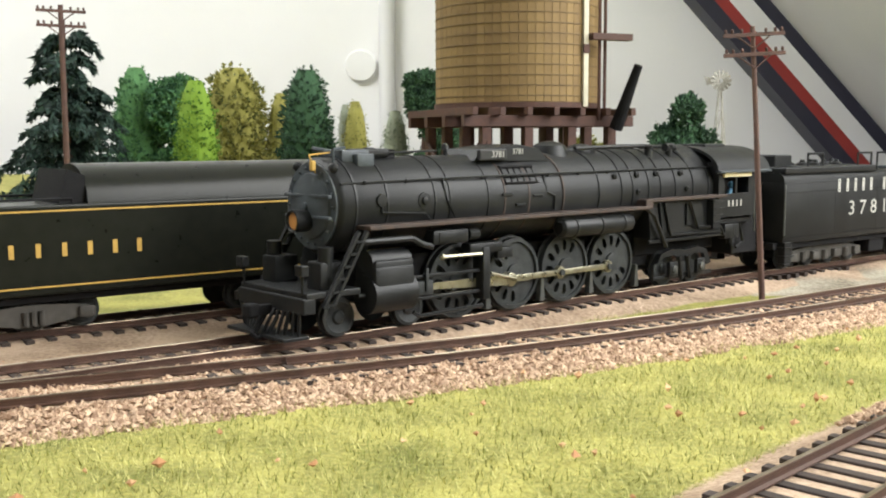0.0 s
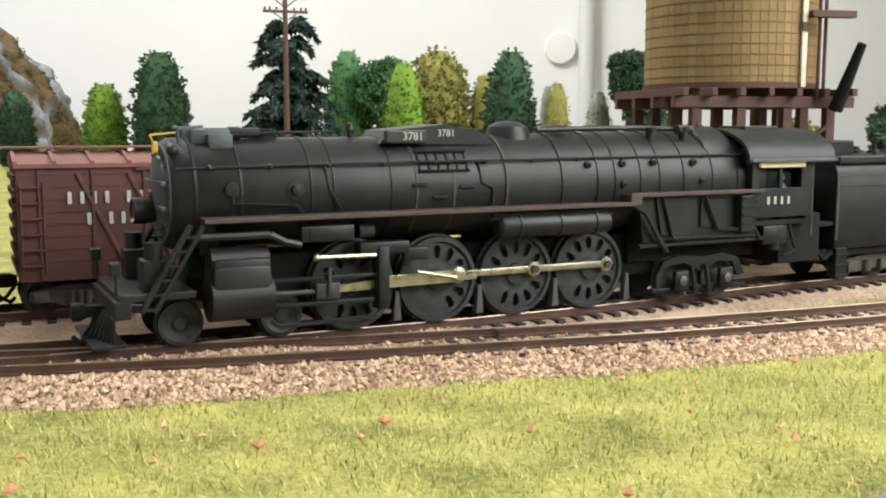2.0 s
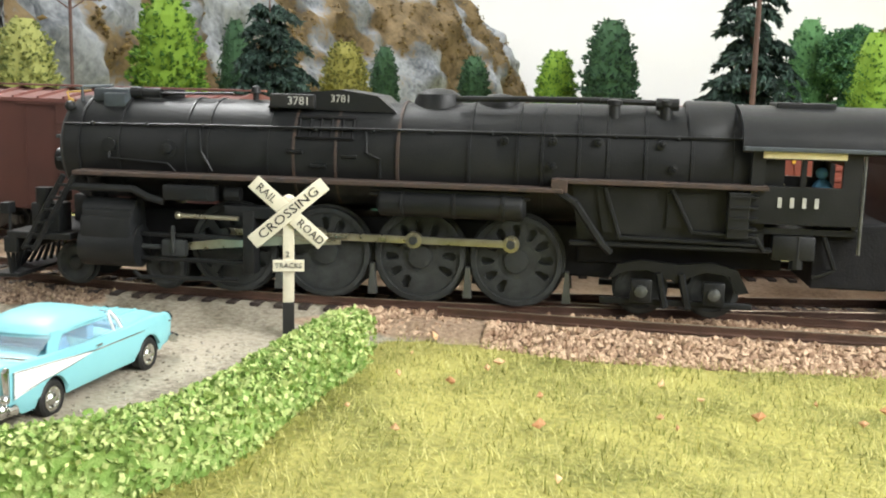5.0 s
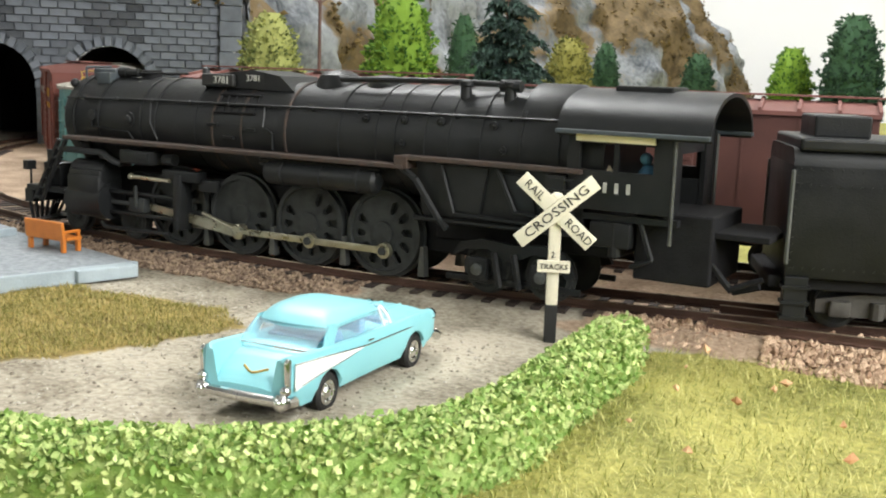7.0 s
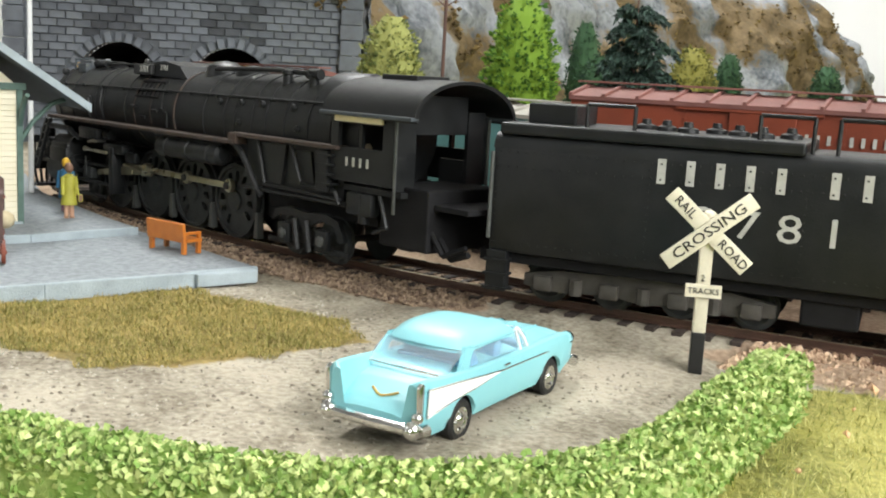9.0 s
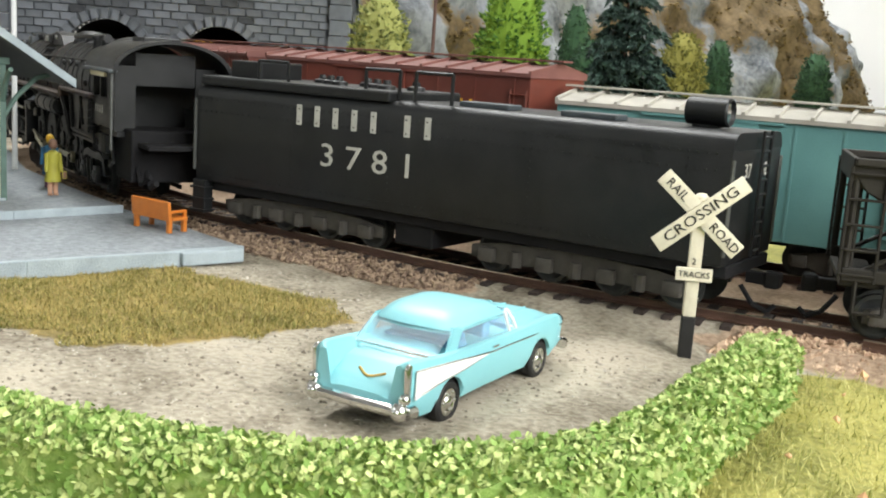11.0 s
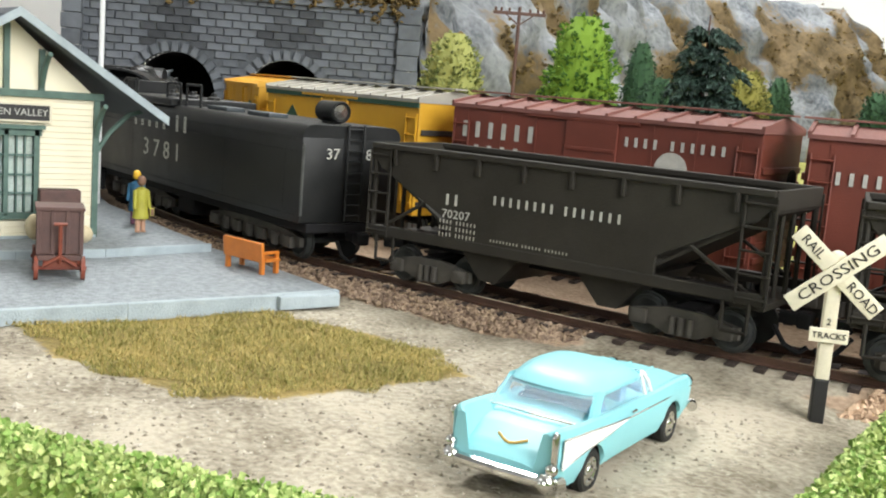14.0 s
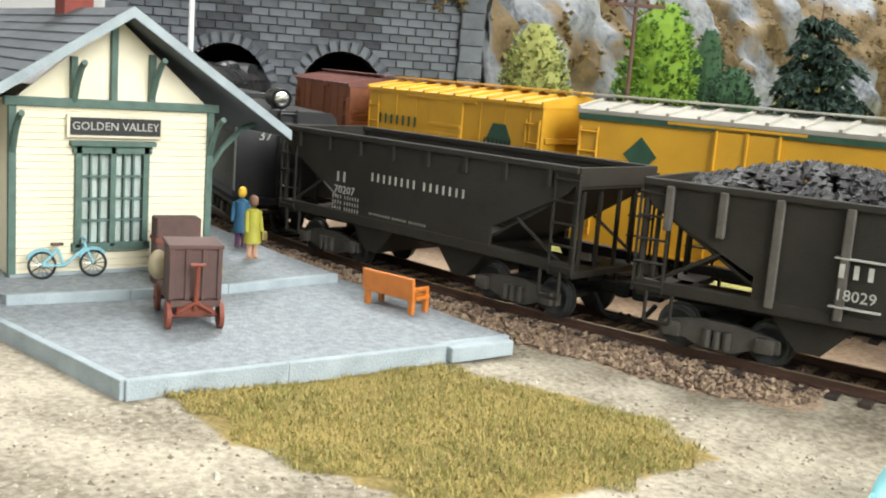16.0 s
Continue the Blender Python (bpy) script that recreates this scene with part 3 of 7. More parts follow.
def track(name, line, s0, s1, ties, label, skip=()):
    global TIE_MESH
    ob = thing(name, label, "railway track", kind="structure")
    for off in (-8.25, 8.25):
        bm = B(); sweep(bm, line, off, WEB, s0, s1)
        part("rail", bm, RAILMAT, ob)
        bm = B(); sweep(bm, line, off, HEAD, s0, s1)
        part("rail_head", bm, RAILTOP, ob, "worn shiny top of the rail")
    for s in np.arange(ties[0], ties[1], 6.6):
        if any(a < s < b for a, b in skip):
            continue
        p, t = line.at(s), line.along(s)
        if TIE_MESH is None:
            first = part("tie", _tie, TIE, ob)
            TIE_MESH = first.data
        else:
            first = new("tie", TIE_MESH)
            first.parent = ob
        j = random.uniform(-0.5, 0.5)
        first.matrix_basis = pose(p.x * K, p.y * K, random.uniform(-0.1, 0.1) * K, 0, 0, math.degrees(math.atan2(t.y, t.x)) + j)
    return ob


track("track", MAIN, 60, 1420, (300, 1300), "curved main track with rusty rails on dark ties")
track("track", FAR, 20, 1340, (300, 1340), "curved far track with rusty rails on dark ties")
track("track", JOIN, 20, 676, (120, 560), "siding track joining the main line at a turnout")
track("track", FRONT, 20, 560, (30, 460), "near track with rusty rails on dark ties")
# check rails of the turnout
bm = B()
sweep(bm, JOIN, -6.6, WEB, 470, 540); sweep(bm, MAIN, 6.4, WEB, 600, 660)
tagged(part("check_rail", bm, RAILMAT), "short check rails beside the turnout", "rail", kind="structure")


# ---- mountain and tunnel ----
WALL_A, WALL_DIR = Vector((-675, 388)), Vector((-0.515, -0.857))   # pilaster, and along the wall to its left
WALL_N = Vector((0.857, -0.515))                                   # out of the wall, towards the layout
ARCHES = (82.0, 158.0)   # centres along the wall
ARCH_R, ARCH_Z, WALL_TOP, WALL_LEN = 28.0, 44.0, 112.0, 225.0


def wall_pose():
    m = Matrix(((WALL_DIR.x, WALL_N.x * -1, 0, WALL_A.x * K), (WALL_DIR.y, WALL_N.y * -1, 0, WALL_A.y * K), (0, 0, 1, 0), (0, 0, 0, 1)))
    return m


def arch_top(u):
    for c in ARCHES:
        if abs(u - c) < ARCH_R:
            return ARCH_Z + math.sqrt(ARCH_R ** 2 - (u - c) ** 2)
    return 0.0


SOOTY = mat("smoke_stained_stone", (0.1, 0.11, 0.125), (0.04, 0.044, 0.05), 0.9, 0, 90, 0.4, per_object=0.4)


def portal():
    """Wall space: x along the wall (to its left seen from the layout), y into the mountain, z up."""
    ob = thing("tunnel_portal", "grey stone wall with two arched, soot-stained tunnel mouths", "tunnel", m=wall_pose())
    bm = B()
    us = np.unique(np.concatenate([np.arange(-2, WALL_LEN, 6.0)] + [np.linspace(c - ARCH_R, c + ARCH_R, 21) for c in ARCHES]))
    for a, b in zip(us, us[1:]):
        z = max(arch_top((a + b) / 2), -4)
        box(bm, a, b, 1.2, 14, z, WALL_TOP)
    part("wall", bm, SOOTSTONE, ob, "dark recessed joints of the wall")
    base = B(); box(base, -5.2, 5.2, -0.9, 1.4, -2.3, 2.3, 0.3)
    mesh = None
    n = 0
    for row in range(21):
        z = 3 + row * 5.3
        for col in range(-1, 21):
            u = col * 11.2 + (5.6 if row % 2 else 0) + 8
            if not 6 < u < WALL_LEN - 4:
                continue
            if any((u - c) ** 2 + max(0, z - ARCH_Z) ** 2 < (ARCH_R + 7.5) ** 2 if z > ARCH_Z else abs(u - c) < ARCH_R + 5.4 for c in ARCHES):
                continue
            if mesh is None:
                st = part("stone", base, STONE, ob); mesh = st.data
            else:
                st = new("stone", mesh); st.parent = ob
            st.matrix_basis = pose(u * K, random.uniform(-0.25, 0.25) * K, z * K, 0, random.uniform(-0.6, 0.6), 0)
            if any(abs(u - c + random.uniform(-6, 6)) < 17 and z > ARCH_Z + 20 and z < ARCH_Z + 56 + random.uniform(-8, 8) for c in ARCHES):
                st.material_slots[0].link = "OBJECT"
                st.material_slots[0].material = SOOTY
    vb = B(); box(vb, -2.3, 2.3, -1.6, 2.5, -3.4, 3.4, 0.3)
    vm = None
    for c in ARCHES:
        for k in range(15):
            a = math.pi * k / 14
            if vm is None:
                st = part("arch_stone", vb, STONE, ob); vm = st.data
            else:
                st = new("arch_stone", vm); st.parent = ob
            st.matrix_basis = pose((c + (ARCH_R + 3.2) * math.cos(a)) * K, 0, (ARCH_Z + (ARCH_R + 3.2) * math.sin(a)) * K, 0, 90 - math.degrees(a), 0)
        # near-black lining behind each arch, closed at its far end
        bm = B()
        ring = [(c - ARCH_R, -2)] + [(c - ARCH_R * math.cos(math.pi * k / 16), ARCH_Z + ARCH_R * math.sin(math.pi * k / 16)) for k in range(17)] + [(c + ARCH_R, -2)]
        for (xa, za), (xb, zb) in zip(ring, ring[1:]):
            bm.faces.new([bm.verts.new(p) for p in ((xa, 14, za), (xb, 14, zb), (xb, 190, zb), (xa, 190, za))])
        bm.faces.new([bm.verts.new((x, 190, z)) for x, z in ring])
        part("tunnel_lining", bm, DULL_BLACK, ob, "near-black tunnel lining")
    for u0, u1 in ((-9, 7), (WALL_LEN - 6, WALL_LEN + 8)):
        bm = B()
        for row in range(11):
            bm = B()
            box(bm, u0 + (row % 2) * 0.6, u1 - (row % 2) * 0.6, -6, 8, row * 10.6 - 3, row * 10.6 + 7.2, 0.5)
            part("pilaster_stone", bm, STONE, ob)
    bm = B(); box(bm, -10, WALL_LEN + 10, -4.5, 16, WALL_TOP - 2, WALL_TOP + 4, 0.6)
    part("coping", bm, STONE, ob)


portal()


def mountain():
    # foot line: from the far back on the right, round the nose, along behind the trees, over the tunnel wall, to the left
    foot = Line([(-1150, 1900), (-1020, 1720), (-945, 1580), (-915, 1450), (-945, 1300), (-955, 1120), (-890, 900), (-800, 700), (-730, 540), (-668, 396)], 8.0)
    heights = lambda u: 175 + 75 * min(1, u / 0.4) + 25 * noise.noise(Vector((u * 6, 0, 5)))
    n = len(foot.p)
    rows = 46
    V, C, F = [], [], []
    left = [Vector(WALL_A + WALL_DIR * d - WALL_N * 12) for d in np.arange(4, 330, 4)]
    line = list(foot.p) + left
    N = len(line)
    for i, p in enumerate(line):
        a, b = line[max(0, i - 1)], line[min(N - 1, i + 1)]
        t = (b - a).normalized()
        out = Vector((-t.y, t.x))
        over = i >= n
        H = heights(i / n) if not over else 250
        for r in range(rows + 1):
            v = r / rows
            if v <= 0.7:
                h = H * (v / 0.7) if not over else WALL_TOP + (H - WALL_TOP) * (v / 0.7)
                back = 8 + 110 * (v / 0.7) ** 2.2 if not over else 4 + 60 * (v / 0.7)
            else:
                h = H + 14 * (v - 0.7) / 0.3
                back = (118 if not over else 64) + 380 * (v - 0.7) / 0.3
            q = Vector((p.x, p.y, h))
            d = noise.fractal(q / 80, 1.0, 2.0, 6) * 30 + abs(noise.noise(q / 24)) * 14
            x, y = p.x - out.x * back + out.x * d, p.y - out.y * back + out.y * d
            V.append((x, y, h - 2 + noise.noise(q / 20) * 6 * (0 if r == 0 else 1)))
            g = noise.fractal(q / 95 + Vector((7, 3, 1)), 1.0, 2.0, 3)
            brush = min(1, max(0, 0.42 + g * 1.5)) if not over else 0.9
            C.append((brush, 0, 0, 1))
    for i in range(N - 1):
        for r in range(rows):
            k = i * (rows + 1) + r
            F.append((k, k + rows + 1, k + rows + 2, k + 1))
    me = bpy.data.meshes.new("mountain")
    me.from_pydata(np.array(V) * K, [], F)
    at = me.color_attributes.new("zone", "FLOAT_COLOR", "POINT")
    at.data.foreach_set("color", np.array(C, float).ravel())
    me.polygons.foreach_set("use_smooth", [True] * len(me.polygons))
    me.materials.append(ROCK)
    tagged(new("mountain", me), "grey plaster rock hill with brown scrub patches", "mountain", kind="structure")
    # scrub clumps on the brown patches
    rng = np.random.default_rng(8)
    SV, SF = [], []
    for k in range(len(V)):
        if C[k][0] > 0.6 and rng.random() < 0.3:
            for _ in range(5):
                c = np.array(V[k]) + rng.normal(0, 2.5, 3)
                n = len(SV)
                SV += pebble(rng, c, rng.uniform(1.2, 3.2))
                SF += [tuple(i + n for i in f) for f in OCT]
    for _ in range(2600):   # fringe hanging over the tunnel wall
        u = rng.uniform(-6, WALL_LEN + 10)
        hang = abs(rng.normal(0, 8)) * (0.4 + 0.9 * abs(noise.noise(Vector((u / 14, 0, 0)))))
        p = WALL_A + WALL_DIR * u + WALL_N * rng.uniform(-6, 8)
        n = len(SV)
        SV += pebble(rng, (p.x, p.y, WALL_TOP + 6 - hang + rng.uniform(0, 9)), rng.uniform(1.0, 2.8))
        SF += [tuple(i + n for i in f) for f in OCT]
    stuff("scrub", SV, SF, FOLIAGE["autumn"], None, "brown and yellow dry scrub on the rock", "shrub")


mountain()


# ---- trees ----
def crown_width(shape, h):
    """Share of the crown's half width at height h (0 to 1)."""
    if shape == "cone":
        return min(1, 0.55 + h * 2.2) * max(0.0, 1 - h ** 1.7) ** 0.75
    return min(1, 0.7 + h * 1.4) * math.sqrt(max(0.0, 1 - max(0.0, (h - 0.28) / 0.72) ** 3.0))


def sprig(rng, V, F, c, out, s):
    """A small upturned tuft: three pointed leaflets on one root."""
    c, out = np.asarray(c), np.asarray(out)
    for _ in range(2):
        d = out + rng.normal(0, 0.45, 3)
        d /= np.linalg.norm(d)
        w = np.cross(d, rng.normal(0, 1, 3))
        w /= np.linalg.norm(w) + 1e-6
        u = np.cross(d, w)
        n = len(V)
        V += [tuple(c + w * s * 0.42), tuple(c - w * s * 0.42), tuple(c + u * s * 0.35 + d * s * 0.2), tuple(c + d * s)]
        F += [(n, n + 2, n + 3), (n + 2, n + 1, n + 3), (n + 1, n, n + 3)]


def tree(x, y, top, hw, tone, seed, shape="egg", count=1500, label="", z0=-1.0):
    rng = np.random.default_rng(seed)
    ob = thing("tree", label, "tree", "model trees", m=pose(x * K, y * K, z0 * K, 0, 0, rng.uniform(0, 360)))
    H = top - z0
    bm = B()
    rod(bm, (0, 0, -3), (0, 0, H * 0.35), H * 0.022 + 0.5, H * 0.016 + 0.3, 7)
    rod(bm, (0, 0, H * 0.35), (0, 0, H * 0.8), H * 0.016 + 0.3, 0.3, 6)
    for k in range(5):
        a = rng.uniform(0, 6.28)
        rod(bm, (0, 0, H * (0.25 + 0.1 * k)), (math.cos(a) * hw * 0.6, math.sin(a) * hw * 0.6, H * (0.38 + 0.1 * k)), 0.5, 0.15, 5)
    part("trunk", bm, POLE, ob)
    V, F = [], []
    bm = B()
    if shape == "crown":
        # loose clumps on limbs
        clumps = []
        for k in range(26):
            a, h = rng.uniform(0, 6.28), rng.uniform(0.22, 0.88)
            q = hw * rng.uniform(0.15, 0.72) * math.sqrt(max(0.12, 1 - ((h - 0.55) / 0.42) ** 2))
            clumps.append((np.array((math.cos(a) * q, math.sin(a) * q, h * H)), hw * rng.uniform(0.28, 0.46)))
        for c, r in clumps:
            ball(bm, c, r * 0.7, (1, 1, 0.85), 1)
            for _ in range(count // 12):
                o = rng.normal(0, 1, 3); o /= np.linalg.norm(o)
                sprig(rng, V, F, c + o * r * rng.uniform(0.6, 1.05), o + np.array((0, 0, 0.3)), hw * rng.uniform(0.08, 0.17))
    else:
        for _ in range(count):
            h = 1 - math.sqrt(rng.uniform(0.0, 1.0)) * 0.96
            a = rng.uniform(0, 6.28)
            # whorls of upturned branches with hollows between
            lump = 0.9 + 0.1 * math.sin(a * 6 + 3 * math.sin(h * 30 + seed)) + 0.08 * math.sin(h * 52 + a)
            rr = hw * crown_width(shape, h) * lump * rng.uniform(0.8, 1.02)
            c = (math.cos(a) * rr, math.sin(a) * rr, h * H)
            sprig(rng, V, F, c, (math.cos(a), math.sin(a), 0.55), hw * rng.uniform(0.08, 0.16))
        lathe(bm, (0, 0, 0), (0, 0, 1), [(h * H, max(0.3, hw * crown_width(shape, h) * 0.8)) for h in np.linspace(0.03, 0.97, 10)], 14)
    stuff("crown", V, F, FOLIAGE[tone], ob)
    part("crown_core", bm, FOLIAGE[tone], ob)
    return ob


def fir(x, y, top, hw, seed, label):
    rng = np.random.default_rng(seed)
    ob = thing("fir_tree", label, "tree", "model trees", m=pose(x * K, y * K, -1 * K, 0, 0, rng.uniform(0, 360)))
    bm = B(); rod(bm, (0, 0, -3), (0, 0, top), top * 0.016, 0.4, 8)
    part("trunk", bm, POLE, ob)
    V, F = [], []
    g = top / 100
    for tier in range(12):
        f0 = tier / 12
        h = top * (0.1 + 0.87 * f0)
        R = hw * (1.08 - 0.8 * f0)
        for b in range(9 if tier < 9 else 6):
            a = rng.uniform(0, 6.28)
            L = R * rng.uniform(0.6, 1.2)
            droop, rise = rng.uniform(0.1, 0.5), rng.uniform(2, 6) * g
            side = np.array((-math.sin(a), math.cos(a), 0.0))
            # each branch is a broad drooping frond with ragged edges
            for k in range(26):
                f = (k + 1) / 26
                mid = np.array((math.cos(a) * L * f, math.sin(a) * L * f, h + rise * math.sin(f * 3) - droop * L * f * f))
                wide = L * 0.34 * math.sin(min(1, f * 1.15) * math.pi) ** 0.6 + 0.4
                for _ in range(7):
                    o = rng.uniform(-1, 1)
                    c = mid + side * o * wide + np.array((0, 0, -abs(o) * wide * 0.7))
                    n = len(V)
                    u = side * o * 0.7 + np.array((math.cos(a) * 0.4, math.sin(a) * 0.4, -0.6)) + rng.normal(0, 0.35, 3)
                    u /= np.linalg.norm(u)
                    w = np.cross(u, rng.normal(0, 1, 3)); w /= np.linalg.norm(w) + 1e-6
                    s = rng.uniform(2.0, 4.6) * g
                    V += [tuple(c + w * 1.0 * g), tuple(c - w * 1.0 * g), tuple(c + u * s)]
                    F.append((n, n + 1, n + 2))
    stuff("crown", V, F, FOLIAGE["fir"], ob)
    return ob


for k, (x, y, top, hw, tone, shape, label) in enumerate((
    (-565, 1007, 104, 24, "bright", "egg", "bright green rounded model tree"), (-489, 983, 136, 30, "spruce", "egg", "blue-green tapered model tree"),
    (-172, 720, 106, 17, "bright", "egg", "yellow-green rounded model tree"), (-204, 789, 124, 24, "green", "crown", "mid-green leafy model tree"),
    (-237, 800, 121, 20, "green", "egg", "mid-green dense model tree"),
    (-191, 947, 131, 33, "olive", "egg", "olive-yellow dense rounded model tree"), (-102, 774, 117, 22, "spruce", "egg", "dark green dense model tree"),
    (-150, 960, 108, 16, "olive", "egg", "small olive green model tree"),
    (-72, 854, 96, 12, "olive", "egg", "small olive green model tree"), (-82, 870, 94, 8, "grey", "egg", "small grey-green model bush"), (-33, 720, 84, 11, "grey", "egg", "small grey-green model bush"),
    (-13, 700, 118, 21, "dark", "crown", "dark green model tree behind the water tower"), (0, 720, 112, 17, "spruce", "egg", "dark green model tree behind the water tower"),
    (96, 650, 66, 15, "olive", "crown", "low olive model bush"), (150, 668, 94, 24, "dark", "crown", "mid-green spreading model tree"),
    (-575, 462, 119, 26, "bright", "egg", "bright green tall bushy model tree"), (-690, 790, 104, 26, "olive", "egg", "olive rounded model tree"),
    (-848, 1062, 111, 20, "spruce", "egg", "small dark green model tree"), (-817, 1232, 105, 24, "spruce", "egg", "small dark green model tree"),
    (-543, 331, 95, 20.5, "pale", "egg", "pale yellow-green model tree with light tips"),
    (-647, 597, 113, 16, "spruce", "egg", "small dark green model tree"), (-592, 560, 84, 20, "spruce", "egg", "dark green rounded model tree"))):
    tree(x, y, top, hw, tone, 100 + k, shape, 2400 if hw < 18 else 3800, label)
fir(-218, 601, 132, 48, 40, "dark green drooping fir with sparse branches")
fir(-425, 405, 110, 42, 41, "dark green dense drooping fir")


# ---- poles, windmill, water tower ----
def telegraph_pole(x, y, top, yaw, label, arms=2, r=1.15, lean=0.0):
    ob = thing("telegraph_pole", label, "telegraph pole", "poles", m=pose(x * K, y * K, 2.5 * K, 0, lean, 0) @ pose(0, 0, 0, 0, 0, yaw))
    bm = B(); rod(bm, (0, 0, -4), (0, 0, top), r, r * 0.75, 10)
    part("pole", bm, POLE, ob)
    for k in range(arms):
        z = top - 3 - k * 7
        bm = B(); box(bm, -11.5, 11.5, -1.5, -0.5, z - 0.7, z + 0.7, 0.1)
        part("crossarm", bm, POLE, ob)
        for px in (-10.5, -8, -4.5, 4.5, 8, 10.5):
            bm = B(); lathe(bm, (px, -1, z + 0.7), (px, -1, z + 3), [(0, 0.3), (0.5, 0.6), (1.4, 0.5), (1.6, 0.2)], 8)
            part("insulator", bm, TANKBROWN, ob)
        bm = B(); pipe(bm, [(-6, -1, z - 0.6), (0, -0.9, z - 5), (6, -1, z - 0.6)], 0.3)
        part("brace", bm, POLE, ob)


telegraph_pole(118, 375, 99, 6, "brown telegraph pole with two crossarms beside the track", lean=-3.6)
telegraph_pole(-184, 503, 124, 30, "brown telegraph pole in front of a fir", r=1.6)
telegraph_pole(-422, 274, 96, 55, "brown telegraph pole with insulators beside the far track", 1, 1.0)


def windmill(x, y):
    ob = thing("windmill", "thin grey lattice wind pump with a small wheel", "windmill", m=pose(x * K, y * K, 0))
    for sx in (-1, 1):
        for sy in (-1, 1):
            bm = B(); rod(bm, (sx * 7, sy * 7, 0), (sx * 0.8, sy * 0.8, 96), 0.45, 0.35, 6)
            part("leg", bm, ROOFGREY, ob)
    bm = B()
    for k in range(6):
        f, g = k / 6, (k + 1) / 6
        a, b = 7 - 6.2 * f, 7 - 6.2 * g
        za, zb = 96 * f, 96 * g
        for s in (-1, 1):
            rod(bm, (-a, s * a, za), (b, s * b, zb), 0.22, n=5); rod(bm, (s * a, -a, za), (s * b, b, zb), 0.22, n=5)
            rod(bm, (-b, s * b, zb), (b, s * b, zb), 0.22, n=5)
    part("lattice", bm, ROOFGREY, ob)
    bm = B()
    for k in range(14):
        a = 2 * math.pi * k / 14
        box(bm, 1.5, 7, -0.15, 0.15, -1.0, 1.0, 0, Matrix.Translation((0, -2, 100)) @ Matrix.Rotation(a, 4, "Y") @ Matrix.Rotation(0.5, 4, "X"))
    part("wheel", bm, ROOFGREY, ob)
    bm = B(); prism(bm, [(0, 99.5), (-9, 97), (-11, 103), (0, 100.5)], -0.2, 0.2)
    part("tail", bm, ROOFGREY, ob)


windmill(187, 697)


def water_tower(x, y, yaw):
    ob = thing("water_tower", "weathered wooden water tank with metal hoops on brown timber legs", "water tower", m=pose(x * K, y * K, 0, 0, 0, yaw))
    R, z0, z1 = 38, 78, 142
    n = 64
    base = B()
    w = math.pi * R / n
    box(base, -w * 1.0, w * 1.0, -1.2, 0.4, z0, z1, 0.12)
    mesh = None
    for k in range(n):
        a = 360 * k / n
        if mesh is None:
            st = part("stave", base, TANKWOOD, ob); mesh = st.data
        else:
            st = new("stave", mesh); st.parent = ob
        st.matrix_basis = pose(0, 0, 0, 0, 0, a) @ pose(0, -R * K, 0)
    for k in range(14):
        bm = B()
        z = z0 + 2.5 + k * 4.6
        lathe(bm, (0, 0, z), (0, 0, z + 1), [(0, R + 1.15), (0.1, R + 1.5), (0.5, R + 1.5), (0.6, R + 1.15)], 64)
        part("hoop", bm, mat("hoop_wood", (0.2, 0.13, 0.055), (0.13, 0.085, 0.035), 0.7), ob)
    bm = B(); lathe(bm, (0, 0, z1), (0, 0, 200), [(0, R + 7), (2.5, R + 7), (3, R + 6.5), (20, 1)], 48)
    part("roof", bm, TANKBROWN, ob)
    bm = B(); lathe(bm, (0, 0, z0 - 2.5), (0, 0, z0), [(0, R + 2), (2.4, R + 2)], 48)
    part("tank_floor", bm, TANKBROWN, ob)
    for k in range(7):
        bm = B(); box(bm, -40 + k * 13.3 - 1.3, -40 + k * 13.3 + 1.3, -41, 41, z0 - 6, z0 - 2.6, 0.2)
        part("joist", bm, TANKBROWN, ob)
    for k in range(4):
        bm = B(); box(bm, -43, 43, -34 + k * 22.7 - 1.8, -34 + k * 22.7 + 1.8, z0 - 11, z0 - 6.1, 0.2)
        part("beam", bm, TANKBROWN, ob)
    for px in (-32, -11, 11, 32):
        for py in (-33, -11, 11, 33):
            bm = B(); box(bm, px - 2.2, px + 2.2, py - 2.2, py + 2.2, 0, z0 - 11, 0.3)
            part("leg", bm, TANKBROWN, ob)
    bm = B()
    for s in (-1, 1):
        rod(bm, (-32 * s, -35, 14), (32 * s, -35, 60), 1, n=6); rod(bm, (-34, -33 * s, 14), (-34, 33 * s, 60), 1, n=6)
    part("brace", bm, TANKBROWN, ob)
    # gauge board, ladder and spout on the track side
    bm = B(); box(bm, 15, 17.5, -38, -35.5, z0 - 2, z1 - 4, 0.2)
    part("gauge_board", bm, SIGNWHITE, ob, "pale water gauge board")
    bm = B(); box(bm, 14.7, 17.8, -38.6, -37.6, z0 + 22, z0 + 26, 0.2)
    part("gauge_pointer", bm, TANKBROWN, ob)
    for px in (24, 29.5):
        bm = B(); rod(bm, (px, -36.5 + (px - 24) * 0.8, z0 - 8), (px, -36.5 + (px - 24) * 0.8, z1), 0.8, n=7)
        part("spout_post", bm, TANKBROWN, ob)
    bm = B(); box(bm, 18, 39, -41, -36, z0 + 28, z0 + 31, 0.2)
    part("spout_beam", bm, TANKBROWN, ob)
    bm = B(); rod(bm, (31, -40, z0 - 12), (35, -52, z0 + 16), 3.2, 1.9, 12)
    part("spout", bm, DULL_BLACK, ob, "raised black water spout")


water_tower(36, 500, 22)


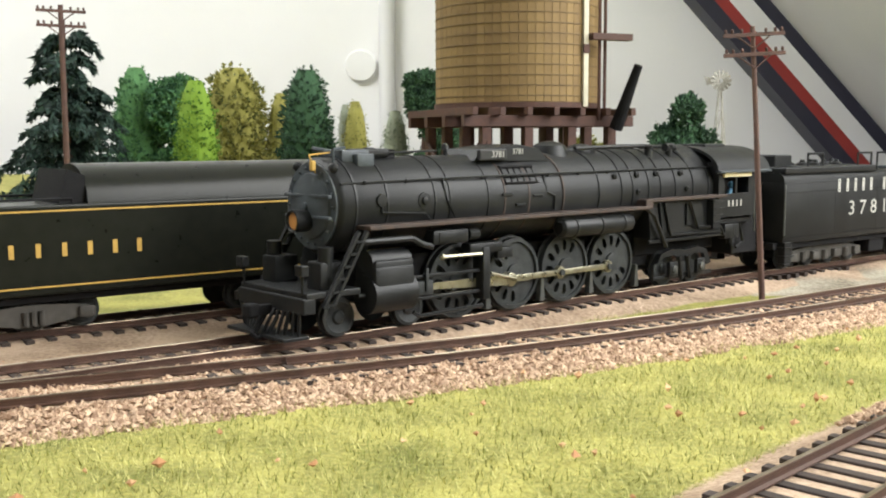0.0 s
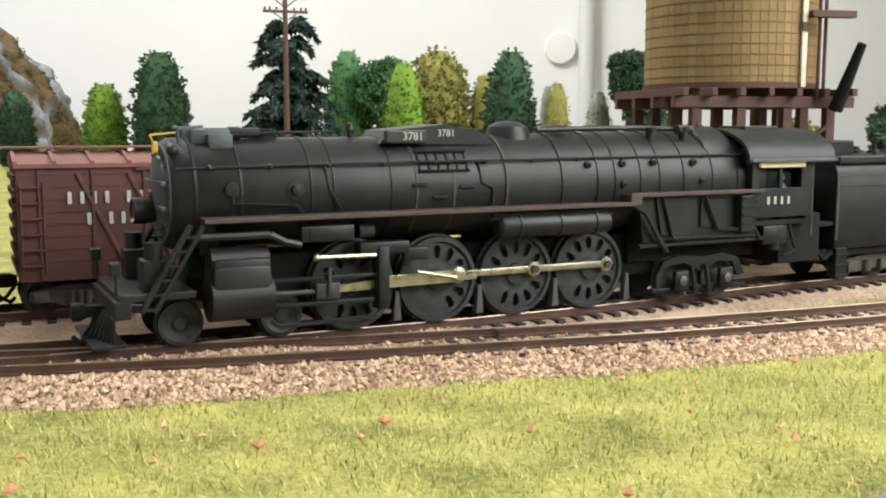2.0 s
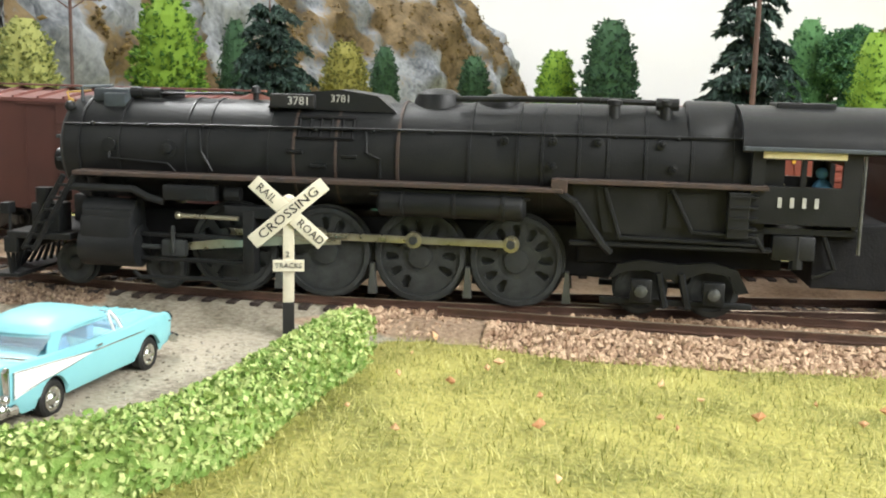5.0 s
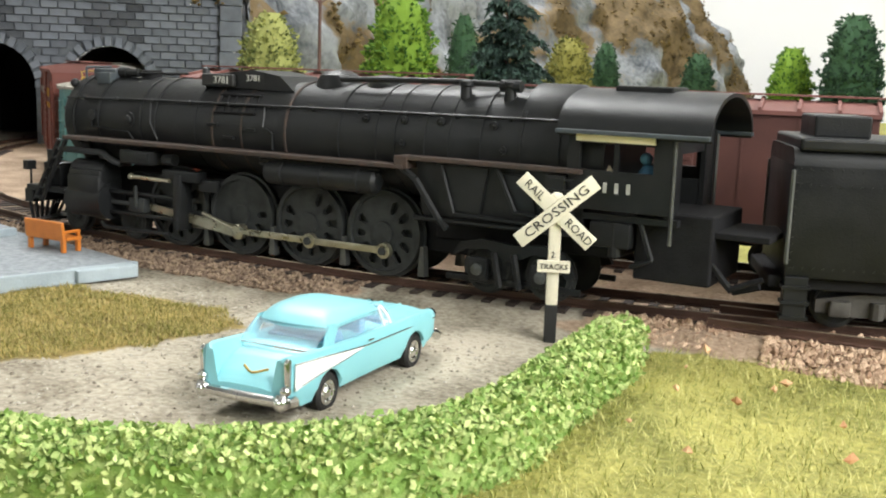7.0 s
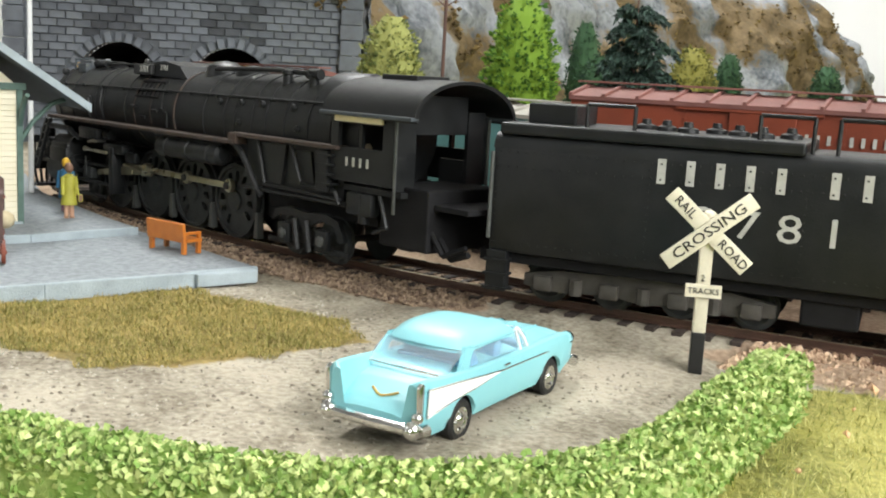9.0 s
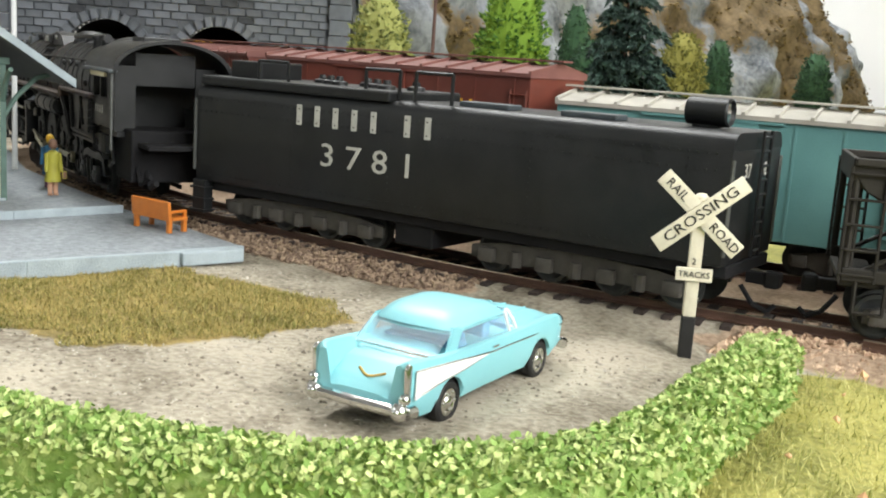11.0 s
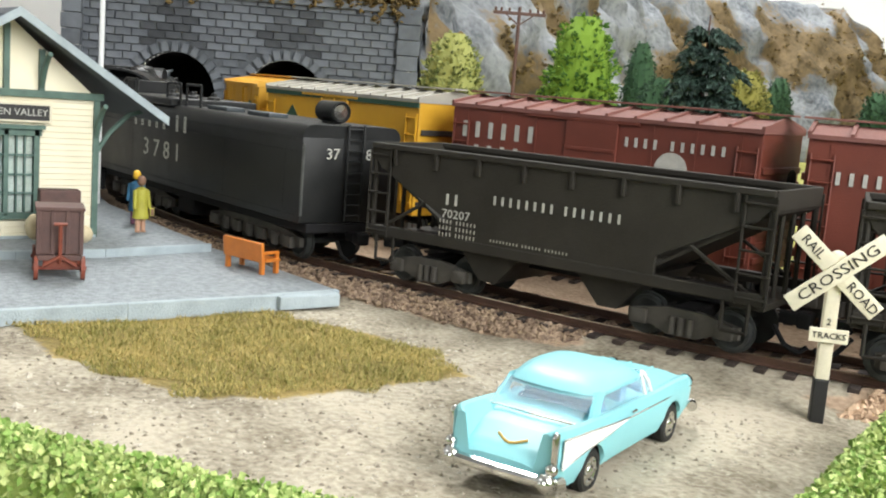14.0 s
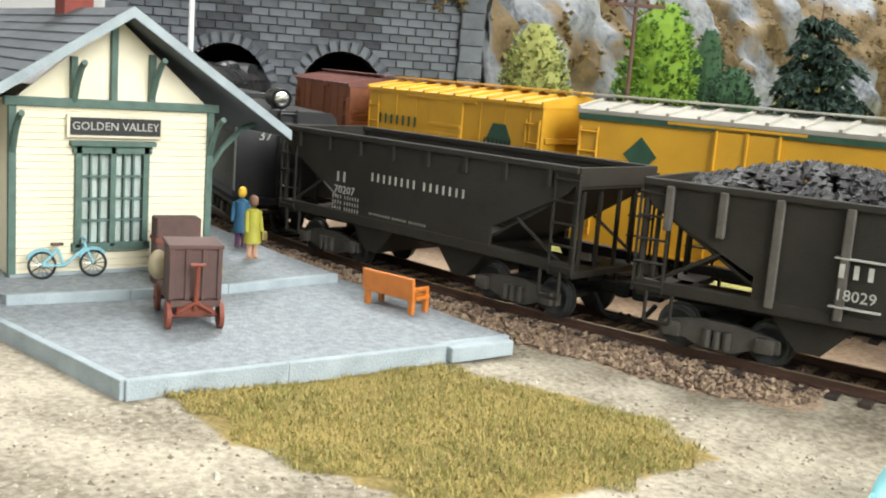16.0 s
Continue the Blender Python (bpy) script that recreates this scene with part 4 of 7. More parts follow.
# ---- trains: x forward, y to the left, z up from the rail's top, in mm ----
SPIN = []      # (wheel, x, z, radius, train)
KEYED = []     # (thing, train, offset, half wheelbase)


def wheelset(parent, x, r, train, gauge=7.6, material=None, name="wheelset"):
    bm = B()
    for s in (-1, 1):
        lathe(bm, (0, s * gauge, 0), (0, s * (gauge + 2.6), 0), [(0, r + 0.7), (0.5, r + 0.7), (0.6, r), (2.2, r), (2.4, r * 0.82), (2.0, r * 0.72), (1.8, r * 0.4), (2.4, r * 0.3), (2.6, r * 0.1)], 24)
    rod(bm, (0, -gauge, 0), (0, gauge, 0), 1.0, n=8)
    ob = part(name, bm, material or WHEEL, parent, m=pose(x * K, 0, r * K), smooth=True)
    SPIN.append((ob, x, r, train))
    return ob


def bogie(parent, x, train, half=10.5, r=4.7, axles=2):
    """Freight truck: side frames with springs, journal boxes, bolster, wheels."""
    xs = [x - half, x + half] if axles == 2 else [x - half, x, x + half]
    for k in xs:
        wheelset(parent, k, r, train)
    for s in (-1, 1):
        bm = B()
        y0, y1 = s * 11, s * 12.8
        h = half
        prism(bm, [(x - h - 3, 6.2), (x - h - 3, 3.4), (x - h + 3, 3.2), (x - 3.5, 1.6), (x + 3.5, 1.6), (x + h - 3, 3.2), (x + h + 3, 3.4), (x + h + 3, 6.2), (x + h - 2, 7.2), (x + 4, 8), (x - 4, 8), (x - h + 2, 7.2)], min(y0, y1), max(y0, y1))
        for k in (x - h, x + h):
            box(bm, k - 2, k + 2, s * 12.6, s * 14.2, 3.2, 6.6, 0.4)
        for k in (-2.2, 0, 2.2):
            rod(bm, (x + k, s * 13.3, 2.2), (x + k, s * 13.3, 6.2), 0.9, n=8)
        part("side_frame", bm, mat("truck_frame", (0.075, 0.07, 0.06), (0.04, 0.036, 0.03), 0.7), parent, smooth=True)
    bm = B(); box(bm, x - 3, x + 3, -12, 12, 5, 8.4, 0.3)
    part("bolster", bm, DULL_BLACK, parent)


def coupler(parent, x, s):
    bm = B()
    box(bm, x, x + s * 5, -1.3, 1.3, 7.2, 10, 0.3)
    box(bm, x + s * 4, x + s * 7.5, -2.4, 1.6, 6.6, 10.6, 0.7)
    part("coupler", bm, DULL_BLACK, parent)
    bm = B(); pipe(bm, [(x, 4, 7), (x + s * 3, 4.2, 3), (x + s * 6, 3, 1.5), (x + s * 7.5, 2, 3)], 0.6)
    part("air_hose", bm, DULL_BLACK, parent)


def ladder(parent, x, y, z0, z1, n, w=6, material=None, along="x", name="ladder"):
    bm = B()
    for k in range(n):
        z = z0 + (z1 - z0) * k / (n - 1)
        if along == "x":
            pipe(bm, [(x - w / 2, y * 0.985, z), (x - w / 2, y + math.copysign(0.9, y), z), (x + w / 2, y + math.copysign(0.9, y), z), (x + w / 2, y * 0.985, z)], 0.32, 5)
        else:
            pipe(bm, [(x, y - w / 2, z), (x, y + w / 2, z)], 0.35, 5)
    for e in (-1, 1):
        if along == "x":
            rod(bm, (x + e * w / 2, y + math.copysign(0.6, y), z0 - 1.5), (x + e * w / 2, y + math.copysign(0.6, y), z1 + 1.5), 0.35, n=5)
        else:
            rod(bm, (x, y + e * w / 2, z0 - 1.5), (x, y + e * w / 2, z1 + 1.5), 0.4, n=5)
    return part(name, bm, material, parent)


def wheel_disc(bm, s, weighted):
    """The pressed disc between hub and rim with twelve oval openings; the main wheel's far half is filled by its counterweight."""
    radii = (3.0, 5.6, 6.1, 6.6, 7.2, 7.9, 8.5, 8.9, 9.3, 10.3)
    n = 96
    rings = [[bm.verts.new((r * math.cos(2 * math.pi * k / n), s * (9.5 + 0.25 * math.sin((r - 3) / 7.3 * math.pi)), r * math.sin(2 * math.pi * k / n))) for k in range(n)] for r in radii]
    faces = []
    for i in range(len(radii) - 1):
        r = (radii[i] + radii[i + 1]) / 2
        for k in range(n):
            a = 360 * (k + 0.5) / n
            off = (a % 30 - 15) / 30 * 2 * math.pi * r / 12
            open_here = ((r - 7.5) / 1.95) ** 2 + (off / (0.75 + (r - 5.6) * 0.14)) ** 2 < 1
            if open_here and not (weighted and abs((a + 180) % 360 - 180) < 88) and not (abs((a + 180) % 360 - 180) < 30):
                continue
            faces.append(bm.faces.new((rings[i][k], rings[i + 1][k], rings[i + 1][(k + 1) % n], rings[i][(k + 1) % n])))
    made = bmesh.ops.extrude_face_region(bm, geom=faces)
    bmesh.ops.translate(bm, vec=(0, -s * 1.3, 0), verts=[v for v in made["geom"] if isinstance(v, bmesh.types.BMVert)])


def locomotive():
    ob = thing("steam_locomotive", "weathered black steam locomotive with eight driving wheels and nickel rods", "locomotive")
    ZC, RB = 36.5, 13.8
    bm = B()
    lathe(bm, (96, 0, ZC), (-90, 0, ZC), [(0, 12.6), (0.6, 13.2), (1.5, RB), (50, RB), (85, RB + 0.3), (130, RB + 1.2), (170, RB + 1.2), (184, RB + 0.9)], 56)
    part("boiler", bm, ENGINE, ob, smooth=True)
    bm = B()
    lathe(bm, (95.6, 0, ZC), (100, 0, ZC), [(0, 12.5), (0.9, 12.3), (1.0, 9.5), (1.6, 9.2), (2.6, 5), (3.0, 1.2), (3.6, 1.0), (3.8, 0.2)], 40)
    for k in range(18):
        a = 2 * math.pi * k / 18
        ball(bm, (96.8, 10.8 * math.cos(a), ZC + 10.8 * math.sin(a)), 0.5, sub=1)
    for s in (-3, 3):
        box(bm, 97, 98.4, -11, 11, ZC + s - 0.5, ZC + s + 0.5, 0.2)
    part("smokebox_front", bm, SMOKEBOX, ob, "blue-grey smokebox door with bolts", smooth=True)
    for x in (91, 80, 62, 56, 40, 33, 22, 6, -12, -24, -30, -39, -46, -55, -66, -76):
        bm = B(); r = RB + (0.25 if x > 10 else 0.7 + min(0.75, (10 - x) / 60))
        lathe(bm, (x, 0, ZC), (x - 1, 0, ZC), [(0, r - 0.3), (0.05, r + 0.05), (0.75, r + 0.05), (0.8, r - 0.3)], 48)
        part("boiler_band", bm, RUSTY if x in (33, 22, 6) else ENGINE, ob)
    # headlight, marker lamps, bell, number boards
    bm = B(); lathe(bm, (97, 0, 32.5), (103.5, 0, 32.5), [(0, 2.4), (1.5, 3.1), (6.2, 3.3), (6.4, 2.9), (5.4, 2.4), (5.2, 0.2)], 20)
    part("headlight", bm, ENGINE, ob, smooth=True)
    bm = B(); lathe(bm, (102.4, 0, 32.5), (103, 0, 32.5), [(0, 2.6), (0.3, 2.3), (0.5, 0.3)], 18)
    part("headlight_lens", bm, mat("lamp_glass_orange", (0.5, 0.25, 0.08), (0.35, 0.15, 0.05), 0.15), ob, "amber headlight glass", smooth=True)
    for s in (-1, 1):
        bm = B(); ball(bm, (95, s * 9, 47.5), 1.5); rod(bm, (95, s * 9, 45), (95, s * 9, 47), 0.5, n=6)
        part("marker_lamp", bm, ENGINE, ob)
    bm = B(); pipe(bm, [(97, 3, 46), (99, 3, 51), (92, 3, 51.6)], 0.25); box(bm, 97.2, 98.6, 2.2, 3.8, 46.5, 49.5, 0.4)
    part("bell_frame", bm, GOLD, ob, "brass bell and frame")
    # feedwater heater and pumps on the smokebox top
    bm = B(); box(bm, 80, 90, -6, 6, 48.4, 52.4, 0.6); rod(bm, (91, -7, 52.6), (84, 7, 50), 0.8, n=8); box(bm, 80, 86, 5.5, 8.2, 47.6, 51.2, 0.3); pipe(bm, [(93, 6, 47), (93, 6, 52.6), (86, 2, 53)], 0.4)
    part("feedwater_heater", bm, SMOKEBOX, ob, smooth=True)
    bm = B(); rod(bm, (86, 3.5, 51.4), (72, 3.5, 51.4), 1.3, n=10); rod(bm, (80, 3.5, 51.4), (77, 3.5, 51.4), 1.6, n=10); pipe(bm, [(72, 3.5, 51.4), (60, 3.5, 51.6), (52, 3, 51.8)], 0.35)
    part("steam_pipe", bm, ENGINE, ob, smooth=True)
    bm = B(); lathe(bm, (70, 0, 49), (70, 0, 55.4), [(0, 4.2), (1.2, 3.2), (2.6, 3), (3.2, 3.3), (3.4, 2.5), (2.6, 2.3)], 20)
    part("smokestack", bm, DULL_BLACK, ob, smooth=True)
    bm = B(); lathe(bm, (46.5, 1, 49.5), (46.5, 1, 54.5), [(0, 0.8), (2.4, 0.8), (2.6, 1.4), (4.2, 1.0), (4.6, 0.3)], 12)
    part("whistle", bm, ENGINE, ob, smooth=True)
    # number boards and sand box
    bm = B(); prism(bm, [(41, 48.5), (38, 52), (22, 53.6), (12, 52.2), (7, 48)], -8.5, 8.5)
    part("sand_box", bm, ENGINE, ob)
    bm = B(); box(bm, 28, 40, 8.4, 10.2, 48.6, 52.2, 0.5)
    nb = part("number_board", bm, SIGNBLACK, ob)
    words("3781", 3.0, WHITE, ob, on_side(32.2, 10.35, 50.4), "number", 0.1)
    words("3781", 2.7, WHITE, ob, on_side(21.6, 8.7, 51.2), "number", 0.1)
    bm = B()
    for k in range(6):
        rod(bm, (31.5 - k * 2.8, 13.2, 41.4), (31.5 - k * 2.8, 10.2, 46.4), 0.35, n=5)
    for z, y in ((41.4, 13.5), (43.8, 12.2), (46.4, 10.4)):
        rod(bm, (32, y, z), (17, y, z), 0.4, n=5)
    box(bm, 16.8, 32.2, 9.6, 10.3, 41, 47, 0.2)
    part("step_grating", bm, DULL_BLACK, ob, "square step grating on the boiler side")
    for x, r, h in ((-2.5, 6.2, 55.0), (-18.5, 5.4, 54.0)):
        bm = B(); lathe(bm, (x, 0, 48), (x, 0, 56), [(0, r + 1), (3.5, r), (h - 50, r - 0.6), (h - 48.8, r * 0.55), (h - 48.4, 0.3)], 28)
        part("steam_dome", bm, ENGINE, ob, smooth=True)
    bm = B(); pipe(bm, [(-8, 7, 52), (-24, 7.5, 52.4), (-44, 7.6, 52.6), (-58, 6, 52.2)], 0.75, 8)
    part("blow_pipe", bm, ENGINE, ob)
    for x, h in ((-47.5, 3.4), (-60, 3.6)):
        bm = B(); lathe(bm, (x, 8, 48), (x, 8, 56), [(0, 1.5), (h, 1.4), (h + 0.3, 1.9), (h + 1.3, 1.9), (h + 1.6, 0.4)], 12)
        if h > 3.5:
            rod(bm, (x - 3, 8, 52), (x + 2.5, 8, 52), 1.5, n=10)
        part("safety_valve", bm, ENGINE, ob, smooth=True)
    bm = B(); lathe(bm, (-65, 0, ZC + 3), (-77, 0, ZC + 3), [(0, 13), (0.5, 13.6), (11, 13.6), (12, 13)], 30)
    part("turret_casing", bm, ENGINE, ob, smooth=True)
    # handrail with stanchions
    for s in (-1, 1):
        bm = B()
        pipe(bm, [(95, s * 12.2, 43), (60, s * 12.8, 43.6), (0, s * 13.2, 44), (-80, s * 13.6, 44.4)], 0.36, 6)
        for x in range(-78, 96, 15):
            ball(bm, (x, s * (13 - x * 0.004), 43.8 - x * 0.006), 0.75, sub=1)
        part("handrail", bm, ENGINE, ob)
        # running board in two levels
        bm = B(); box(bm, -36, 90, s * 12.6, s * 19, 30.2, 31.4, 0.25)
        part("running_board", bm, RUSTY, ob, "running board with a rusty edge")
        bm = B(); box(bm, -84, -34, s * 13.5, s * 18.6, 32.6, 33.8, 0.25); box(bm, -37, -33, s * 13.5, s * 18.8, 30.4, 33.6, 0.2)
        part("running_board", bm, RUSTY, ob)
        bm = B(); pipe(bm, [(-34, s * 17.5, 31), (-39, s * 17.6, 28), (-46, s * 17, 18), (-48, s * 16.5, 16)], 0.9, 6)
        part("step_rail", bm, ENGINE, ob)
        # washout plugs
        for x, z, y in ((-21, 42.2, 14.1), (-33, 42.4, 14.3), (-44, 42.6, 14.5), (-59, 42.4, 14.5), (-33, 36.4, 15.3), (-62, 36.6, 15.4)):
            bm = B(); lathe(bm, (x, s * (y - 0.6), z), (x, s * (y + 0.7), z), [(0, 1.1), (1, 1.05), (1.1, 0.6), (0.9, 0.5), (1.3, 0.2)], 12)
            part("washout_plug", bm, ENGINE, ob, smooth=True)
        bm = B()
        pipe(bm, [(82, s * 13.8, 38), (82, s * 14.1, 34.5), (66, s * 14.1, 33.6), (64, s * 14.1, 31.5)], 0.35, 5)
        pipe(bm, [(14, s * 12.6, 44), (13.6, s * 14, 38), (10, s * 14.4, 36.5), (10, s * 14.2, 32)], 0.4, 5)
        pipe(bm, [(58, s * 12.5, 44), (57, s * 14.1, 37), (54, s * 14.1, 32)], 0.35, 5)
        for x, z in ((34, 37.8), (28, 34.4), (20, 37)):
            rod(bm, (x, s * 14.1, z), (x - 4, s * 14.3, z), 0.5, n=6)
        part("sand_pipe", bm, ENGINE, ob)
        bm = B(); lathe(bm, (66, s * 12.5, 37.4), (66, s * 15.2, 37.4), [(0, 2.4), (1.6, 2.3), (1.7, 1.4), (2.4, 1.2), (2.6, 0.4)], 16); lathe(bm, (82, s * 12.6, 38), (82, s * 14.6, 38), [(0, 1.9), (1.8, 1.8), (1.9, 0.4)], 16)
        part("check_valve", bm, ENGINE, ob, smooth=True)
        # air reservoir
        bm = B(); lathe(bm, (10, s * 16, 26), (-27, s * 16, 26), [(0, 2), (0.8, 3.1), (1.4, 3.3), (35.6, 3.3), (36.2, 3.1), (37, 2)], 24)
        part("air_tank", bm, ENGINE, ob, smooth=True)
        bm = B()
        for x in (4, -9, -21):
            lathe(bm, (x, s * 16, 26), (x - 1, s * 16, 26), [(0, 3.3), (0.1, 3.6), (0.9, 3.6), (1, 3.3)], 24)
        for z in (29.4, 28.2):
            pipe(bm, [(12, s * 17.2, z), (-28, s * 17.2, z)], 0.35, 5)
        part("tank_strap", bm, ENGINE, ob)
        # cylinder block, steam pipe, valve gear
        bm = B(); lathe(bm, (89, s * 14.3, 11.7), (73, s * 14.3, 11.7), [(0, 3), (0.3, 5.6), (15.7, 5.6), (16, 3)], 28); box(bm, 74, 88.4, s * 9, s * 19.2, 10, 20, 1.2); lathe(bm, (88.6, s * 14, 20.6), (73.6, s * 14, 20.6), [(0, 1.5), (0.4, 3.6), (14.6, 3.6), (15, 1.5)], 24); box(bm, 74, 88, s * 9.5, s * 18.6, 17, 21.5, 0.8)
        part("cylinder", bm, ENGINE, ob, smooth=True)
        bm = B(); rod(bm, (87, s * 9, 22), (87, s * 12, 30), 2.2, n=12); pipe(bm, [(92, s * 17, 27), (74, s * 17.4, 27), (70, s * 17.4, 25), (66, s * 17, 24)], 1.0, 8)
        part("steam_pipe", bm, ENGINE, ob, smooth=True)
        bm = B(); box(bm, 52, 66, s * 14, s * 18, 24.5, 28.6, 0.5); rod(bm, (50, s * 15, 26.5), (46, s * 15, 26.5), 1.8, n=10); box(bm, 54, 64, s * 17.6, s * 18.3, 25, 28, 0.2)
        part("lubricator", bm, ENGINE, ob, smooth=True)
        bm = B(); box(bm, 44, 74, s * 14.2, s * 15.6, 14.6, 15.6, 0.15); box(bm, 44, 74, s * 14.2, s * 15.6, 8.2, 9.2, 0.15); box(bm, 42, 45, s * 12, s * 17, 6, 22.4, 0.3); box(bm, 36, 50, s * 12, s * 16.5, 20.4, 23.6, 0.5); box(bm, 30, 37, s * 13, s * 15, 18, 21.5, 0.4)
        pipe(bm, [(74, s * 18, 5.6), (72, s * 18.3, 4.2), (46, s * 17.5, 4.6)], 0.6, 6)
        part("crosshead_guide", bm, ENGINE, ob, smooth=True)
        bm = B(); rod(bm, (62, s * 17.2, 20.6), (46, s * 17.2, 20.4), 0.6, n=8); ball(bm, (62, s * 17.2, 20.6), 1.0)
        part("valve_rod", bm, ROD, ob, "bright valve rod")
        # firebox side, piping, steps to the cab
        bm = B(); prism(bm, [(-38, 33), (-40, 19), (-84, 19), (-84, 33)], s * 8, s * 15.5)
        part("firebox", bm, ENGINE, ob)
        bm = B(); prism(bm, [(-44, 32), (-46, 21), (-57, 20.5), (-59, 32)], s * 15.4, s * 16.4); prism(bm, [(-61, 31), (-61, 23), (-72, 22), (-70, 31)], s * 15.4, s * 16.2)
        part("ashpan_panel", bm, ENGINE, ob)
        bm = B()
        pipe(bm, [(-46, s * 17, 32), (-50, s * 17, 20), (-84, s * 16.6, 19.4)], 0.55, 6); pipe(bm, [(-62, s * 17, 32), (-67, s * 17, 22), (-82, s * 17, 21.4), (-84, s * 17, 18)], 0.55, 6); pipe(bm, [(-38, s * 16, 18), (-86, s * 16, 18.2)], 0.7, 6)
        part("injector_pipe", bm, ENGINE, ob)
        bm = B(); box(bm, -80, -75, s * 15, s * 18.4, 21, 32, 0.2)
        for k in range(4):
            box(bm, -82, -75.5, s * 15.5, s * 18.8, 23 + k * 2.6, 23.5 + k * 2.6)
        part("cab_step", bm, ENGINE, ob)
        bm = B(); box(bm, -96, -86, s * 13, s * 16.5, 16, 22, 0.6); rod(bm, (-92, s * 15, 14), (-92, s * 15, 22), 1.6, n=10); pipe(bm, [(-98, s * 15, 22), (-101, s * 15, 14), (-96, s * 15, 12)], 0.6, 6)
        part("injector", bm, ENGINE, ob, smooth=True)
    # apron and drawbar under the cab
    bm = B(); box(bm, -114, -96, -13, 13, 9, 25, 0.5); box(bm, -126, -112, -11, 11, 20, 21.4, 0.2); pipe(bm, [(-112, 8, 14), (-118, 8, 8), (-124, 8, 10)], 0.9, 6); pipe(bm, [(-112, 11, 16), (-118, 11, 9), (-125, 10, 12)], 0.7, 6)
    part("drawbar_apron", bm, DULL_BLACK, ob)
    # frame and brake gear
    bm = B(); box(bm, -50, 84, -6.5, 6.5, 8, 21, 0.4); box(bm, -90, -40, -8, 8, 12, 22, 0.5)
    part("frame", bm, DULL_BLACK, ob)
    for x in (37.4, 12.4, -12.4, -37.6):
        for s in (-1, 1):
            bm = B(); prism(bm, [(x - 1.2, 1.6), (x + 1.0, 1.6), (x + 0.4, 9.5), (x - 0.6, 9.5)], s * 9, s * 11.2)
            part("brake_hanger", bm, TYRE_STEEL, ob)
    # pilot and front deck
    bm = B(); box(bm, 92, 110, -17, 17, 12.6, 14.4, 0.3); box(bm, 107, 111, -17, 17, 8.6, 13, 0.4)
    part("pilot_beam", bm, ENGINE, ob)
    for k in range(13):
        y = -15 + k * 2.5
        bm = B(); rod(bm, (111, y, 9), (116 - abs(y) * 0.35, y * 0.92, 2), 0.55, n=6)
        part("pilot_bar", bm, ENGINE, ob)
    bm = B(); box(bm, 108, 116, -15, 15, 1.6, 2.6, 0.2)
    part("cowcatcher", bm, ENGINE, ob)
    for s in (-1, 1):
        bm = B(); box(bm, 96, 104, s * 8, s * 15, 14, 22, 0.6); rod(bm, (101, s * 13, 14), (101, s * 13, 26), 2.2, n=12)
        part("air_pump", bm, ENGINE, ob, smooth=True)
        bm = B(); pipe(bm, [(90, s * 17.5, 30), (102, s * 17.5, 10)], 0.8, 6); pipe(bm, [(93, s * 17.5, 30), (105, s * 17.5, 10)], 0.8, 6)
        for k in range(6):
            box(bm, 91.2 + k * 2, 94.4 + k * 2, s * 16, s * 18.4, 27 - k * 3.3, 27.6 - k * 3.3)
        part("front_ladder", bm, ENGINE, ob)
        bm = B(); rod(bm, (110, s * 15, 14), (110, s * 15, 21), 0.4, n=6); box(bm, 109, 111.5, s * 13.5, s * 17, 19, 22, 0.3)
        part("class_lamp", bm, ENGINE, ob)
    coupler(ob, 111, 1)
    # cab
    CAB = pose(3.5 * K, 0, -1.8 * K)
    bm = B()
    for s in (-1, 1):
        y0, y1 = s * 16, s * 17.2
        box(bm, -108.5, -83.5, y0, y1, 26.5, 35.6, 0.15); box(bm, -108.5, -83.5, y0, y1, 41.8, 45, 0.15)
        box(bm, -86.5, -83.5, y0, y1, 35.4, 42); box(bm, -108.5, -104.2, y0, y1, 35.4, 42); box(bm, -96, -94.8, y0, y1, 35.4, 42)
    box(bm, -85, -83.5, -16, 16, 26, 48)
    box(bm, -110, -83, -15.5, 15.5, 24, 25.5)
    for d in (-1, 1):
        box(bm, -108.4, -107.2, d * 9.5, d * 15.9, 25.6, 46)
        box(bm, -107, -98, d * 9.5, d * 10.3, 25.6, 33)
    box(bm, -107.9, -106.9, -9.4, 9.4, 40, 50)
    part("cab", bm, ENGINE, ob, m=CAB)
    bm = B()
    outer = [(-18.6, 44.2)] + [(-18.6 * math.cos(math.pi * k / 16) ** 1.0 if k != 8 else 0.0, 44.6 + 9.6 * math.sin(math.pi * k / 16)) for k in range(1, 16)] + [(18.6, 44.2)]
    inner = [(y * 0.95, z - 0.9) for y, z in outer[::-1]]
    prism(bm, outer + inner, -117, -81, "x")
    part("cab_roof", bm, ENGINE, ob, smooth=True, m=CAB)
    bm = B(); box(bm, -104, -90, -6, 6, 53, 55, 0.4)
    part("roof_hatch", bm, ENGINE, ob, m=CAB)
    for s in (-1, 1):
        bm = B(); box(bm, -117, -81, s * 17.2, s * 19.8, 43.8, 44.8, 0.2)
        part("rain_gutter", bm, SMOKEBOX, ob, m=CAB)
        bm = B(); prism(bm, [(-104.6, 42.2), (-85.8, 42.2), (-85.8, 44.0), (-104.6, 44.0)], s * 17.4, s * 18.2)
        part("awning", bm, CREAM, ob, "cream painted awning strip over the cab window", m=CAB)
        bm = B(); rod(bm, (-109, s * 17, 20), (-109, s * 17, 44), 0.45, n=6)
        part("grab_iron", bm, TYRE_STEEL, ob, m=CAB)
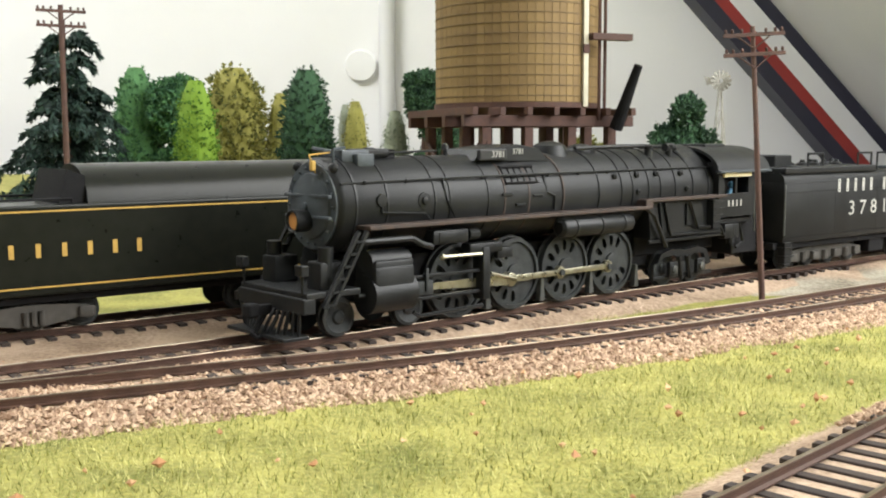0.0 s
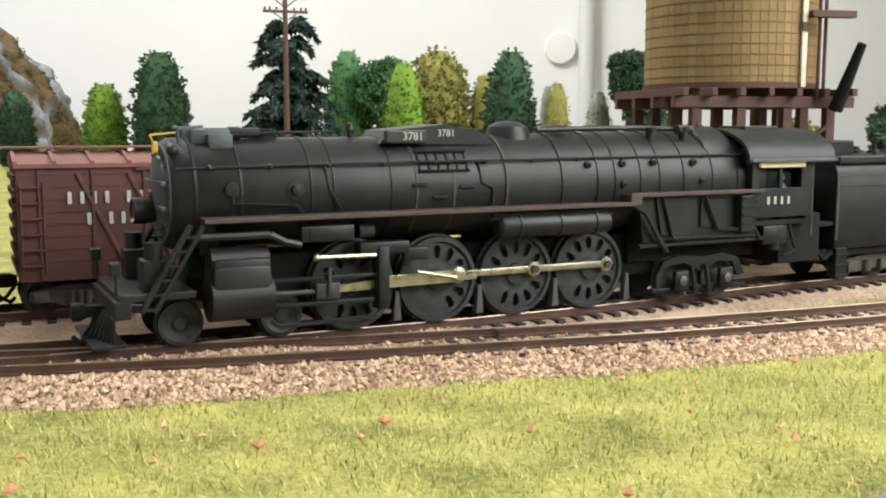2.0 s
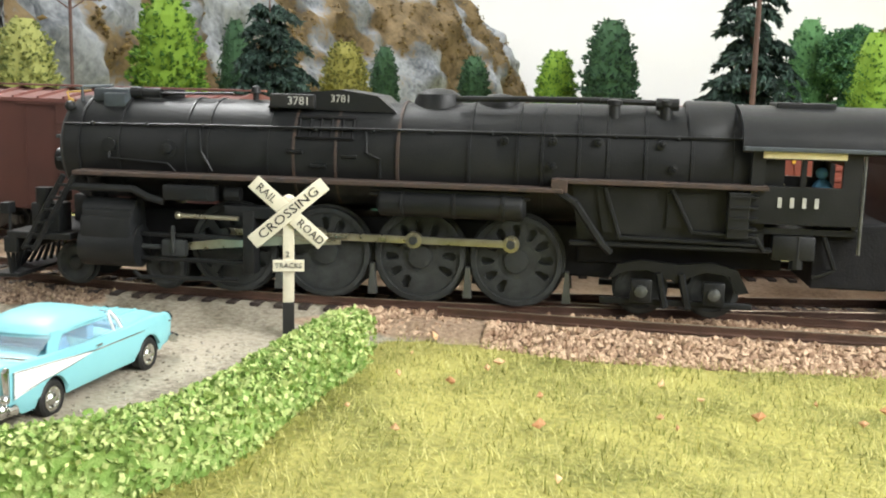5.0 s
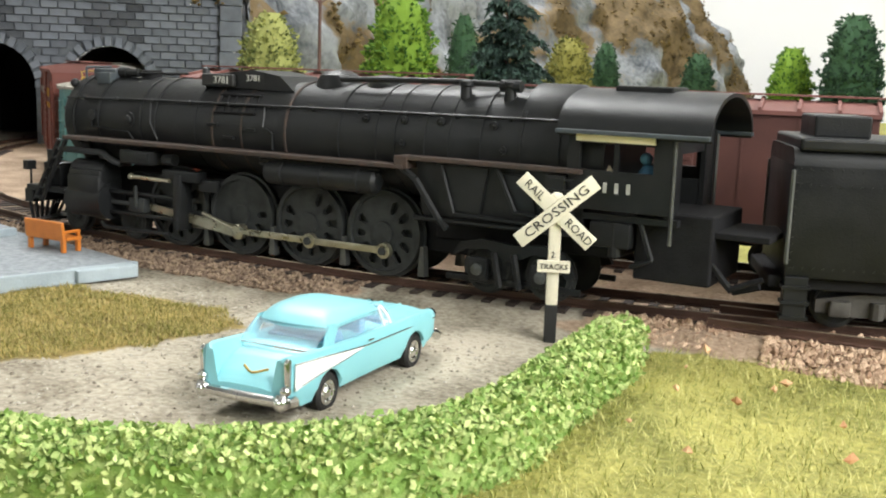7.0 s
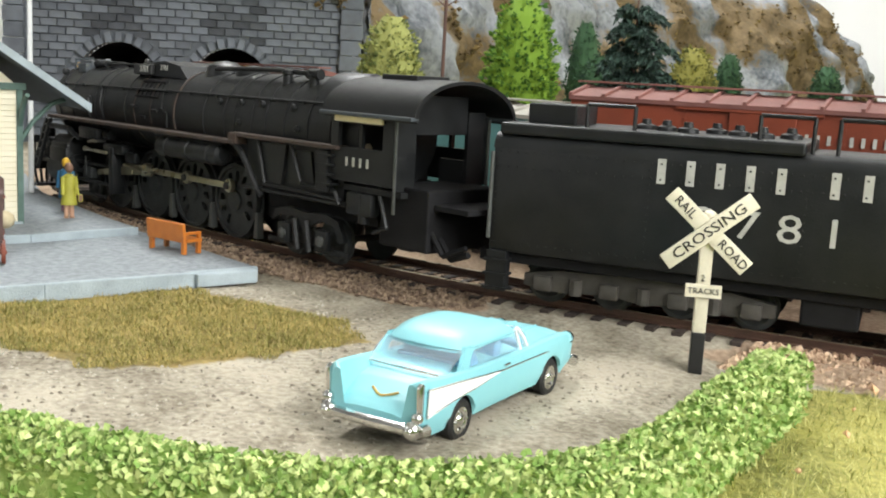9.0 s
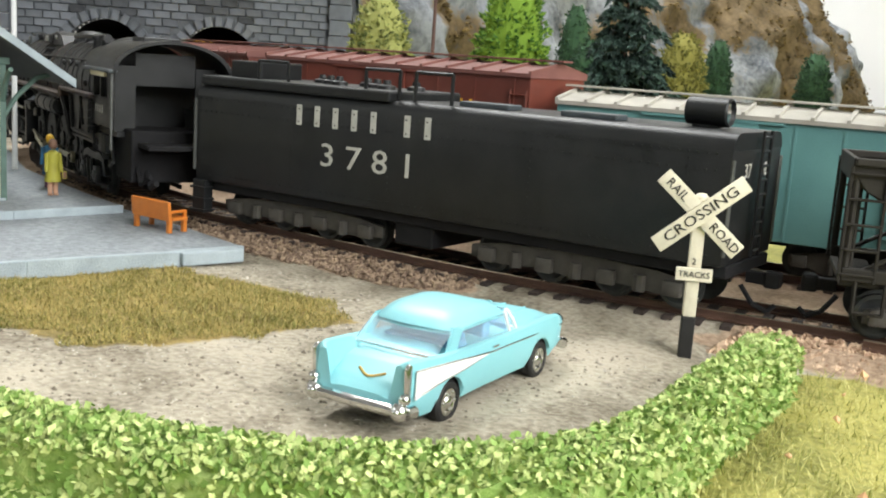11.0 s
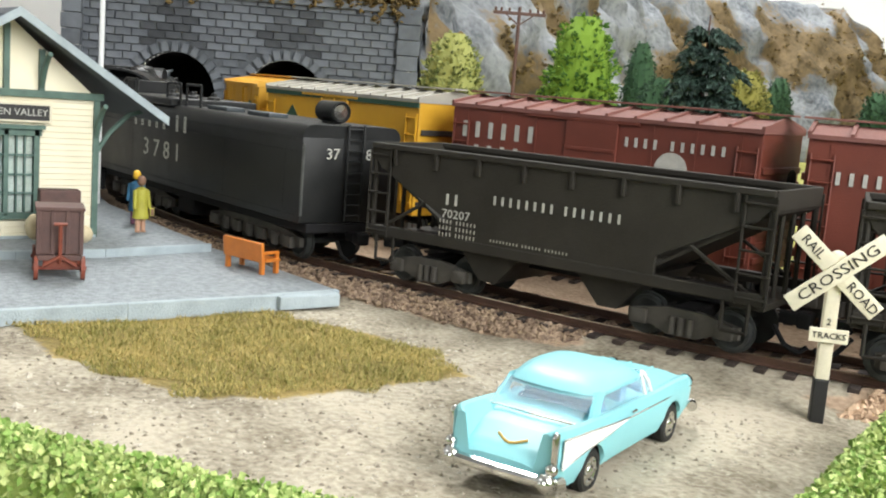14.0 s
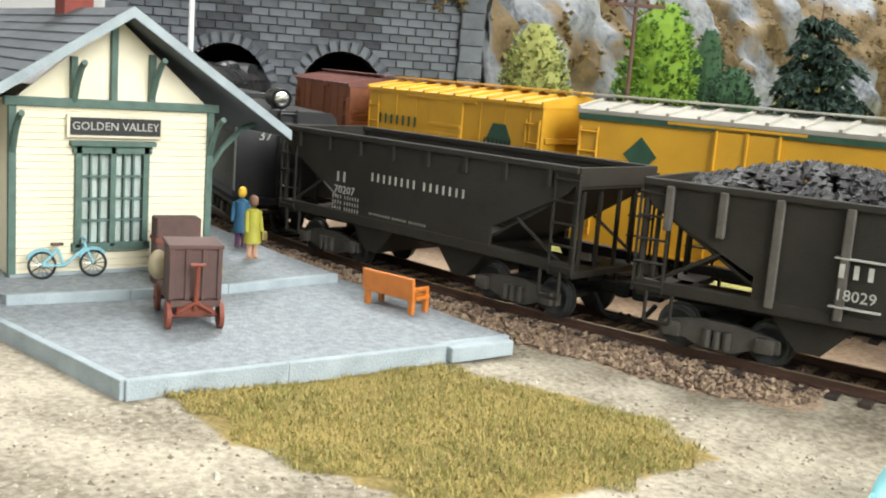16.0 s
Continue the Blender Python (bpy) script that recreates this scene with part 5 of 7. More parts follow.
    bars([4], 2.2, 2.4, 0.6, WHITE, ob, on_side(-91.5, 17.3, 30), "cab_lettering")
    for x, c in ((-101, SEATBLUE), (-90, SACK)):
        bm = B(); ball(bm, (x, 11, 34), 2.6, (1, 0.8, 1.3)); ball(bm, (x + 0.4, 11.5, 38.6), 1.5)
        part("crew_doll", bm, c, ob, smooth=True, m=CAB)
    # trailing truck
    for s in (-1, 1):
        bm = B(); prism(bm, [(-48, 9), (-50, 12.6), (-56, 14), (-65, 13.2), (-73, 14), (-79, 12.4), (-82, 7), (-79, 6.4), (-77, 11), (-71, 11.6), (-64.5, 8.6), (-58, 11.6), (-52, 11)], s * 11.5, s * 13); box(bm, -83, -46, s * 11.6, s * 12.6, 2.6, 4.2, 0.2)
        for x in (-56.0, -73.5):
            box(bm, x - 2.6, x + 2.6, s * 12.8, s * 14.6, 3.6, 9.4, 0.4)
        for x in (-62, -67.5):
            rod(bm, (x + 2, s * 13.6, 11), (x, s * 13.6, 2.4), 0.9, n=6)
        part("trailing_frame", bm, ENGINE, ob, smooth=True)
        for x in (-56.0, -73.5):
            bm = B(); lathe(bm, (x, s * 14.4, 6.4), (x, s * 15.6, 6.4), [(0, 1.6), (0.8, 1.5), (1.1, 0.5)], 14)
            part("journal_cap", bm, TYRE_STEEL, ob, "grey journal cap", smooth=True)
    for x in (-56.0, -73.5):
        wheelset(ob, x, 6.2, "main")
    for x in (94.5, 69):
        wheelset(ob, x, 5.4, "main")
    # driving wheels
    drivers = []
    for x in (49.6, 24.8, 0.0, -24.8):
        bm = B()
        for s in (-1, 1):
            lathe(bm, (0, s * 7.6, 0), (0, s * 10.4, 0), [(0, 12.4), (0.6, 12.4), (0.7, 11.7), (2.6, 11.6), (2.8, 10.4), (1.4, 10.2), (1.2, 9.8), (0.4, 9.7)], 48)
            wheel_disc(bm, s, x == 24.8)
            lathe(bm, (0, s * 8, 0), (0, s * 10.8, 0), [(0, 5.6), (1.6, 5.4), (1.8, 3.2), (2.5, 3), (2.8, 0.4)], 24)
            rod(bm, (-4.7, s * 9, 0), (-4.7, s * 13.4, 0), 1.1, n=10)
        rod(bm, (0, -8, 0), (0, 8, 0), 2, n=12)
        d = part("driving_wheel", bm, WHEEL, ob, "dark grey disc driving wheel with oval openings", m=pose(x * K, 0, 11.7 * K), smooth=True)
        drivers.append((d, x))
    bm = B()
    for s in (-1, 1):
        for a, b in ((24.8, 0), (0, -24.8)):
            box(bm, b + 1.6, a - 1.6, s * 11.2, s * 12.3, -0.95, 0.95, 0.2)
        for x in (24.8, 0, -24.8):
            lathe(bm, (x, s * 11.0, 0), (x, s * 12.8, 0), [(0, 2.2), (1.4, 2.1), (1.5, 1.4), (1.8, 1.3)], 18)
        box(bm, 26, 49.6, s * 11.0, s * 11.9, -0.9, 0.9, 0.2)
    side = part("side_rod", bm, ROD, ob, "bright nickel coupling rod", smooth=True)
    bm = B()
    for s in (-1, 1):
        prism(bm, [(0, -1.5), (2, -1.7), (37, -0.9), (38.5, -0.6), (38.5, 0.6), (37, 0.9), (2, 1.7), (0, 1.5)], s * 12.6, s * 13.6)
        lathe(bm, (0, s * 12.5, 0), (0, s * 14, 0), [(0, 2.3), (1.2, 2.2), (1.5, 1.2)], 18)
    main = part("main_rod", bm, ROD, ob, "bright nickel main rod", smooth=True)
    bm = B()
    for s in (-1, 1):
        box(bm, -3, 3.5, s * 13.2, s * 16.0, -2.2, 2.2, 0.5); rod(bm, (3, s * 14.6, 0), (24, s * 14.6, 0), 0.7, n=8); box(bm, -0.5, 0.5, s * 16, s * 16.7, -1, 6, 0.2)
    cross = part("crosshead", bm, WHEEL, ob, "dark crosshead with piston rod", smooth=True)
    bm = B()
    for s in (-1, 1):
        prism(bm, [(-6, -0.5), (0, -0.9), (0.6, 0), (0, 0.9), (-6, 0.5)], s * 14, s * 14.8)
        rod(bm, (-0, s * 14.6, 0), (12, s * 14.9, 1.8), 0.55, n=7)
    ecc = part("return_crank", bm, ROD, ob, "bright eccentric rod", smooth=True)
    return ob, drivers, side, main, cross, ecc


def tender_car():
    """Origin at its middle, 162 long."""
    ob = thing("locomotive_tender", "long black tender with white lettering and a raised coal bunker", "tender")
    bm = B()
    box(bm, -79.4, 79, -17.4, 17.4, 12.6, 39.6, 0.6)
    prof = [(-17.4, 39)] + [(-17.4 + 3.6 * (1 - math.cos(math.pi / 2 * k / 5)), 39 + 4 * math.sin(math.pi / 2 * k / 5)) for k in range(1, 6)]
    prof += [(-y, z) for y, z in prof[::-1]]
    prism(bm, prof, -79.4, 79, "x")
    part("tank", bm, ENGINE, ob, smooth=True)
    bm = B(); box(bm, 10, 78, -17.2, 17.2, 42.4, 45.4, 0.7)
    part("coal_bunker", bm, ENGINE, ob)
    bm = B(); box(bm, 62, 74, -9, 9, 45.2, 50.5, 0.5)
    part("stoker_hood", bm, ENGINE, ob)
    for x in (58, 20, 4):
        bm = B(); pipe(bm, [(x, 14, 43), (x, 14, 51), (x - 11, 14, 51), (x - 11, 14, 43)], 0.5, 6)
        part("deck_rail", bm, ENGINE, ob)
    for k in range(7):
        bm = B()
        lathe(bm, (48 - k * 5.5, -2 + (k % 3) * 3, 45), (48 - k * 5.5, -2 + (k % 3) * 3, 50), [(0, 2.6), (1.4, 2.4), (1.8, 1.2), (3, 1)], 12)
        part("filler_hatch", bm, ENGINE, ob, smooth=True)
    for x0, x1 in ((-22, -8), (-50, -36)):
        bm = B(); box(bm, x0, x1, 5, 12, 43, 44.4, 0.3)
        part("water_hatch", bm, SMOKEBOX, ob)
    bm = B(); lathe(bm, (-62, 0, 46.8), (-72.5, 0, 46.8), [(0, 1.5), (0.6, 3.4), (10, 3.5), (10.4, 3.1), (9.4, 2.5), (9.3, 0.3)], 20); box(bm, -70, -64, -1.5, 1.5, 42.6, 45, 0.2)
    part("rear_light", bm, ENGINE, ob, smooth=True)
    bm = B(); lathe(bm, (-71.4, 0, 46.8), (-72.2, 0, 46.8), [(0, 2.7), (0.4, 2.4), (0.6, 0.2)], 18)
    part("rear_light_lens", bm, CHROME, ob, "clear lamp glass", smooth=True)
    # rivet rows
    bm = B()
    for s in (-1, 1):
        for z in (15, 34.5, 38.2):
            for x in np.arange(-76, 78, 2.1):
                box(bm, x - 0.22, x + 0.22, s * 17.3, s * 17.62, z - 0.22, z + 0.22)
        for x in (78, 42, 9, -32, -70):
            for z in np.arange(15, 38, 1.8):
                box(bm, x - 0.2, x + 0.2, s * 17.3, s * 17.6, z - 0.2, z + 0.2)
    tagged(part("rivets", bm, ENGINE, ob), kind="stuff")
    bars([5, 2], 4.4, 5.6, 1.9, WHITE, ob, on_side(17, 17.45, 36.5), "side_lettering")
    words("3 7 8 1", 9.0, WHITE, ob, on_side(16, 17.45, 25.5), "number", 0.1, 1.25)
    back = Matrix(((0, 0, -1, -79.55 * K), (-1, 0, 0, 7 * K), (0, 1, 0, 34 * K), (0, 0, 0, 1)))
    words("37", 4.6, WHITE, ob, back, "number", 0.1)
    back2 = back.copy(); back2.translation = Vector((-79.55, -7, 34)) * K
    words("81", 4.6, WHITE, ob, back2, "number", 0.1)
    ladder(ob, -81, 0, 15, 42, 9, 5.5, ENGINE, "y")
    for s in (-1, 1):
        bm = B(); rod(bm, (79, s * 17.8, 16), (79, s * 17.8, 38), 0.5, n=6); rod(bm, (-79.5, s * 17, 15), (-79.5, s * 17, 37), 0.5, n=6)
        part("grab_iron", bm, TYRE_STEEL, ob)
        bm = B(); box(bm, 74, 79, s * 15, s * 18.4, 2.6, 13, 0.2)
        for k in range(3):
            box(bm, 73.5, 79.5, s * 15, s * 19, 3 + k * 3.6, 3.7 + k * 3.6)
        part("step", bm, ENGINE, ob)
    bm = B(); box(bm, -80, 82, -15, 15, 9.6, 12.6, 0.4); box(bm, -4, 8, -14, 14, 3.5, 10, 0.6)
    part("underframe", bm, DULL_BLACK, ob)
    for c in (42, -44):
        for k in (-24, -8, 8, 24):
            wheelset(ob, c + k, 5.0, "main")
        for s in (-1, 1):
            bm = B(); prism(bm, [(c - 29, 4), (c - 20, 3), (c - 8, 4), (c, 2.6), (c + 8, 4), (c + 20, 3), (c + 29, 4), (c + 29, 7), (c + 20, 8.6), (c, 9.4), (c - 20, 8.6), (c - 29, 7)], s * 11, s * 12.6)
            for k in (-24, -8, 8, 24):
                box(bm, c + k - 2.2, c + k + 2.2, s * 12.4, s * 14.4, 3.2, 7, 0.4)
            for k in (-16, 0, 16):
                rod(bm, (c + k, s * 13, 3), (c + k, s * 13, 7), 1.5, n=8)
            part("side_frame", bm, mat("truck_frame", (0.075, 0.07, 0.06), (0.04, 0.036, 0.03), 0.7), ob, smooth=True)
    coupler(ob, -80, -1)
    for o in ob.children:
        if o.name.startswith("wheelset"):
            o.location.x *= 1.03
        else:
            o.data.transform(Matrix.Diagonal((1.03, 1, 0.955 if o.matrix_basis.is_identity else 1, 1)))
            o.location.x *= 1.03
            o.location.z *= 0.955
    for k, (o, x, r, train) in enumerate(SPIN):
        if o.parent == ob:
            SPIN[k] = (o, x * 1.03, r, train)
    return ob


def hopper_car(name, label, ribs, lettering, coal):
    """Two-bay open hopper, 108 long."""
    ob = thing(name, label, "hopper car", "freight cars of the near train")
    L, W, T = 56.3, 16.2, 37
    for s in (-1, 1):
        bm = B()
        prism(bm, [(-L, T), (-L, 35), (-L + 3, 31.5), (-30, 20), (-30, 15), (30, 15), (30, 20), (L - 3, 31.5), (L, 35), (L, T)], s * (W - 1), s * W)
        part("side", bm, HOPPER, ob)
        bm = B(); box(bm, -L, L, s * (W - 1.4), s * (W + 0.9), T - 0.4, T + 1.2, 0.3)
        part("top_rail", bm, HOPPER, ob)
        bm = B(); box(bm, -L, L, s * (W - 2), s * (W + 0.4), 12.6, 15.4, 0.3)
        part("side_sill", bm, HOPPER, ob)
        if ribs:
            for x in (-30, -16, -2, 12, 26, 38, 50):
                bm = B(); box(bm, x - 0.9, x + 0.9, s * (W - 0.2), s * (W + 1.3), 14 if abs(x) < 31 else 27, T, 0.3)
                part("rib", bm, mat("rib_edge", (0.11, 0.1, 0.085), (0.06, 0.055, 0.05), 0.6), ob)
        else:
            for x in np.linspace(-48, 48, 8):
                bm = B(); box(bm, x - 0.5, x + 0.5, s * (W - 0.2), s * (W + 1.0), T - 4.5, T, 0.2)
                part("rib", bm, HOPPER, ob)
        for e in (-1, 1):
            ladder(ob, e * (L - 3), s * (W - 0.3), 14, 35, 5, 7, HOPPER)
            bm = B(); rod(bm, (e * (L - 0.6), s * (W - 0.8), 13), (e * (L - 0.6), s * (W - 0.8), T), 0.8, n=8); rod(bm, (e * (L - 0.6), s * (W - 0.8), 13), (e * 32, s * (W - 0.8), 27), 0.5, n=6)
            pipe(bm, [(e * (L - 3), s * W, 13), (e * (L - 3), s * W, 6), (e * (L - 9), s * W, 6), (e * (L - 9), s * W, 13)], 0.45, 5)
            part("corner_post", bm, HOPPER, ob)
    for e in (-1, 1):
        bm = B(); prism(bm, [(e * L, T), (e * (L - 1), T), (e * (L - 1), 33.6), (e * 24, 14.4), (e * 25, 14.4), (e * L, 33)], -W + 1, W - 1)
        part("slope_sheet", bm, HOPPER, ob)
        bm = B(); box(bm, e * (L - 0.6), e * (L + 0.4), -W, W, T - 3.5, T + 1.2, 0.2)
        part("end_sheet", bm, HOPPER, ob)
        bm = B()
        for y in (-11, -4, 4, 11):
            rod(bm, (e * (L - 2), y, 12), (e * (L - 2), y, 33), 0.6, n=6)
        box(bm, e * (L - 8), e * L, -W + 1, W - 1, 11.4, 13, 0.2)
        part("end_post", bm, HOPPER, ob)
        bm = B(); prism(bm, [(e * 6, 15), (e * 29, 15), (e * 20, 5), (e * 15, 5)], -13, 13)
        part("hopper_chute", bm, HOPPER, ob)
        bogie(ob, e * 37, "main")
        coupler(ob, e * (L - 1), e)
    bm = B(); box(bm, -L + 4, L - 4, -3, 3, 9, 13, 0.3)
    part("centre_sill", bm, DULL_BLACK, ob)
    bm = B(); prism(bm, [(-2, 15), (2, 15), (0, 26)], -15, 15)
    part("centre_ridge", bm, HOPPER, ob)
    if coal:
        rng = np.random.default_rng(21)
        V, F = [], []
        for i in range(2600):
            x, y = rng.uniform(-48, 48), rng.uniform(-14.5, 14.5)
            z = 34.5 + 9.5 * max(0, 1 - (y / 15) ** 2) * (0.55 + 0.45 * math.cos((x - 20) / 15)) 
            n = len(V)
            V += pebble(rng, (x, y, z), rng.uniform(0.7, 1.6)); F += [tuple(j + n for j in f) for f in OCT]
        stuff("coal_load", V, F, COAL, ob)
        bm = B()
        box(bm, -51, 51, -15, 15, 29, 34)
        part("load_floor", bm, COAL, ob)
        words("18029", 3.3, WHITE, ob, on_side(9, 17.6, 19.5), "number", 0.08)
        bars([3], 2.4, 2.8, 0.4, WHITE, ob, on_side(9, 17.6, 24.5), "lettering")
        bm = B(); box(bm, 4, 14, 16.1, 17.7, 26.8, 27.1); box(bm, 4, 14, 16.1, 17.7, 16.8, 17.1)
        part("lettering_rule", bm, WHITE, ob)
    else:
        bars([2], 1.9, 2.9, 0.9, WHITE, ob, on_side(28, 16.3, 25.5), "lettering")
        words("70207", 3.2, WHITE, ob, on_side(27, 16.3, 21.6), "number", 0.06, 1.15)
        bars([8, 7], 1.6, 2.3, 0.8, WHITE, ob, on_side(-3, 16.3, 27), "lettering")
        for k in range(3):
            bars([4, 6], 0.8, 1.0, 0.35, ROOFGREY, ob, on_side(26, 16.3, 19.6 - k * 1.7), "small_print")
        bars([9, 6, 7], 0.7, 0.7, 0.3, ROOFGREY, ob, on_side(4, 16.3, 16.6), "small_print")
    return ob


def boxcar(name, label, body, roof, kind="box", length=104, lines=(), group="freight cars of the far train", lower=None, top=49.5):
    ob = thing(name, label, "freight car", group)
    L, W, Z0, Z1 = length / 2, 15.6, 9.5, top
    bm = B()
    if lower is None:
        box(bm, -L, L, -W, W, Z0, Z1, 0.3)
        part("body", bm, body, ob)
    else:
        box(bm, -L, L, -W, W, Z0, 25, 0.2); part("body", bm, lower, ob)
        bm = B(); box(bm, -L, L, -W + 0.02, W - 0.02, 25.05, Z1, 0.2); part("upper_side", bm, body, ob)
    bm = B(); prism(bm, [(-W - 0.8, Z1 - 0.6), (-W - 0.8, Z1 + 0.6), (0, Z1 + 3.6), (W + 0.8, Z1 + 0.6), (W + 0.8, Z1 - 0.6)], -L - 0.4, L + 0.4, "x")
    part("roof", bm, roof, ob)
    for x in np.linspace(-L, L, 12):
        bm = B(); prism(bm, [(-W - 0.9, Z1 + 0.5), (-W - 0.9, Z1 + 1.4), (0, Z1 + 4.4), (W + 0.9, Z1 + 1.4), (W + 0.9, Z1 + 0.5), (0, Z1 + 3.5)], x - 0.5, x + 0.5, "x")
        part("roof_rib", bm, roof, ob)
    bm = B(); box(bm, -L - 3, L + 3, -2.8, 2.8, Z1 + 4.6, Z1 + 5.2, 0.1)
    part("roof_walk", bm, roof, ob)
    bm = B()
    for e in (-1, 1):
        for k in range(7):
            box(bm, e * L, e * (L + 0.9), -W + 1, W - 1, Z0 + 3 + k * 4.2, Z0 + 5 + k * 4.2, 0.3)
    part("end_rib", bm, mat("end_black", (0.05, 0.045, 0.04), (0.03, 0.027, 0.025), 0.7) if kind == "reefer" else body, ob)
    for s in (-1, 1):
        bm = B(); box(bm, -9, 9, s * (W - 0.2), s * (W + 0.7), Z0 + 1, Z1 - 1.2, 0.2)
        door = part("door", bm, body, ob)
        bm = B()
        if kind == "reefer":
            for x in (-9, 0, 9):
                box(bm, x - 0.3, x + 0.3, s * (W + 0.5), s * (W + 1.2), Z0 + 1, Z1 - 2)
            for z in (17, 33):
                box(bm, -8, -3, s * (W + 0.6), s * (W + 1.2), z, z + 1); box(bm, 3, 8, s * (W + 0.6), s * (W + 1.2), z, z + 1)
        else:
            for k in range(9):
                box(bm, -8.5, 8.5, s * (W + 0.6), s * (W + 1.1), Z0 + 3 + k * 3.3, Z0 + 4.2 + k * 3.3, 0.15)
        part("door_rib", bm, body, ob)
        bm = B(); box(bm, -24, 16, s * (W - 0.1), s * (W + 0.9), Z1 - 1.6, Z1 - 0.8, 0.1); box(bm, -24, 16, s * (W - 0.1), s * (W + 0.9), Z0 + 0.2, Z0 + 0.9, 0.1)
        part("door_track", bm, body, ob)
        if kind in ("box", "wood"):
            for x in [v for v in np.linspace(-L + 6, L - 6, 8) if abs(v) > 10]:
                bm = B(); box(bm, x - 0.35, x + 0.35, s * (W - 0.2), s * (W + (0.6 if kind == "wood" else 0.2)), Z0 + 0.5, Z1 - 1)
                part("side_post", bm, body, ob)
        if kind == "wood":
            bm = B()
            for k in range(9):
                box(bm, -L + 1, L - 1, s * (W - 0.2), s * (W + 0.18), Z0 + 2 + k * 3.5, Z0 + 2.2 + k * 3.5)
            for e in (-1, 1):
                for a, b in ((12, 26), (26, 40)):
                    rod(bm, (e * a, s * W, Z0 + 1), (e * b, s * W, Z1 - 2), 0.7, n=6)
            part("side_brace", bm, body, ob)
        for e in (-1, 1):
            ladder(ob, e * (L - 4), s * (W - 0.2), 14, Z1 - 6, 6, 6, body)
    for e in (-1, 1):
        bogie(ob, e * (L - 16), "far")
        coupler(ob, e * L, e)
    bm = B(); box(bm, -L + 2, L - 2, -4, 4, 7, 9.4, 0.2); box(bm, -8, 10, -9, 9, 4.5, 9.4, 0.4)
    part("underframe", bm, DULL_BLACK, ob)
    bm = B(); lathe(bm, (L + 1.5, 5, 36), (L + 2.4, 5, 36), [(0, 3), (0.4, 3.2), (0.6, 3), (0.5, 2.4), (0.3, 0.4)], 16)
    part("brake_wheel", bm, DULL_BLACK, ob)
    for x, z, w, h, counts, material in lines:
        bars(counts, w, h, w * 0.3, material, ob, on_side(x, -W - 0.35 if abs(x) > 11 else -W - 1.3, z + max(0, Z1 - 43.5)), "lettering")
    return ob


def emblem(parent, x, z, r, material, sides=4):
    bm = B()
    lathe(bm, (x, -15.5, z), (x, -16.0, z), [(0, r), (0.35, r), (0.4, r * 0.1)], sides)
    part("emblem", bm, material, parent)


def far_tender():
    ob = thing("passing_tender", "glossy black-green tender with gold lining and lettering", "tender")
    bm = B(); box(bm, -67, 67, -16, 16, 11, 37, 0.6)
    part("tank", bm, TENDER_GREEN, ob)
    bm = B(); prism(bm, [(-16, 37)] + [(-16 * math.cos(math.pi * k / 12), 37 + 11.5 * math.sin(math.pi * k / 12)) for k in range(1, 12)] + [(16, 37)], -26, 66, "x")
    part("bunker", bm, TENDER_GREEN, ob, smooth=True)
    rng = np.random.default_rng(9)
    V, F = [], []
    for _ in range(900):
        x, y = rng.uniform(-24, 64), rng.uniform(-10, 10)
        n = len(V)
        V += pebble(rng, (x, y, 46.4 - abs(y) * 0.22), rng.uniform(0.7, 1.5)); F += [tuple(j + n for j in f) for f in OCT]
    stuff("coal_load", V, F, COAL, ob)
    bm = B(); prism(bm, [(-26, 36), (-34, 36), (-31, 47), (-26, 45)], -14, 14)
    part("bunker_end", bm, DULL_BLACK, ob)
    bm = B()
    for y in (-14, 14):
        pipe(bm, [(-66, y, 36), (-66, y, 38.5), (-30, y, 38.5), (-30, y, 36)], 0.4, 6)
    part("deck_rail", bm, DULL_BLACK, ob)
    for s in (-1, 1):
        bm = B()
        for z in (13.2, 35):
            box(bm, -64, 64, s * 15.9, s * 16.2, z, z + 0.5)
        for x in (-64, 63.5):
            box(bm, x, x + 0.5, s * 15.9, s * 16.2, 13.2, 35.5)
        part("gold_lining", bm, GOLD, ob, "thin gold lining")
    bars([7], 3.4, 4.0, 4.0, GOLD, ob, on_side(-31, -16.05, 24.0), "side_lettering")
    bm = B(); box(bm, -67, 67, -13, 13, 8.5, 11.4, 0.4)
    part("underframe", bm, DULL_BLACK, ob)
    for c in (40, -42):
        bogie(ob, c, "far", 15, 5.0, 3)
    coupler(ob, -67, -1)
    return ob


def teal_car():
    return boxcar("covered_hopper", "weathered teal freight car with white script", TEAL, ROOFGREY, "box", 100, ((0, 26, 2.4, 4, [7], WHITE),), top=42.5)


LOCO, DRIVERS, SIDE_ROD, MAIN_ROD, CROSSHEAD, RETURN_CRANK = locomotive()
TENDER = tender_car()
HOPPER_A = hopper_car("hopper_car", "weathered black two-bay hopper car with white lettering, empty", False, "", False)
HOPPER_B = hopper_car("coal_hopper_car", "black ribbed hopper car filled with coal", True, "", True)
HOPPER_C = hopper_car("coal_hopper_car", "black ribbed hopper car filled with coal", True, "", True)
FAR_CARS = [(far_tender(), 600)]
FAR_CARS.append((boxcar("boxcar", "weathered brown wooden boxcar with white lettering", BOXBROWN, ROOFPINK, "wood", 112, ((-30, 33, 2.6, 3.4, [4, 3], WHITE), (-30, 27, 2.6, 3.4, [1, 3], WHITE), (30, 31, 2.6, 3.2, [1, 1], WHITE), (30, 26, 2, 2.6, [4], WHITE)), top=42), 765.5))
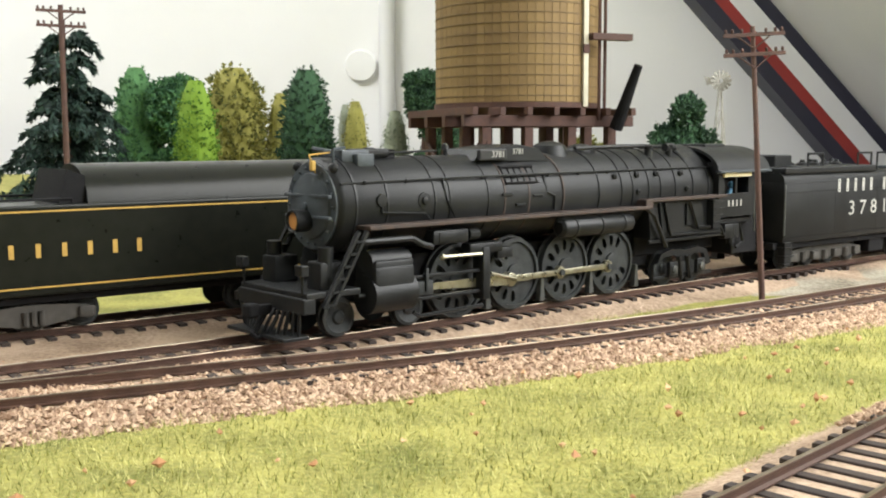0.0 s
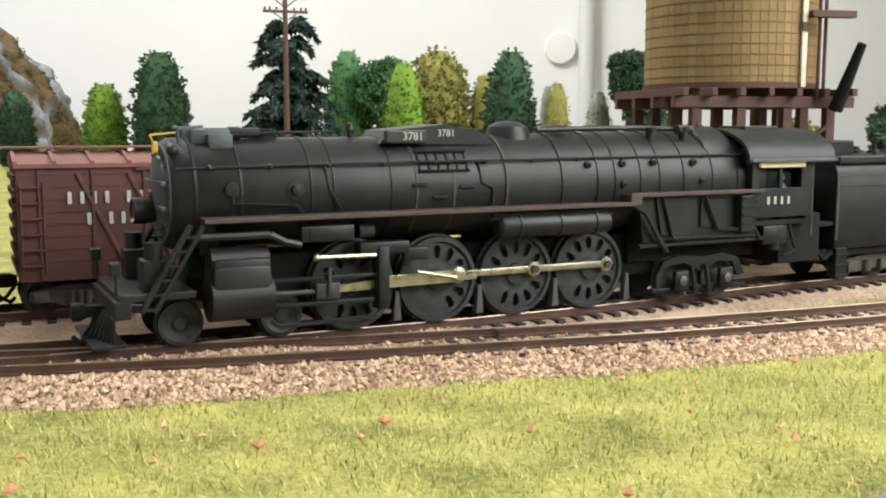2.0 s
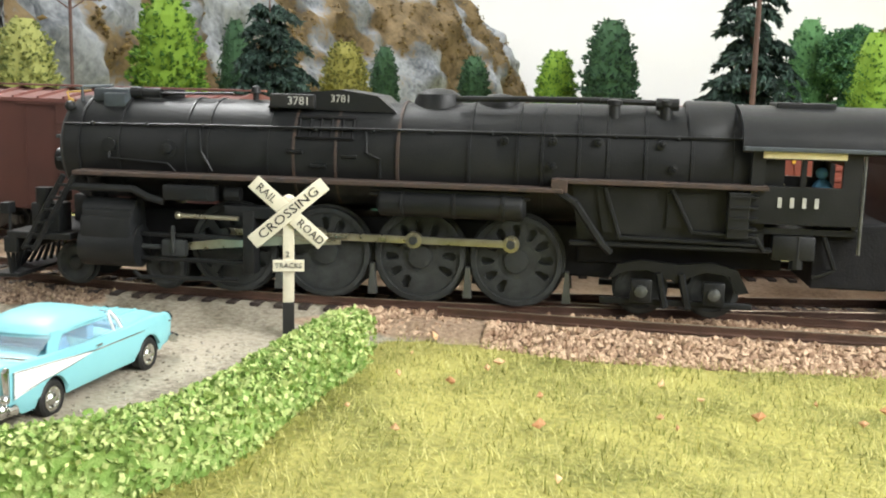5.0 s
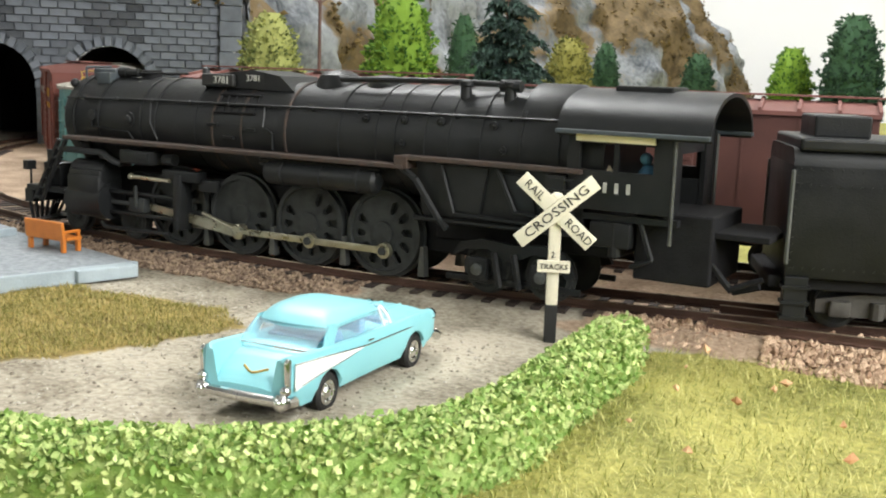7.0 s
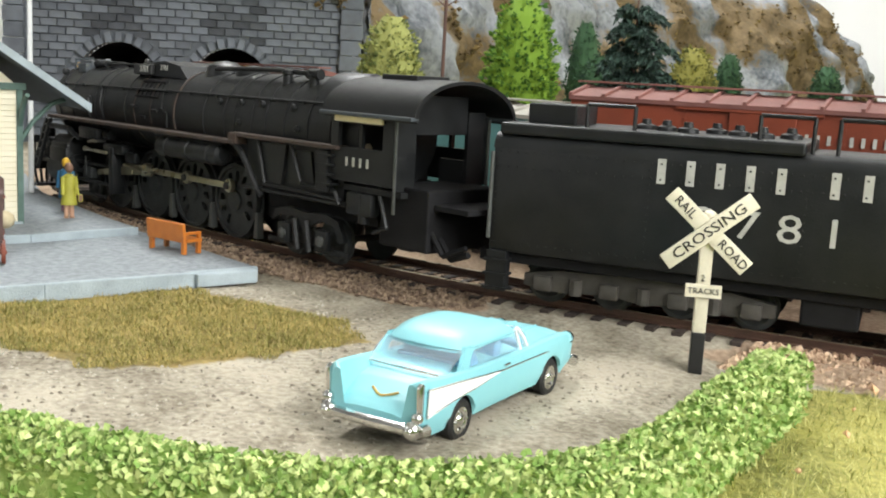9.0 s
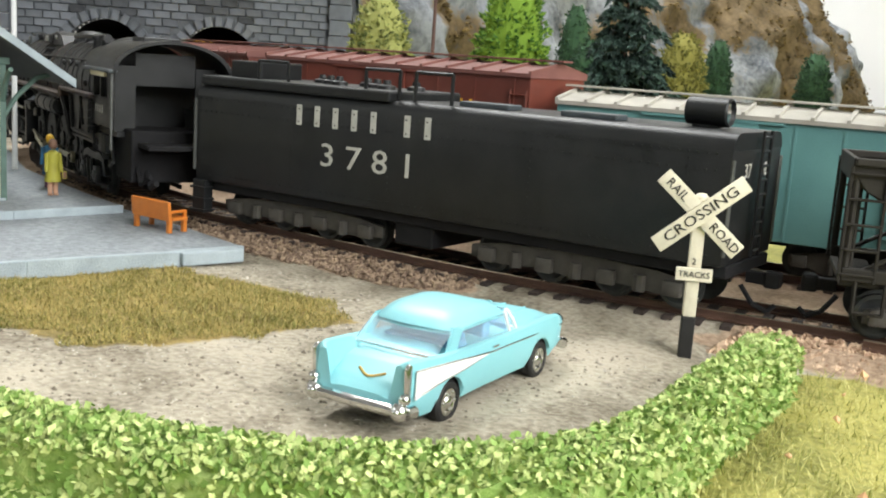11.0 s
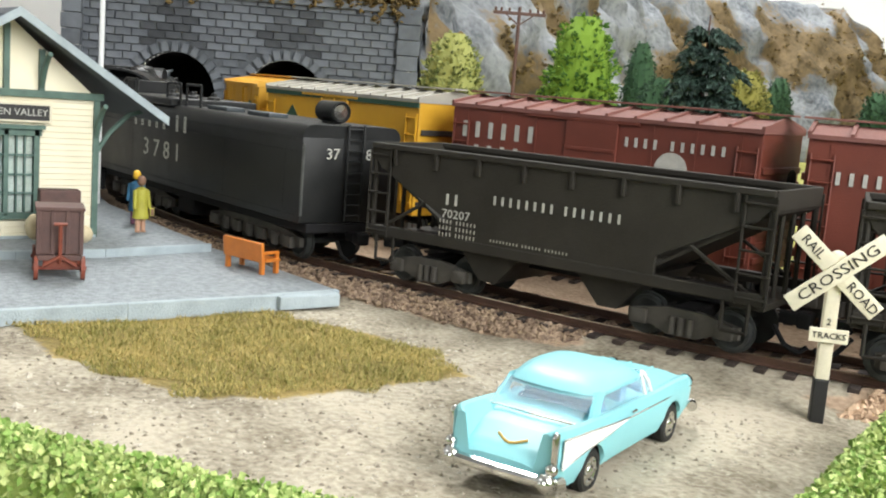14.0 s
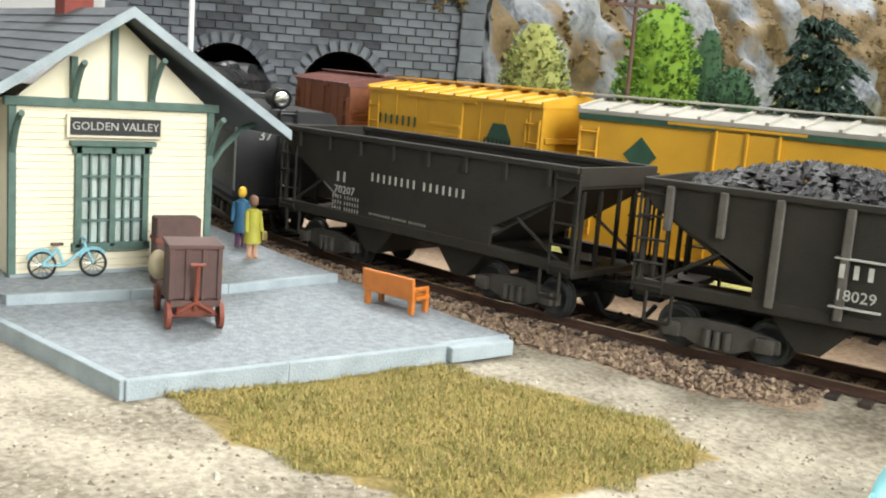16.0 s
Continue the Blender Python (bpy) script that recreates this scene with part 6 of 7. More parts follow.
FAR_CARS.append((boxcar("boxcar", "bright red boxcar with yellow lettering", BOXBRIGHT, ROOFPINK, "box", 104, ((28, 34, 3.4, 5, [8], YELLOW), (28, 27, 3, 4.5, [5, 7], YELLOW), (-30, 34, 2.6, 3.4, [7], YELLOW), (-30, 27, 2.0, 2.4, [4], YELLOW)), top=45.5), 882))
c = boxcar("boxcar", "two-tone cream and green boxcar", CARCREAM, CARCREAM, "box", 104, ((30, 36, 1.8, 2.4, [3], CARGREEN), (-28, 30, 1.6, 2.0, [5], CARGREEN)), lower=CARGREEN, top=43)
emblem(c, 20, 33, 4.4, ORANGE, 8)
FAR_CARS.append((c, 1000))
FAR_CARS.append((boxcar("boxcar", "faded brown boxcar with a small white emblem", BOXBROWN, ROOFPINK, "box", 116, ((36, 34, 3, 5, [2], WHITE),), top=47), 1130))
FAR_CARS.append((boxcar("boxcar", "red boxcar with a faded pink roof and white lettering", BOXBRIGHT, ROOFPINK, "box", 112, ((24, 36, 2.2, 2.6, [9], WHITE),)), 1255))
FAR_CARS.append((teal_car(), 1372))
FAR_CARS.append((boxcar("boxcar", "brown-red boxcar with white and yellow lettering", BOXRED, ROOFPINK, "box", 118, ((-30, 33, 2.6, 3.4, [5, 7], WHITE), (28, 33, 3, 4, [6], YELLOW), (28, 27, 2, 2.6, [3, 3, 4], YELLOW))), 1488))
c = boxcar("boxcar", "brown-red boxcar with bold white lettering and a round emblem", BOXRED, ROOFPINK, "box", 107, ((-34, 36, 4.0, 5.2, [6], WHITE), (-34, 28.5, 4.0, 5.2, [4], WHITE), (28, 37, 2.4, 2.8, [4, 6], WHITE), (-34, 21, 2.2, 2.6, [3], WHITE)))
emblem(c, 27, 36, 5.2, WHITE, 24); FAR_CARS.append((c, 1608.5))
c = boxcar("reefer", "yellow refrigerator car with a grey roof and green emblem", YELLOW, ROOFGREY, "reefer", 107)
emblem(c, -32, 38, 5.4, CARGREEN, 4); FAR_CARS.append((c, 1726.5))
bm = B()
for s in (-1, 1):
    box(bm, -53.4, 53.4, s * 15.4, s * 16.3, 47.1, 48.8)
part("green_band", bm, CARGREEN, c)
c = boxcar("boxcar", "yellow boxcar with dark lettering and a shield emblem", YELLOW, YELLOW, "box", 96, ((-28, 33, 2.8, 3.6, [7], CARGREEN), (28, 30, 1.6, 2.6, [7], SIGNBLACK)))
emblem(c, 28, 37, 6.2, CARGREEN, 6); FAR_CARS.append((c, 1838))
FAR_CARS.append((boxcar("boxcar", "plain rust-orange steel boxcar", mat("rust_orange", (0.26, 0.085, 0.03), (0.18, 0.06, 0.025), 0.6), ROOFPINK, "box", 100), 1950))


# ---- crossing, road and lawn things ----
def hedge():
    ob = thing("hedge", "clipped curved hedge of light green flock flakes", "hedge")
    bm = B(); sweep(bm, HL, 0, [(-4.5, -2), (4.5, -2), (4.3, 8.5), (2.8, 10.2), (-2.8, 10.2), (-4.3, 8.5)], 4, HL.length - 6, 5)
    part("core", bm, HEDGE, ob)
    rng = np.random.default_rng(77)
    V, F = [], []
    ring = [(-5.2, 0), (-5.2, 9), (-3.5, 11), (0, 11.6), (3.5, 11), (5.2, 9), (5.2, 0)]
    for _ in range(26000):
        s = rng.uniform(2, HL.length - 4)
        k = rng.uniform(0, len(ring) - 1.001)
        i, f = int(k), k % 1
        o = ring[i][0] * (1 - f) + ring[i + 1][0] * f
        z = ring[i][1] * (1 - f) + ring[i + 1][1] * f
        p = HL.side(s, o * rng.uniform(0.85, 1.1))
        c = np.array((p.x, p.y, z + rng.uniform(-0.8, 0.6) + noise.noise(Vector((s / 9, o, 0))) * 1.2))
        u = rng.normal(0, 1, 3); u /= np.linalg.norm(u)
        w = np.cross(u, rng.normal(0, 1, 3)); w /= np.linalg.norm(w)
        a, b = rng.uniform(0.4, 0.9), rng.uniform(0.3, 0.65)
        n = len(V)
        V += [tuple(c + u * a), tuple(c + w * b), tuple(c - u * a), tuple(c - w * b)]
        F.append((n, n + 1, n + 2, n + 3))
    stuff("foliage", V, F, HEDGE, ob)


hedge()


def crossing_sign():
    m = pose(-0.183, 0.158, -0.001, 0, 0, 42)
    ob = thing("crossing_sign", "white crossbuck railway crossing sign on a white and black post", "sign", m=m)
    bm = B(); box(bm, -1.4, 1.4, -0.3, 2.3, -3, 10, 0.25)
    part("post_foot", bm, SIGNBLACK, ob, "black painted foot of the post")
    bm = B(); box(bm, -1.35, 1.35, -0.2, 2.2, 10, 34.6, 0.25); ball(bm, (0, 1, 34.6), 1.7, (1, 1, 0.8))
    part("post", bm, SIGNWHITE, ob, smooth=True)
    up = Matrix(((1, 0, 0, 0), (0, 0, -1, 0), (0, 1, 0, 0), (0, 0, 0, 1)))
    for tilt, y in ((40, -1.5), (-42, -0.75)):
        bm = B(); box(bm, -11, 11, -0.35, 0.35, -1.8, 1.8, 0.15)
        part("sign_board", bm, SIGNWHITE, ob, m=pose(0, y * K, 31.8 * K, 0, -tilt, 0), smooth=True)
    def place(tilt, along, y):
        return pose(0, y * K, 31.8 * K, 0, -tilt, 0) @ Matrix.Translation((along * K, 0, 0)) @ up
    words("CROSSING", 3.0, SIGNBLACK, ob, place(40, 0, -1.95), depth=0.05, squeeze=1.22)
    words("RAIL", 2.7, SIGNBLACK, ob, place(-42, -6.9, -1.2), depth=0.05)
    words("ROAD", 2.7, SIGNBLACK, ob, place(-42, 6.9, -1.2), depth=0.05)
    bm = B(); box(bm, -3.7, 3.7, -1.0, -0.4, 17.7, 20.5, 0.12)
    part("track_plate", bm, SIGNWHITE, ob)
    words("TRACKS", 1.75, SIGNBLACK, ob, Matrix.Translation((0, -1.1 * K, 19.1 * K)) @ up, depth=0.05)
    words("2", 1.9, SIGNBLACK, ob, Matrix.Translation((-0.2 * K, -0.35 * K, 21.7 * K)) @ up, depth=0.05)


crossing_sign()


CAR_X = (-30.4, -29.6, -28, -24, -18, -12, -5, 5, 11, 15, 22, 27, 29.6, 30.6)
CAR_HALF = (9.0, 9.9, 10.3, 10.6, 10.6, 10.4, 10.2, 10.2, 10.3, 10.4, 10.4, 10.2, 9.6, 8.8)
CAR_FENDER = (13.2, 13.8, 13.9, 13.6, 13.2, 12.8, 12.5, 12.3, 12.4, 12.6, 12.6, 12.2, 11.4, 10.4)
CAR_DECK = (7.2, 7.8, 8.9, 10.9, 12.5, 12.4, 12.2, 12.2, 12.6, 13.0, 12.8, 12.2, 11.0, 9.8)
AXLES = (-17.0, 19.0)


def car_shell():
    """The sheet metal from bumper to bumper: sections along the car, with wheel arches and fins."""
    bm = B()
    rings = []
    for x in sorted(set(np.round(np.concatenate([np.arange(-30.4, 30.7, 0.9), CAR_X]), 2))):
        hw, zt, zd = (float(np.interp(x, CAR_X, v)) for v in (CAR_HALF, CAR_FENDER, CAR_DECK))
        zb = 3.5 + (0.8 if abs(x) > 26 else 0)
        for a in AXLES:
            if abs(x - a) < 4.9:
                zb = max(zb, 3.6 + math.sqrt(4.9 ** 2 - (x - a) ** 2))
        zd = min(zd, zt)
        half = [(hw - 0.9, zb), (hw - 0.1, max(zb + 0.1, 5.6)), (hw + 0.2, max(zb + 0.3, 9.4)), (hw, zt - 1.5), (hw - 0.35, zt - 0.35), (hw - 0.95, zt), (hw - 1.7, zt - 0.25), (hw - 2.9, min(zd - 0.3, zt - 0.4)), (hw * 0.45, zd), (0, zd + 0.1)]
        rings.append([bm.verts.new((x, -y, z)) for y, z in half] + [bm.verts.new((x, y, z)) for y, z in half[-2::-1]])
    for p, q in zip(rings, rings[1:]):
        for k in range(len(p) - 1):
            bm.faces.new((p[k], q[k], q[k + 1], p[k + 1]))
    bm.faces.new(rings[0]); bm.faces.new(rings[-1][::-1])
    bmesh.ops.recalc_face_normals(bm, faces=bm.faces[:])
    return bm


def car_roof():
    bm = B()
    n, w = 16, 14
    for off in (0.0, -0.7):
        grid = []
        for i in range(n + 1):
            u = -1 + 2 * i / n
            row = []
            for j in range(w + 1):
                v = -1 + 2 * j / w
                half = 9.2 - 0.8 * abs(u) ** 3
                z = 16.1 + 2.5 * (1 - abs(u) ** 3.4) ** 0.8 * (1 - abs(v) ** 4.6) ** 0.7 + 0.5 * (1 - u * u)
                row.append(bm.verts.new((-4.6 + u * 11.4 - 1.2 * u * v * v, v * half * (1 + off * 0.03), z + off)))
            grid.append(row)
        for i in range(n):
            for j in range(w):
                f = (grid[i][j], grid[i + 1][j], grid[i + 1][j + 1], grid[i][j + 1])
                bm.faces.new(f if off == 0 else f[::-1])
    return bm


def tail_fin_car():
    ob = thing("model_car", "light aqua two-door model car with tail fins and chrome bumpers", "car", m=pose(-0.1922, 0.1015, -0.0008, 0, 0, 109.5) @ Matrix.Scale(0.925, 4))
    part("body", car_shell(), CARPAINT, ob, smooth=True)
    bm = B(); box(bm, -27, 26, -8.6, 8.6, 3.0, 8, 0.5)
    part("chassis", bm, RUBBER, ob)
    for s in (-1, 1):
        bm = B(); prism(bm, [(-29.3, 7.4), (-29.1, 12.4), (-20, 11.8), (-10, 10.9), (-4, 10.3), (-12, 9.5), (-20, 8.7)], s * 10.45, s * 10.88)
        bmesh.ops.bevel(bm, geom=bm.edges[:], offset=0.12, segments=1, affect="EDGES")
        part("fin_panel", bm, CARWHITE, ob, "white side panel")
        bm = B(); pipe(bm, [(-29.4, s * 10.75, 12.5), (-20, s * 10.9, 11.9), (-10, s * 10.8, 11.0), (-3, s * 10.6, 10.4), (12, s * 10.55, 10.2), (29, s * 10.0, 9.8)], 0.15, 5); pipe(bm, [(-29.4, s * 10.75, 7.9), (-20, s * 10.9, 8.9), (-12, s * 10.85, 9.5), (-4, s * 10.6, 10.4)], 0.13, 5)
        part("side_trim", bm, CHROME, ob)
        bm = B(); prism(bm, [(-30.7, 7.2), (-31.0, 13.0), (-30.2, 13.7), (-29.5, 13.4), (-29.6, 7.2)], s * 9.2, s * 10.1)
        bmesh.ops.bevel(bm, geom=bm.edges[:], offset=0.25, segments=2, affect="EDGES", profile=0.5)
        ball(bm, (-30.7, s * 9.5, 7.6), 1.15)
        part("tail_light", bm, CHROME, ob, smooth=True)
        bm = B(); ball(bm, (-31.4, s * 8.9, 5.5), 1.7, (0.85, 1.0, 1.05)); ball(bm, (-32.2, s * 8.9, 5.6), 0.9, (1, 1, 1))
        part("bumper_guard", bm, CHROME, ob, smooth=True)
        bm = B(); lathe(bm, (29.6, s * 8.2, 10.0), (31.2, s * 8.2, 10.0), [(0, 1.7), (0.9, 1.6), (1.3, 1.1), (1.5, 0.2)], 16)
        part("headlight", bm, CHROME, ob, smooth=True)
        for x in AXLES:
            bm = B(); lathe(bm, (x, s * 7.4, 3.9), (x, s * 10.2, 3.9), [(0, 3.2), (0.3, 3.8), (2.3, 3.9), (2.7, 3.5), (2.8, 2.7), (2.3, 2.5)], 26)
            w = part("wheel", bm, RUBBER, ob, smooth=True)
            bm = B(); lathe(bm, (x, s * 9.7, 3.9), (x, s * 10.6, 3.9), [(0, 2.6), (0.35, 2.5), (0.45, 1.7), (0.2, 1.3), (0.6, 0.9), (0.8, 0.2)], 20)
            for k in range(6):
                a = math.pi * k / 3
                ball(bm, (x + 1.9 * math.cos(a), s * 10.1, 3.9 + 1.9 * math.sin(a)), 0.34, sub=1)
            part("hubcap", bm, CHROME, w, "chrome hubcap", smooth=True)
        bm = B(); pipe(bm, [(9.6, s * 8.9, 12.2), (8.3, s * 8.6, 14.4), (6.3, s * 8.0, 16.6)], 0.42, 6)
        part("windscreen_pillar", bm, CARWHITE, ob)
        bm = B(); pipe(bm, [(6.6, s * 9.0, 12.2), (5.0, s * 8.4, 16.4)], 0.36, 6)
        part("vent_post", bm, CARWHITE, ob)
        # rear pillar, curved forward at its head
        bm = B()
        rings = []
        for f in (0, 0.2, 0.4, 0.6, 0.8, 1.0):
            xa, xb = -17.8 + 3.4 * f, -14.4 + 2.6 * f * f + 1.4 * f
            y, z = s * (9.5 - 0.9 * f ** 1.5), 12.2 + 4.5 * f
            rings.append([bm.verts.new(p) for p in ((xa, y - s * 0.7, z), (xa, y, z), (xb, y, z), (xb, y - s * 0.7, z))])
        for p, q in zip(rings, rings[1:]):
            for k in range(4):
                bm.faces.new((p[k], p[(k + 1) % 4], q[(k + 1) % 4], q[k]))
        bmesh.ops.recalc_face_normals(bm, faces=bm.faces[:])
        part("rear_pillar", bm, CARPAINT, ob, smooth=True)
        bm = B(); prism(bm, [(9, 12.3), (-13.6, 12.3), (-12.4, 14.2), (-10.6, 16.4), (5.4, 16.4)], s * 8.5, s * 8.65)
        g = part("side_window", bm, GLASS, ob, "clear side window"); g.visible_shadow = False
        bm = B(); box(bm, -2.4, -0.4, s * 10.3, s * 10.75, 11.0, 11.4, 0.1)
        part("door_handle", bm, CHROME, ob)
    part("roof", car_roof(), CARPAINT, ob, smooth=True)
    for name, pts in (("rear_window", [(-20.6, 12.3), (-18.2, 14.4), (-14.8, 16.3), (-14.5, 16.1), (-17.9, 14.2), (-20.2, 12.1)]), ("windscreen", [(10.8, 12.4), (9.2, 14.8), (6.6, 16.7), (6.3, 16.5), (8.9, 14.6), (10.4, 12.2)])):
        bm = B(); prism(bm, pts, -8.6, 8.6)
        g = part(name, bm, GLASS, ob, "clear curved window"); g.visible_shadow = False
    bm = B(); pipe(bm, [(-20.4, -8.6, 12.3), (-20.9, 0, 12.45), (-20.4, 8.6, 12.3)], 0.24, 6)
    part("rear_window_trim", bm, CHROME, ob)
    bm = B(); box(bm, -11, -7.5, -7.4, 7.4, 11.5, 14.6, 0.8); box(bm, -13, -7, -7.4, 7.4, 11, 13, 0.5)
    part("rear_seat", bm, SEATBLUE, ob, smooth=True)
    bm = B(); box(bm, -1, 1.8, -7.4, 7.4, 11.5, 15.0, 0.8); box(bm, 8, 10, -7.4, 7.4, 11.5, 13.2, 0.5)
    part("front_seat", bm, SEATBLUE, ob, smooth=True)
    for x, d in ((-31.4, -1), (30.9, 1)):
        bm = B(); pipe(bm, [(x - d * 2.2, -10.8, 5.5), (x - d * 0.5, -10.2, 5.5), (x, -8, 5.5), (x + d * 0.3, 0, 5.5), (x, 8, 5.5), (x - d * 0.5, 10.2, 5.5), (x - d * 2.2, 10.8, 5.5)], 1.05, 10)
        for y in (-8, 8):
            ball(bm, (x, y, 5.5), 1.05)
        part("bumper", bm, CHROME, ob, smooth=True)
    bm = B(); pipe(bm, [(-26.6, 2.8, 9.8), (-27.7, 1.0, 9.25), (-28.0, 0, 9.1), (-27.7, -1.0, 9.25), (-26.6, -2.8, 9.8)], 0.24, 6)
    part("trunk_emblem", bm, GOLD, ob, "gold V emblem")
    for y in (-3, 3):
        bm = B(); pipe(bm, [(12, y, 12.95), (26, y * 0.8, 12.45)], 0.35, 6)
        part("hood_rib", bm, CARPAINT, ob)


tail_fin_car()


# ---- station ----
def platform():
    ob = thing("station_platform", "grey gritty station platform in two low levels with pale edges", "platform")
    lower = [(-420, 2), (-362, 19), (-308, 29), (-307, 62), (-306, 103), (-308, 121), (-345, 119), (-400, 113), (-440, 112), (-470, 60)]
    bm = B(); prism(bm, lower, -4, 3.4, "z")
    part("lower_deck", bm, PLATFORM, ob)
    upper = [(-372, 24), (-369, 52), (-368, 77), (-372, 112), (-400, 111), (-470, 112), (-540, 126), (-540, 0), (-440, 5)]
    bm = B(); prism(bm, upper, 2, 5.6, "z")
    part("upper_deck", bm, PLATFORM, ob)
    for poly, z, r in ((lower[:6], 2.6, 1.2), (upper[:4], 4.8, 1.0)):
        for a, b in zip(poly, poly[1:]):
            bm = B()
            d = (Vector(b) - Vector(a))
            box(bm, 0, d.length, -r * 0.8, r * 0.8, -z - 1.0, 1.1, 0.25)
            e = part("edge_stone", bm, KERB, ob, "pale blue-grey edge")
            e.matrix_basis = pose(a[0] * K, a[1] * K, z * K, 0, 0, math.degrees(math.atan2(d.y, d.x)))
    bm = B(); box(bm, -309, -303, 101, 119, 0, 3.6, 0.4)
    part("step", bm, KERB, ob)


platform()


def station():
    ob = thing("station_building", "small cream clapboard railway station with green trim and grey roof", "house")
    X, Y0, Y1, Z0, ZE, ZR, BACK = -391.0, 30.0, 81.0, 5.6, 49.0, 71.0, -500.0
    bm = B()
    box(bm, X - 2, X - 1.0, Y0, Y1, Z0, ZE); prism(bm, [(Y0, ZE), (Y1, ZE), ((Y0 + Y1) / 2, ZR)], X - 2, X - 1.0, "x")
    box(bm, BACK, X - 2, Y1 - 1.4, Y1, Z0, ZE); box(bm, BACK, X - 2, Y0, Y0 + 1.4, Z0, ZE); box(bm, BACK, BACK + 1, Y0, Y1, Z0, ZE)
    part("wall", bm, STATION, ob)
    mesh = {}
    for k in range(24):
        z = Z0 + 0.9 + k * 1.8
        segs = [(Y0, Y1)] if z < 12.6 or z > 38.5 else [(Y0, 45.5), (63.5, Y1)]
        for a, b in segs:
            key = round(b - a, 1)
            if key not in mesh:
                bm = B(); box(bm, -0.7, 0.1, -key / 2, key / 2, -0.88, 0.78, 0.0, Matrix.Rotation(0.12, 4, "Y"))
                bd = part("board", bm, STATION, ob); mesh[key] = bd.data
            else:
                bd = new("board", mesh[key]); bd.parent = ob
            bd.matrix_basis = pose((X - 0.3) * K, (a + b) / 2 * K, z * K)
    for y in (Y0, Y1):
        bm = B(); box(bm, X - 1, X + 0.6, y - 0.9, y + 0.9, Z0, ZE, 0.1)
        part("corner_board", bm, STGREEN, ob)
    bm = B(); box(bm, X - 1, X + 1, Y0 - 2, Y1 + 2, ZE - 1, ZE + 1.2, 0.2)
    part("band_board", bm, STGREEN, ob)
    mid = (Y0 + Y1) / 2
    for y in (mid - 11, mid - 1, mid + 9):
        bm = B(); box(bm, X - 1, X + 0.8, y - 0.8, y + 0.8, ZE + 1.2, ZR - abs(y - mid) * 0.86 - 1, 0.1)
        part("gable_post", bm, STGREEN, ob)
    for s, y in ((-1, mid - 11), (1, mid + 9), (-1, Y0), (1, Y1)):
        z = ZE if abs(y - mid) > 20 else ZR - abs(y - mid) * 0.86
        bm = B(); pipe(bm, [(X + 0.4, y, z - 12), (X + 3, y, z - 7), (X + 6, y, z - 3.5), (X + 8.5, y, z - 2.2)], 0.8, 6)
        part("bracket", bm, STGREEN, ob)
    for y in (Y1,):
        bm = B(); pipe(bm, [(X - 3, y, 30), (X - 3, y + 5, 38), (X - 3, y + 11, 44), (X - 3, y + 16, 45.6)], 0.8, 6)
        part("bracket", bm, STGREEN, ob)
    # roof slabs
    for s in (-1, 1):
        bm = B()
        e = (mid + s * 44.5, 44.5)
        prism(bm, [(mid, ZR + 2.4), e, (e[0], e[1] - 1.8), (mid, ZR + 0.6)], BACK - 8, X + 10, "x")
        roof = part("roof", bm, STGREY, ob)
        n = 12
        for k in range(n):
            f0 = k / n
            bm = B()
            ya, za = mid + (e[0] - mid) * f0, ZR + 2.4 + (e[1] - ZR - 2.4) * f0
            yb, zb = mid + (e[0] - mid) * (k + 1.15) / n, ZR + 2.4 + (e[1] - ZR - 2.4) * (k + 1.15) / n
            prism(bm, [(ya, za + 0.1), (yb, zb + 0.55), (yb, zb + 0.2), (ya, za)], BACK - 8, X + 10, "x")
            part("shingle_row", bm, STGREY, roof)
        bm = B(); prism(bm, [(mid, ZR + 2.6), (e[0], e[1] + 0.2), (e[0], e[1] - 2.4), (mid, ZR)], X + 10, X + 11, "x")
        part("barge_board", bm, KERB, ob)
    bm = B(); box(bm, -432, -423, mid - 4, mid + 4, ZR - 8, ZR + 15, 0.3); box(bm, -433, -422, mid - 5, mid + 5, ZR + 13, ZR + 16, 0.3)
    part("chimney", bm, BRICKRED, ob)
    # window
    bm = B()
    for a, b, c, d in ((45, 46.6, 12.5, 38.5), (62.4, 64, 12.5, 38.5), (53.8, 55.2, 12.5, 38.5), (44.4, 64.6, 36.6, 39.4), (44.4, 64.6, 11.6, 13.6)):
        box(bm, X - 0.8, X + 1.2, a, b, c, d, 0.1)
    box(bm, X - 0.8, X + 2.2, 43.6, 65.4, 38.6, 39.8, 0.1)
    frame_ob = part("window_frame", bm, STGREEN, ob)
    bm = B()
    for y in (49.0, 51.4, 57.6, 60.0):
        box(bm, X - 0.6, X + 0.5, y - 0.25, y + 0.25, 13.6, 36.6)
    for z in (19.4, 25, 30.8):
        box(bm, X - 0.6, X + 0.55, 46.6, 62.4, z - 0.3, z + 0.3)
    part("muntin", bm, STGREEN, frame_ob)
    bm = B(); box(bm, X - 0.9, X - 0.5, 46, 63, 13, 37)
    part("pane", bm, GLASS, frame_ob)
    bm = B(); box(bm, X - 2.6, X - 2.2, 46, 63, 13, 37)
    bm2 = part("curtain", bm, CURTAIN, frame_ob)
    bm = B(); box(bm, X + 0.3, X + 1.2, 42.6, 67.4, 40.6, 46.4, 0.15)
    part("name_board", bm, SIGNWHITE, ob)
    bm = B(); box(bm, X + 1.2, X + 1.35, 43.4, 66.6, 41.3, 45.7)
    part("name_panel", bm, SIGNBLACK, ob)
    face = Matrix(((0, 0, 1, (X + 1.45) * K), (1, 0, 0, 55 * K), (0, 1, 0, 43.5 * K), (0, 0, 0, 1)))
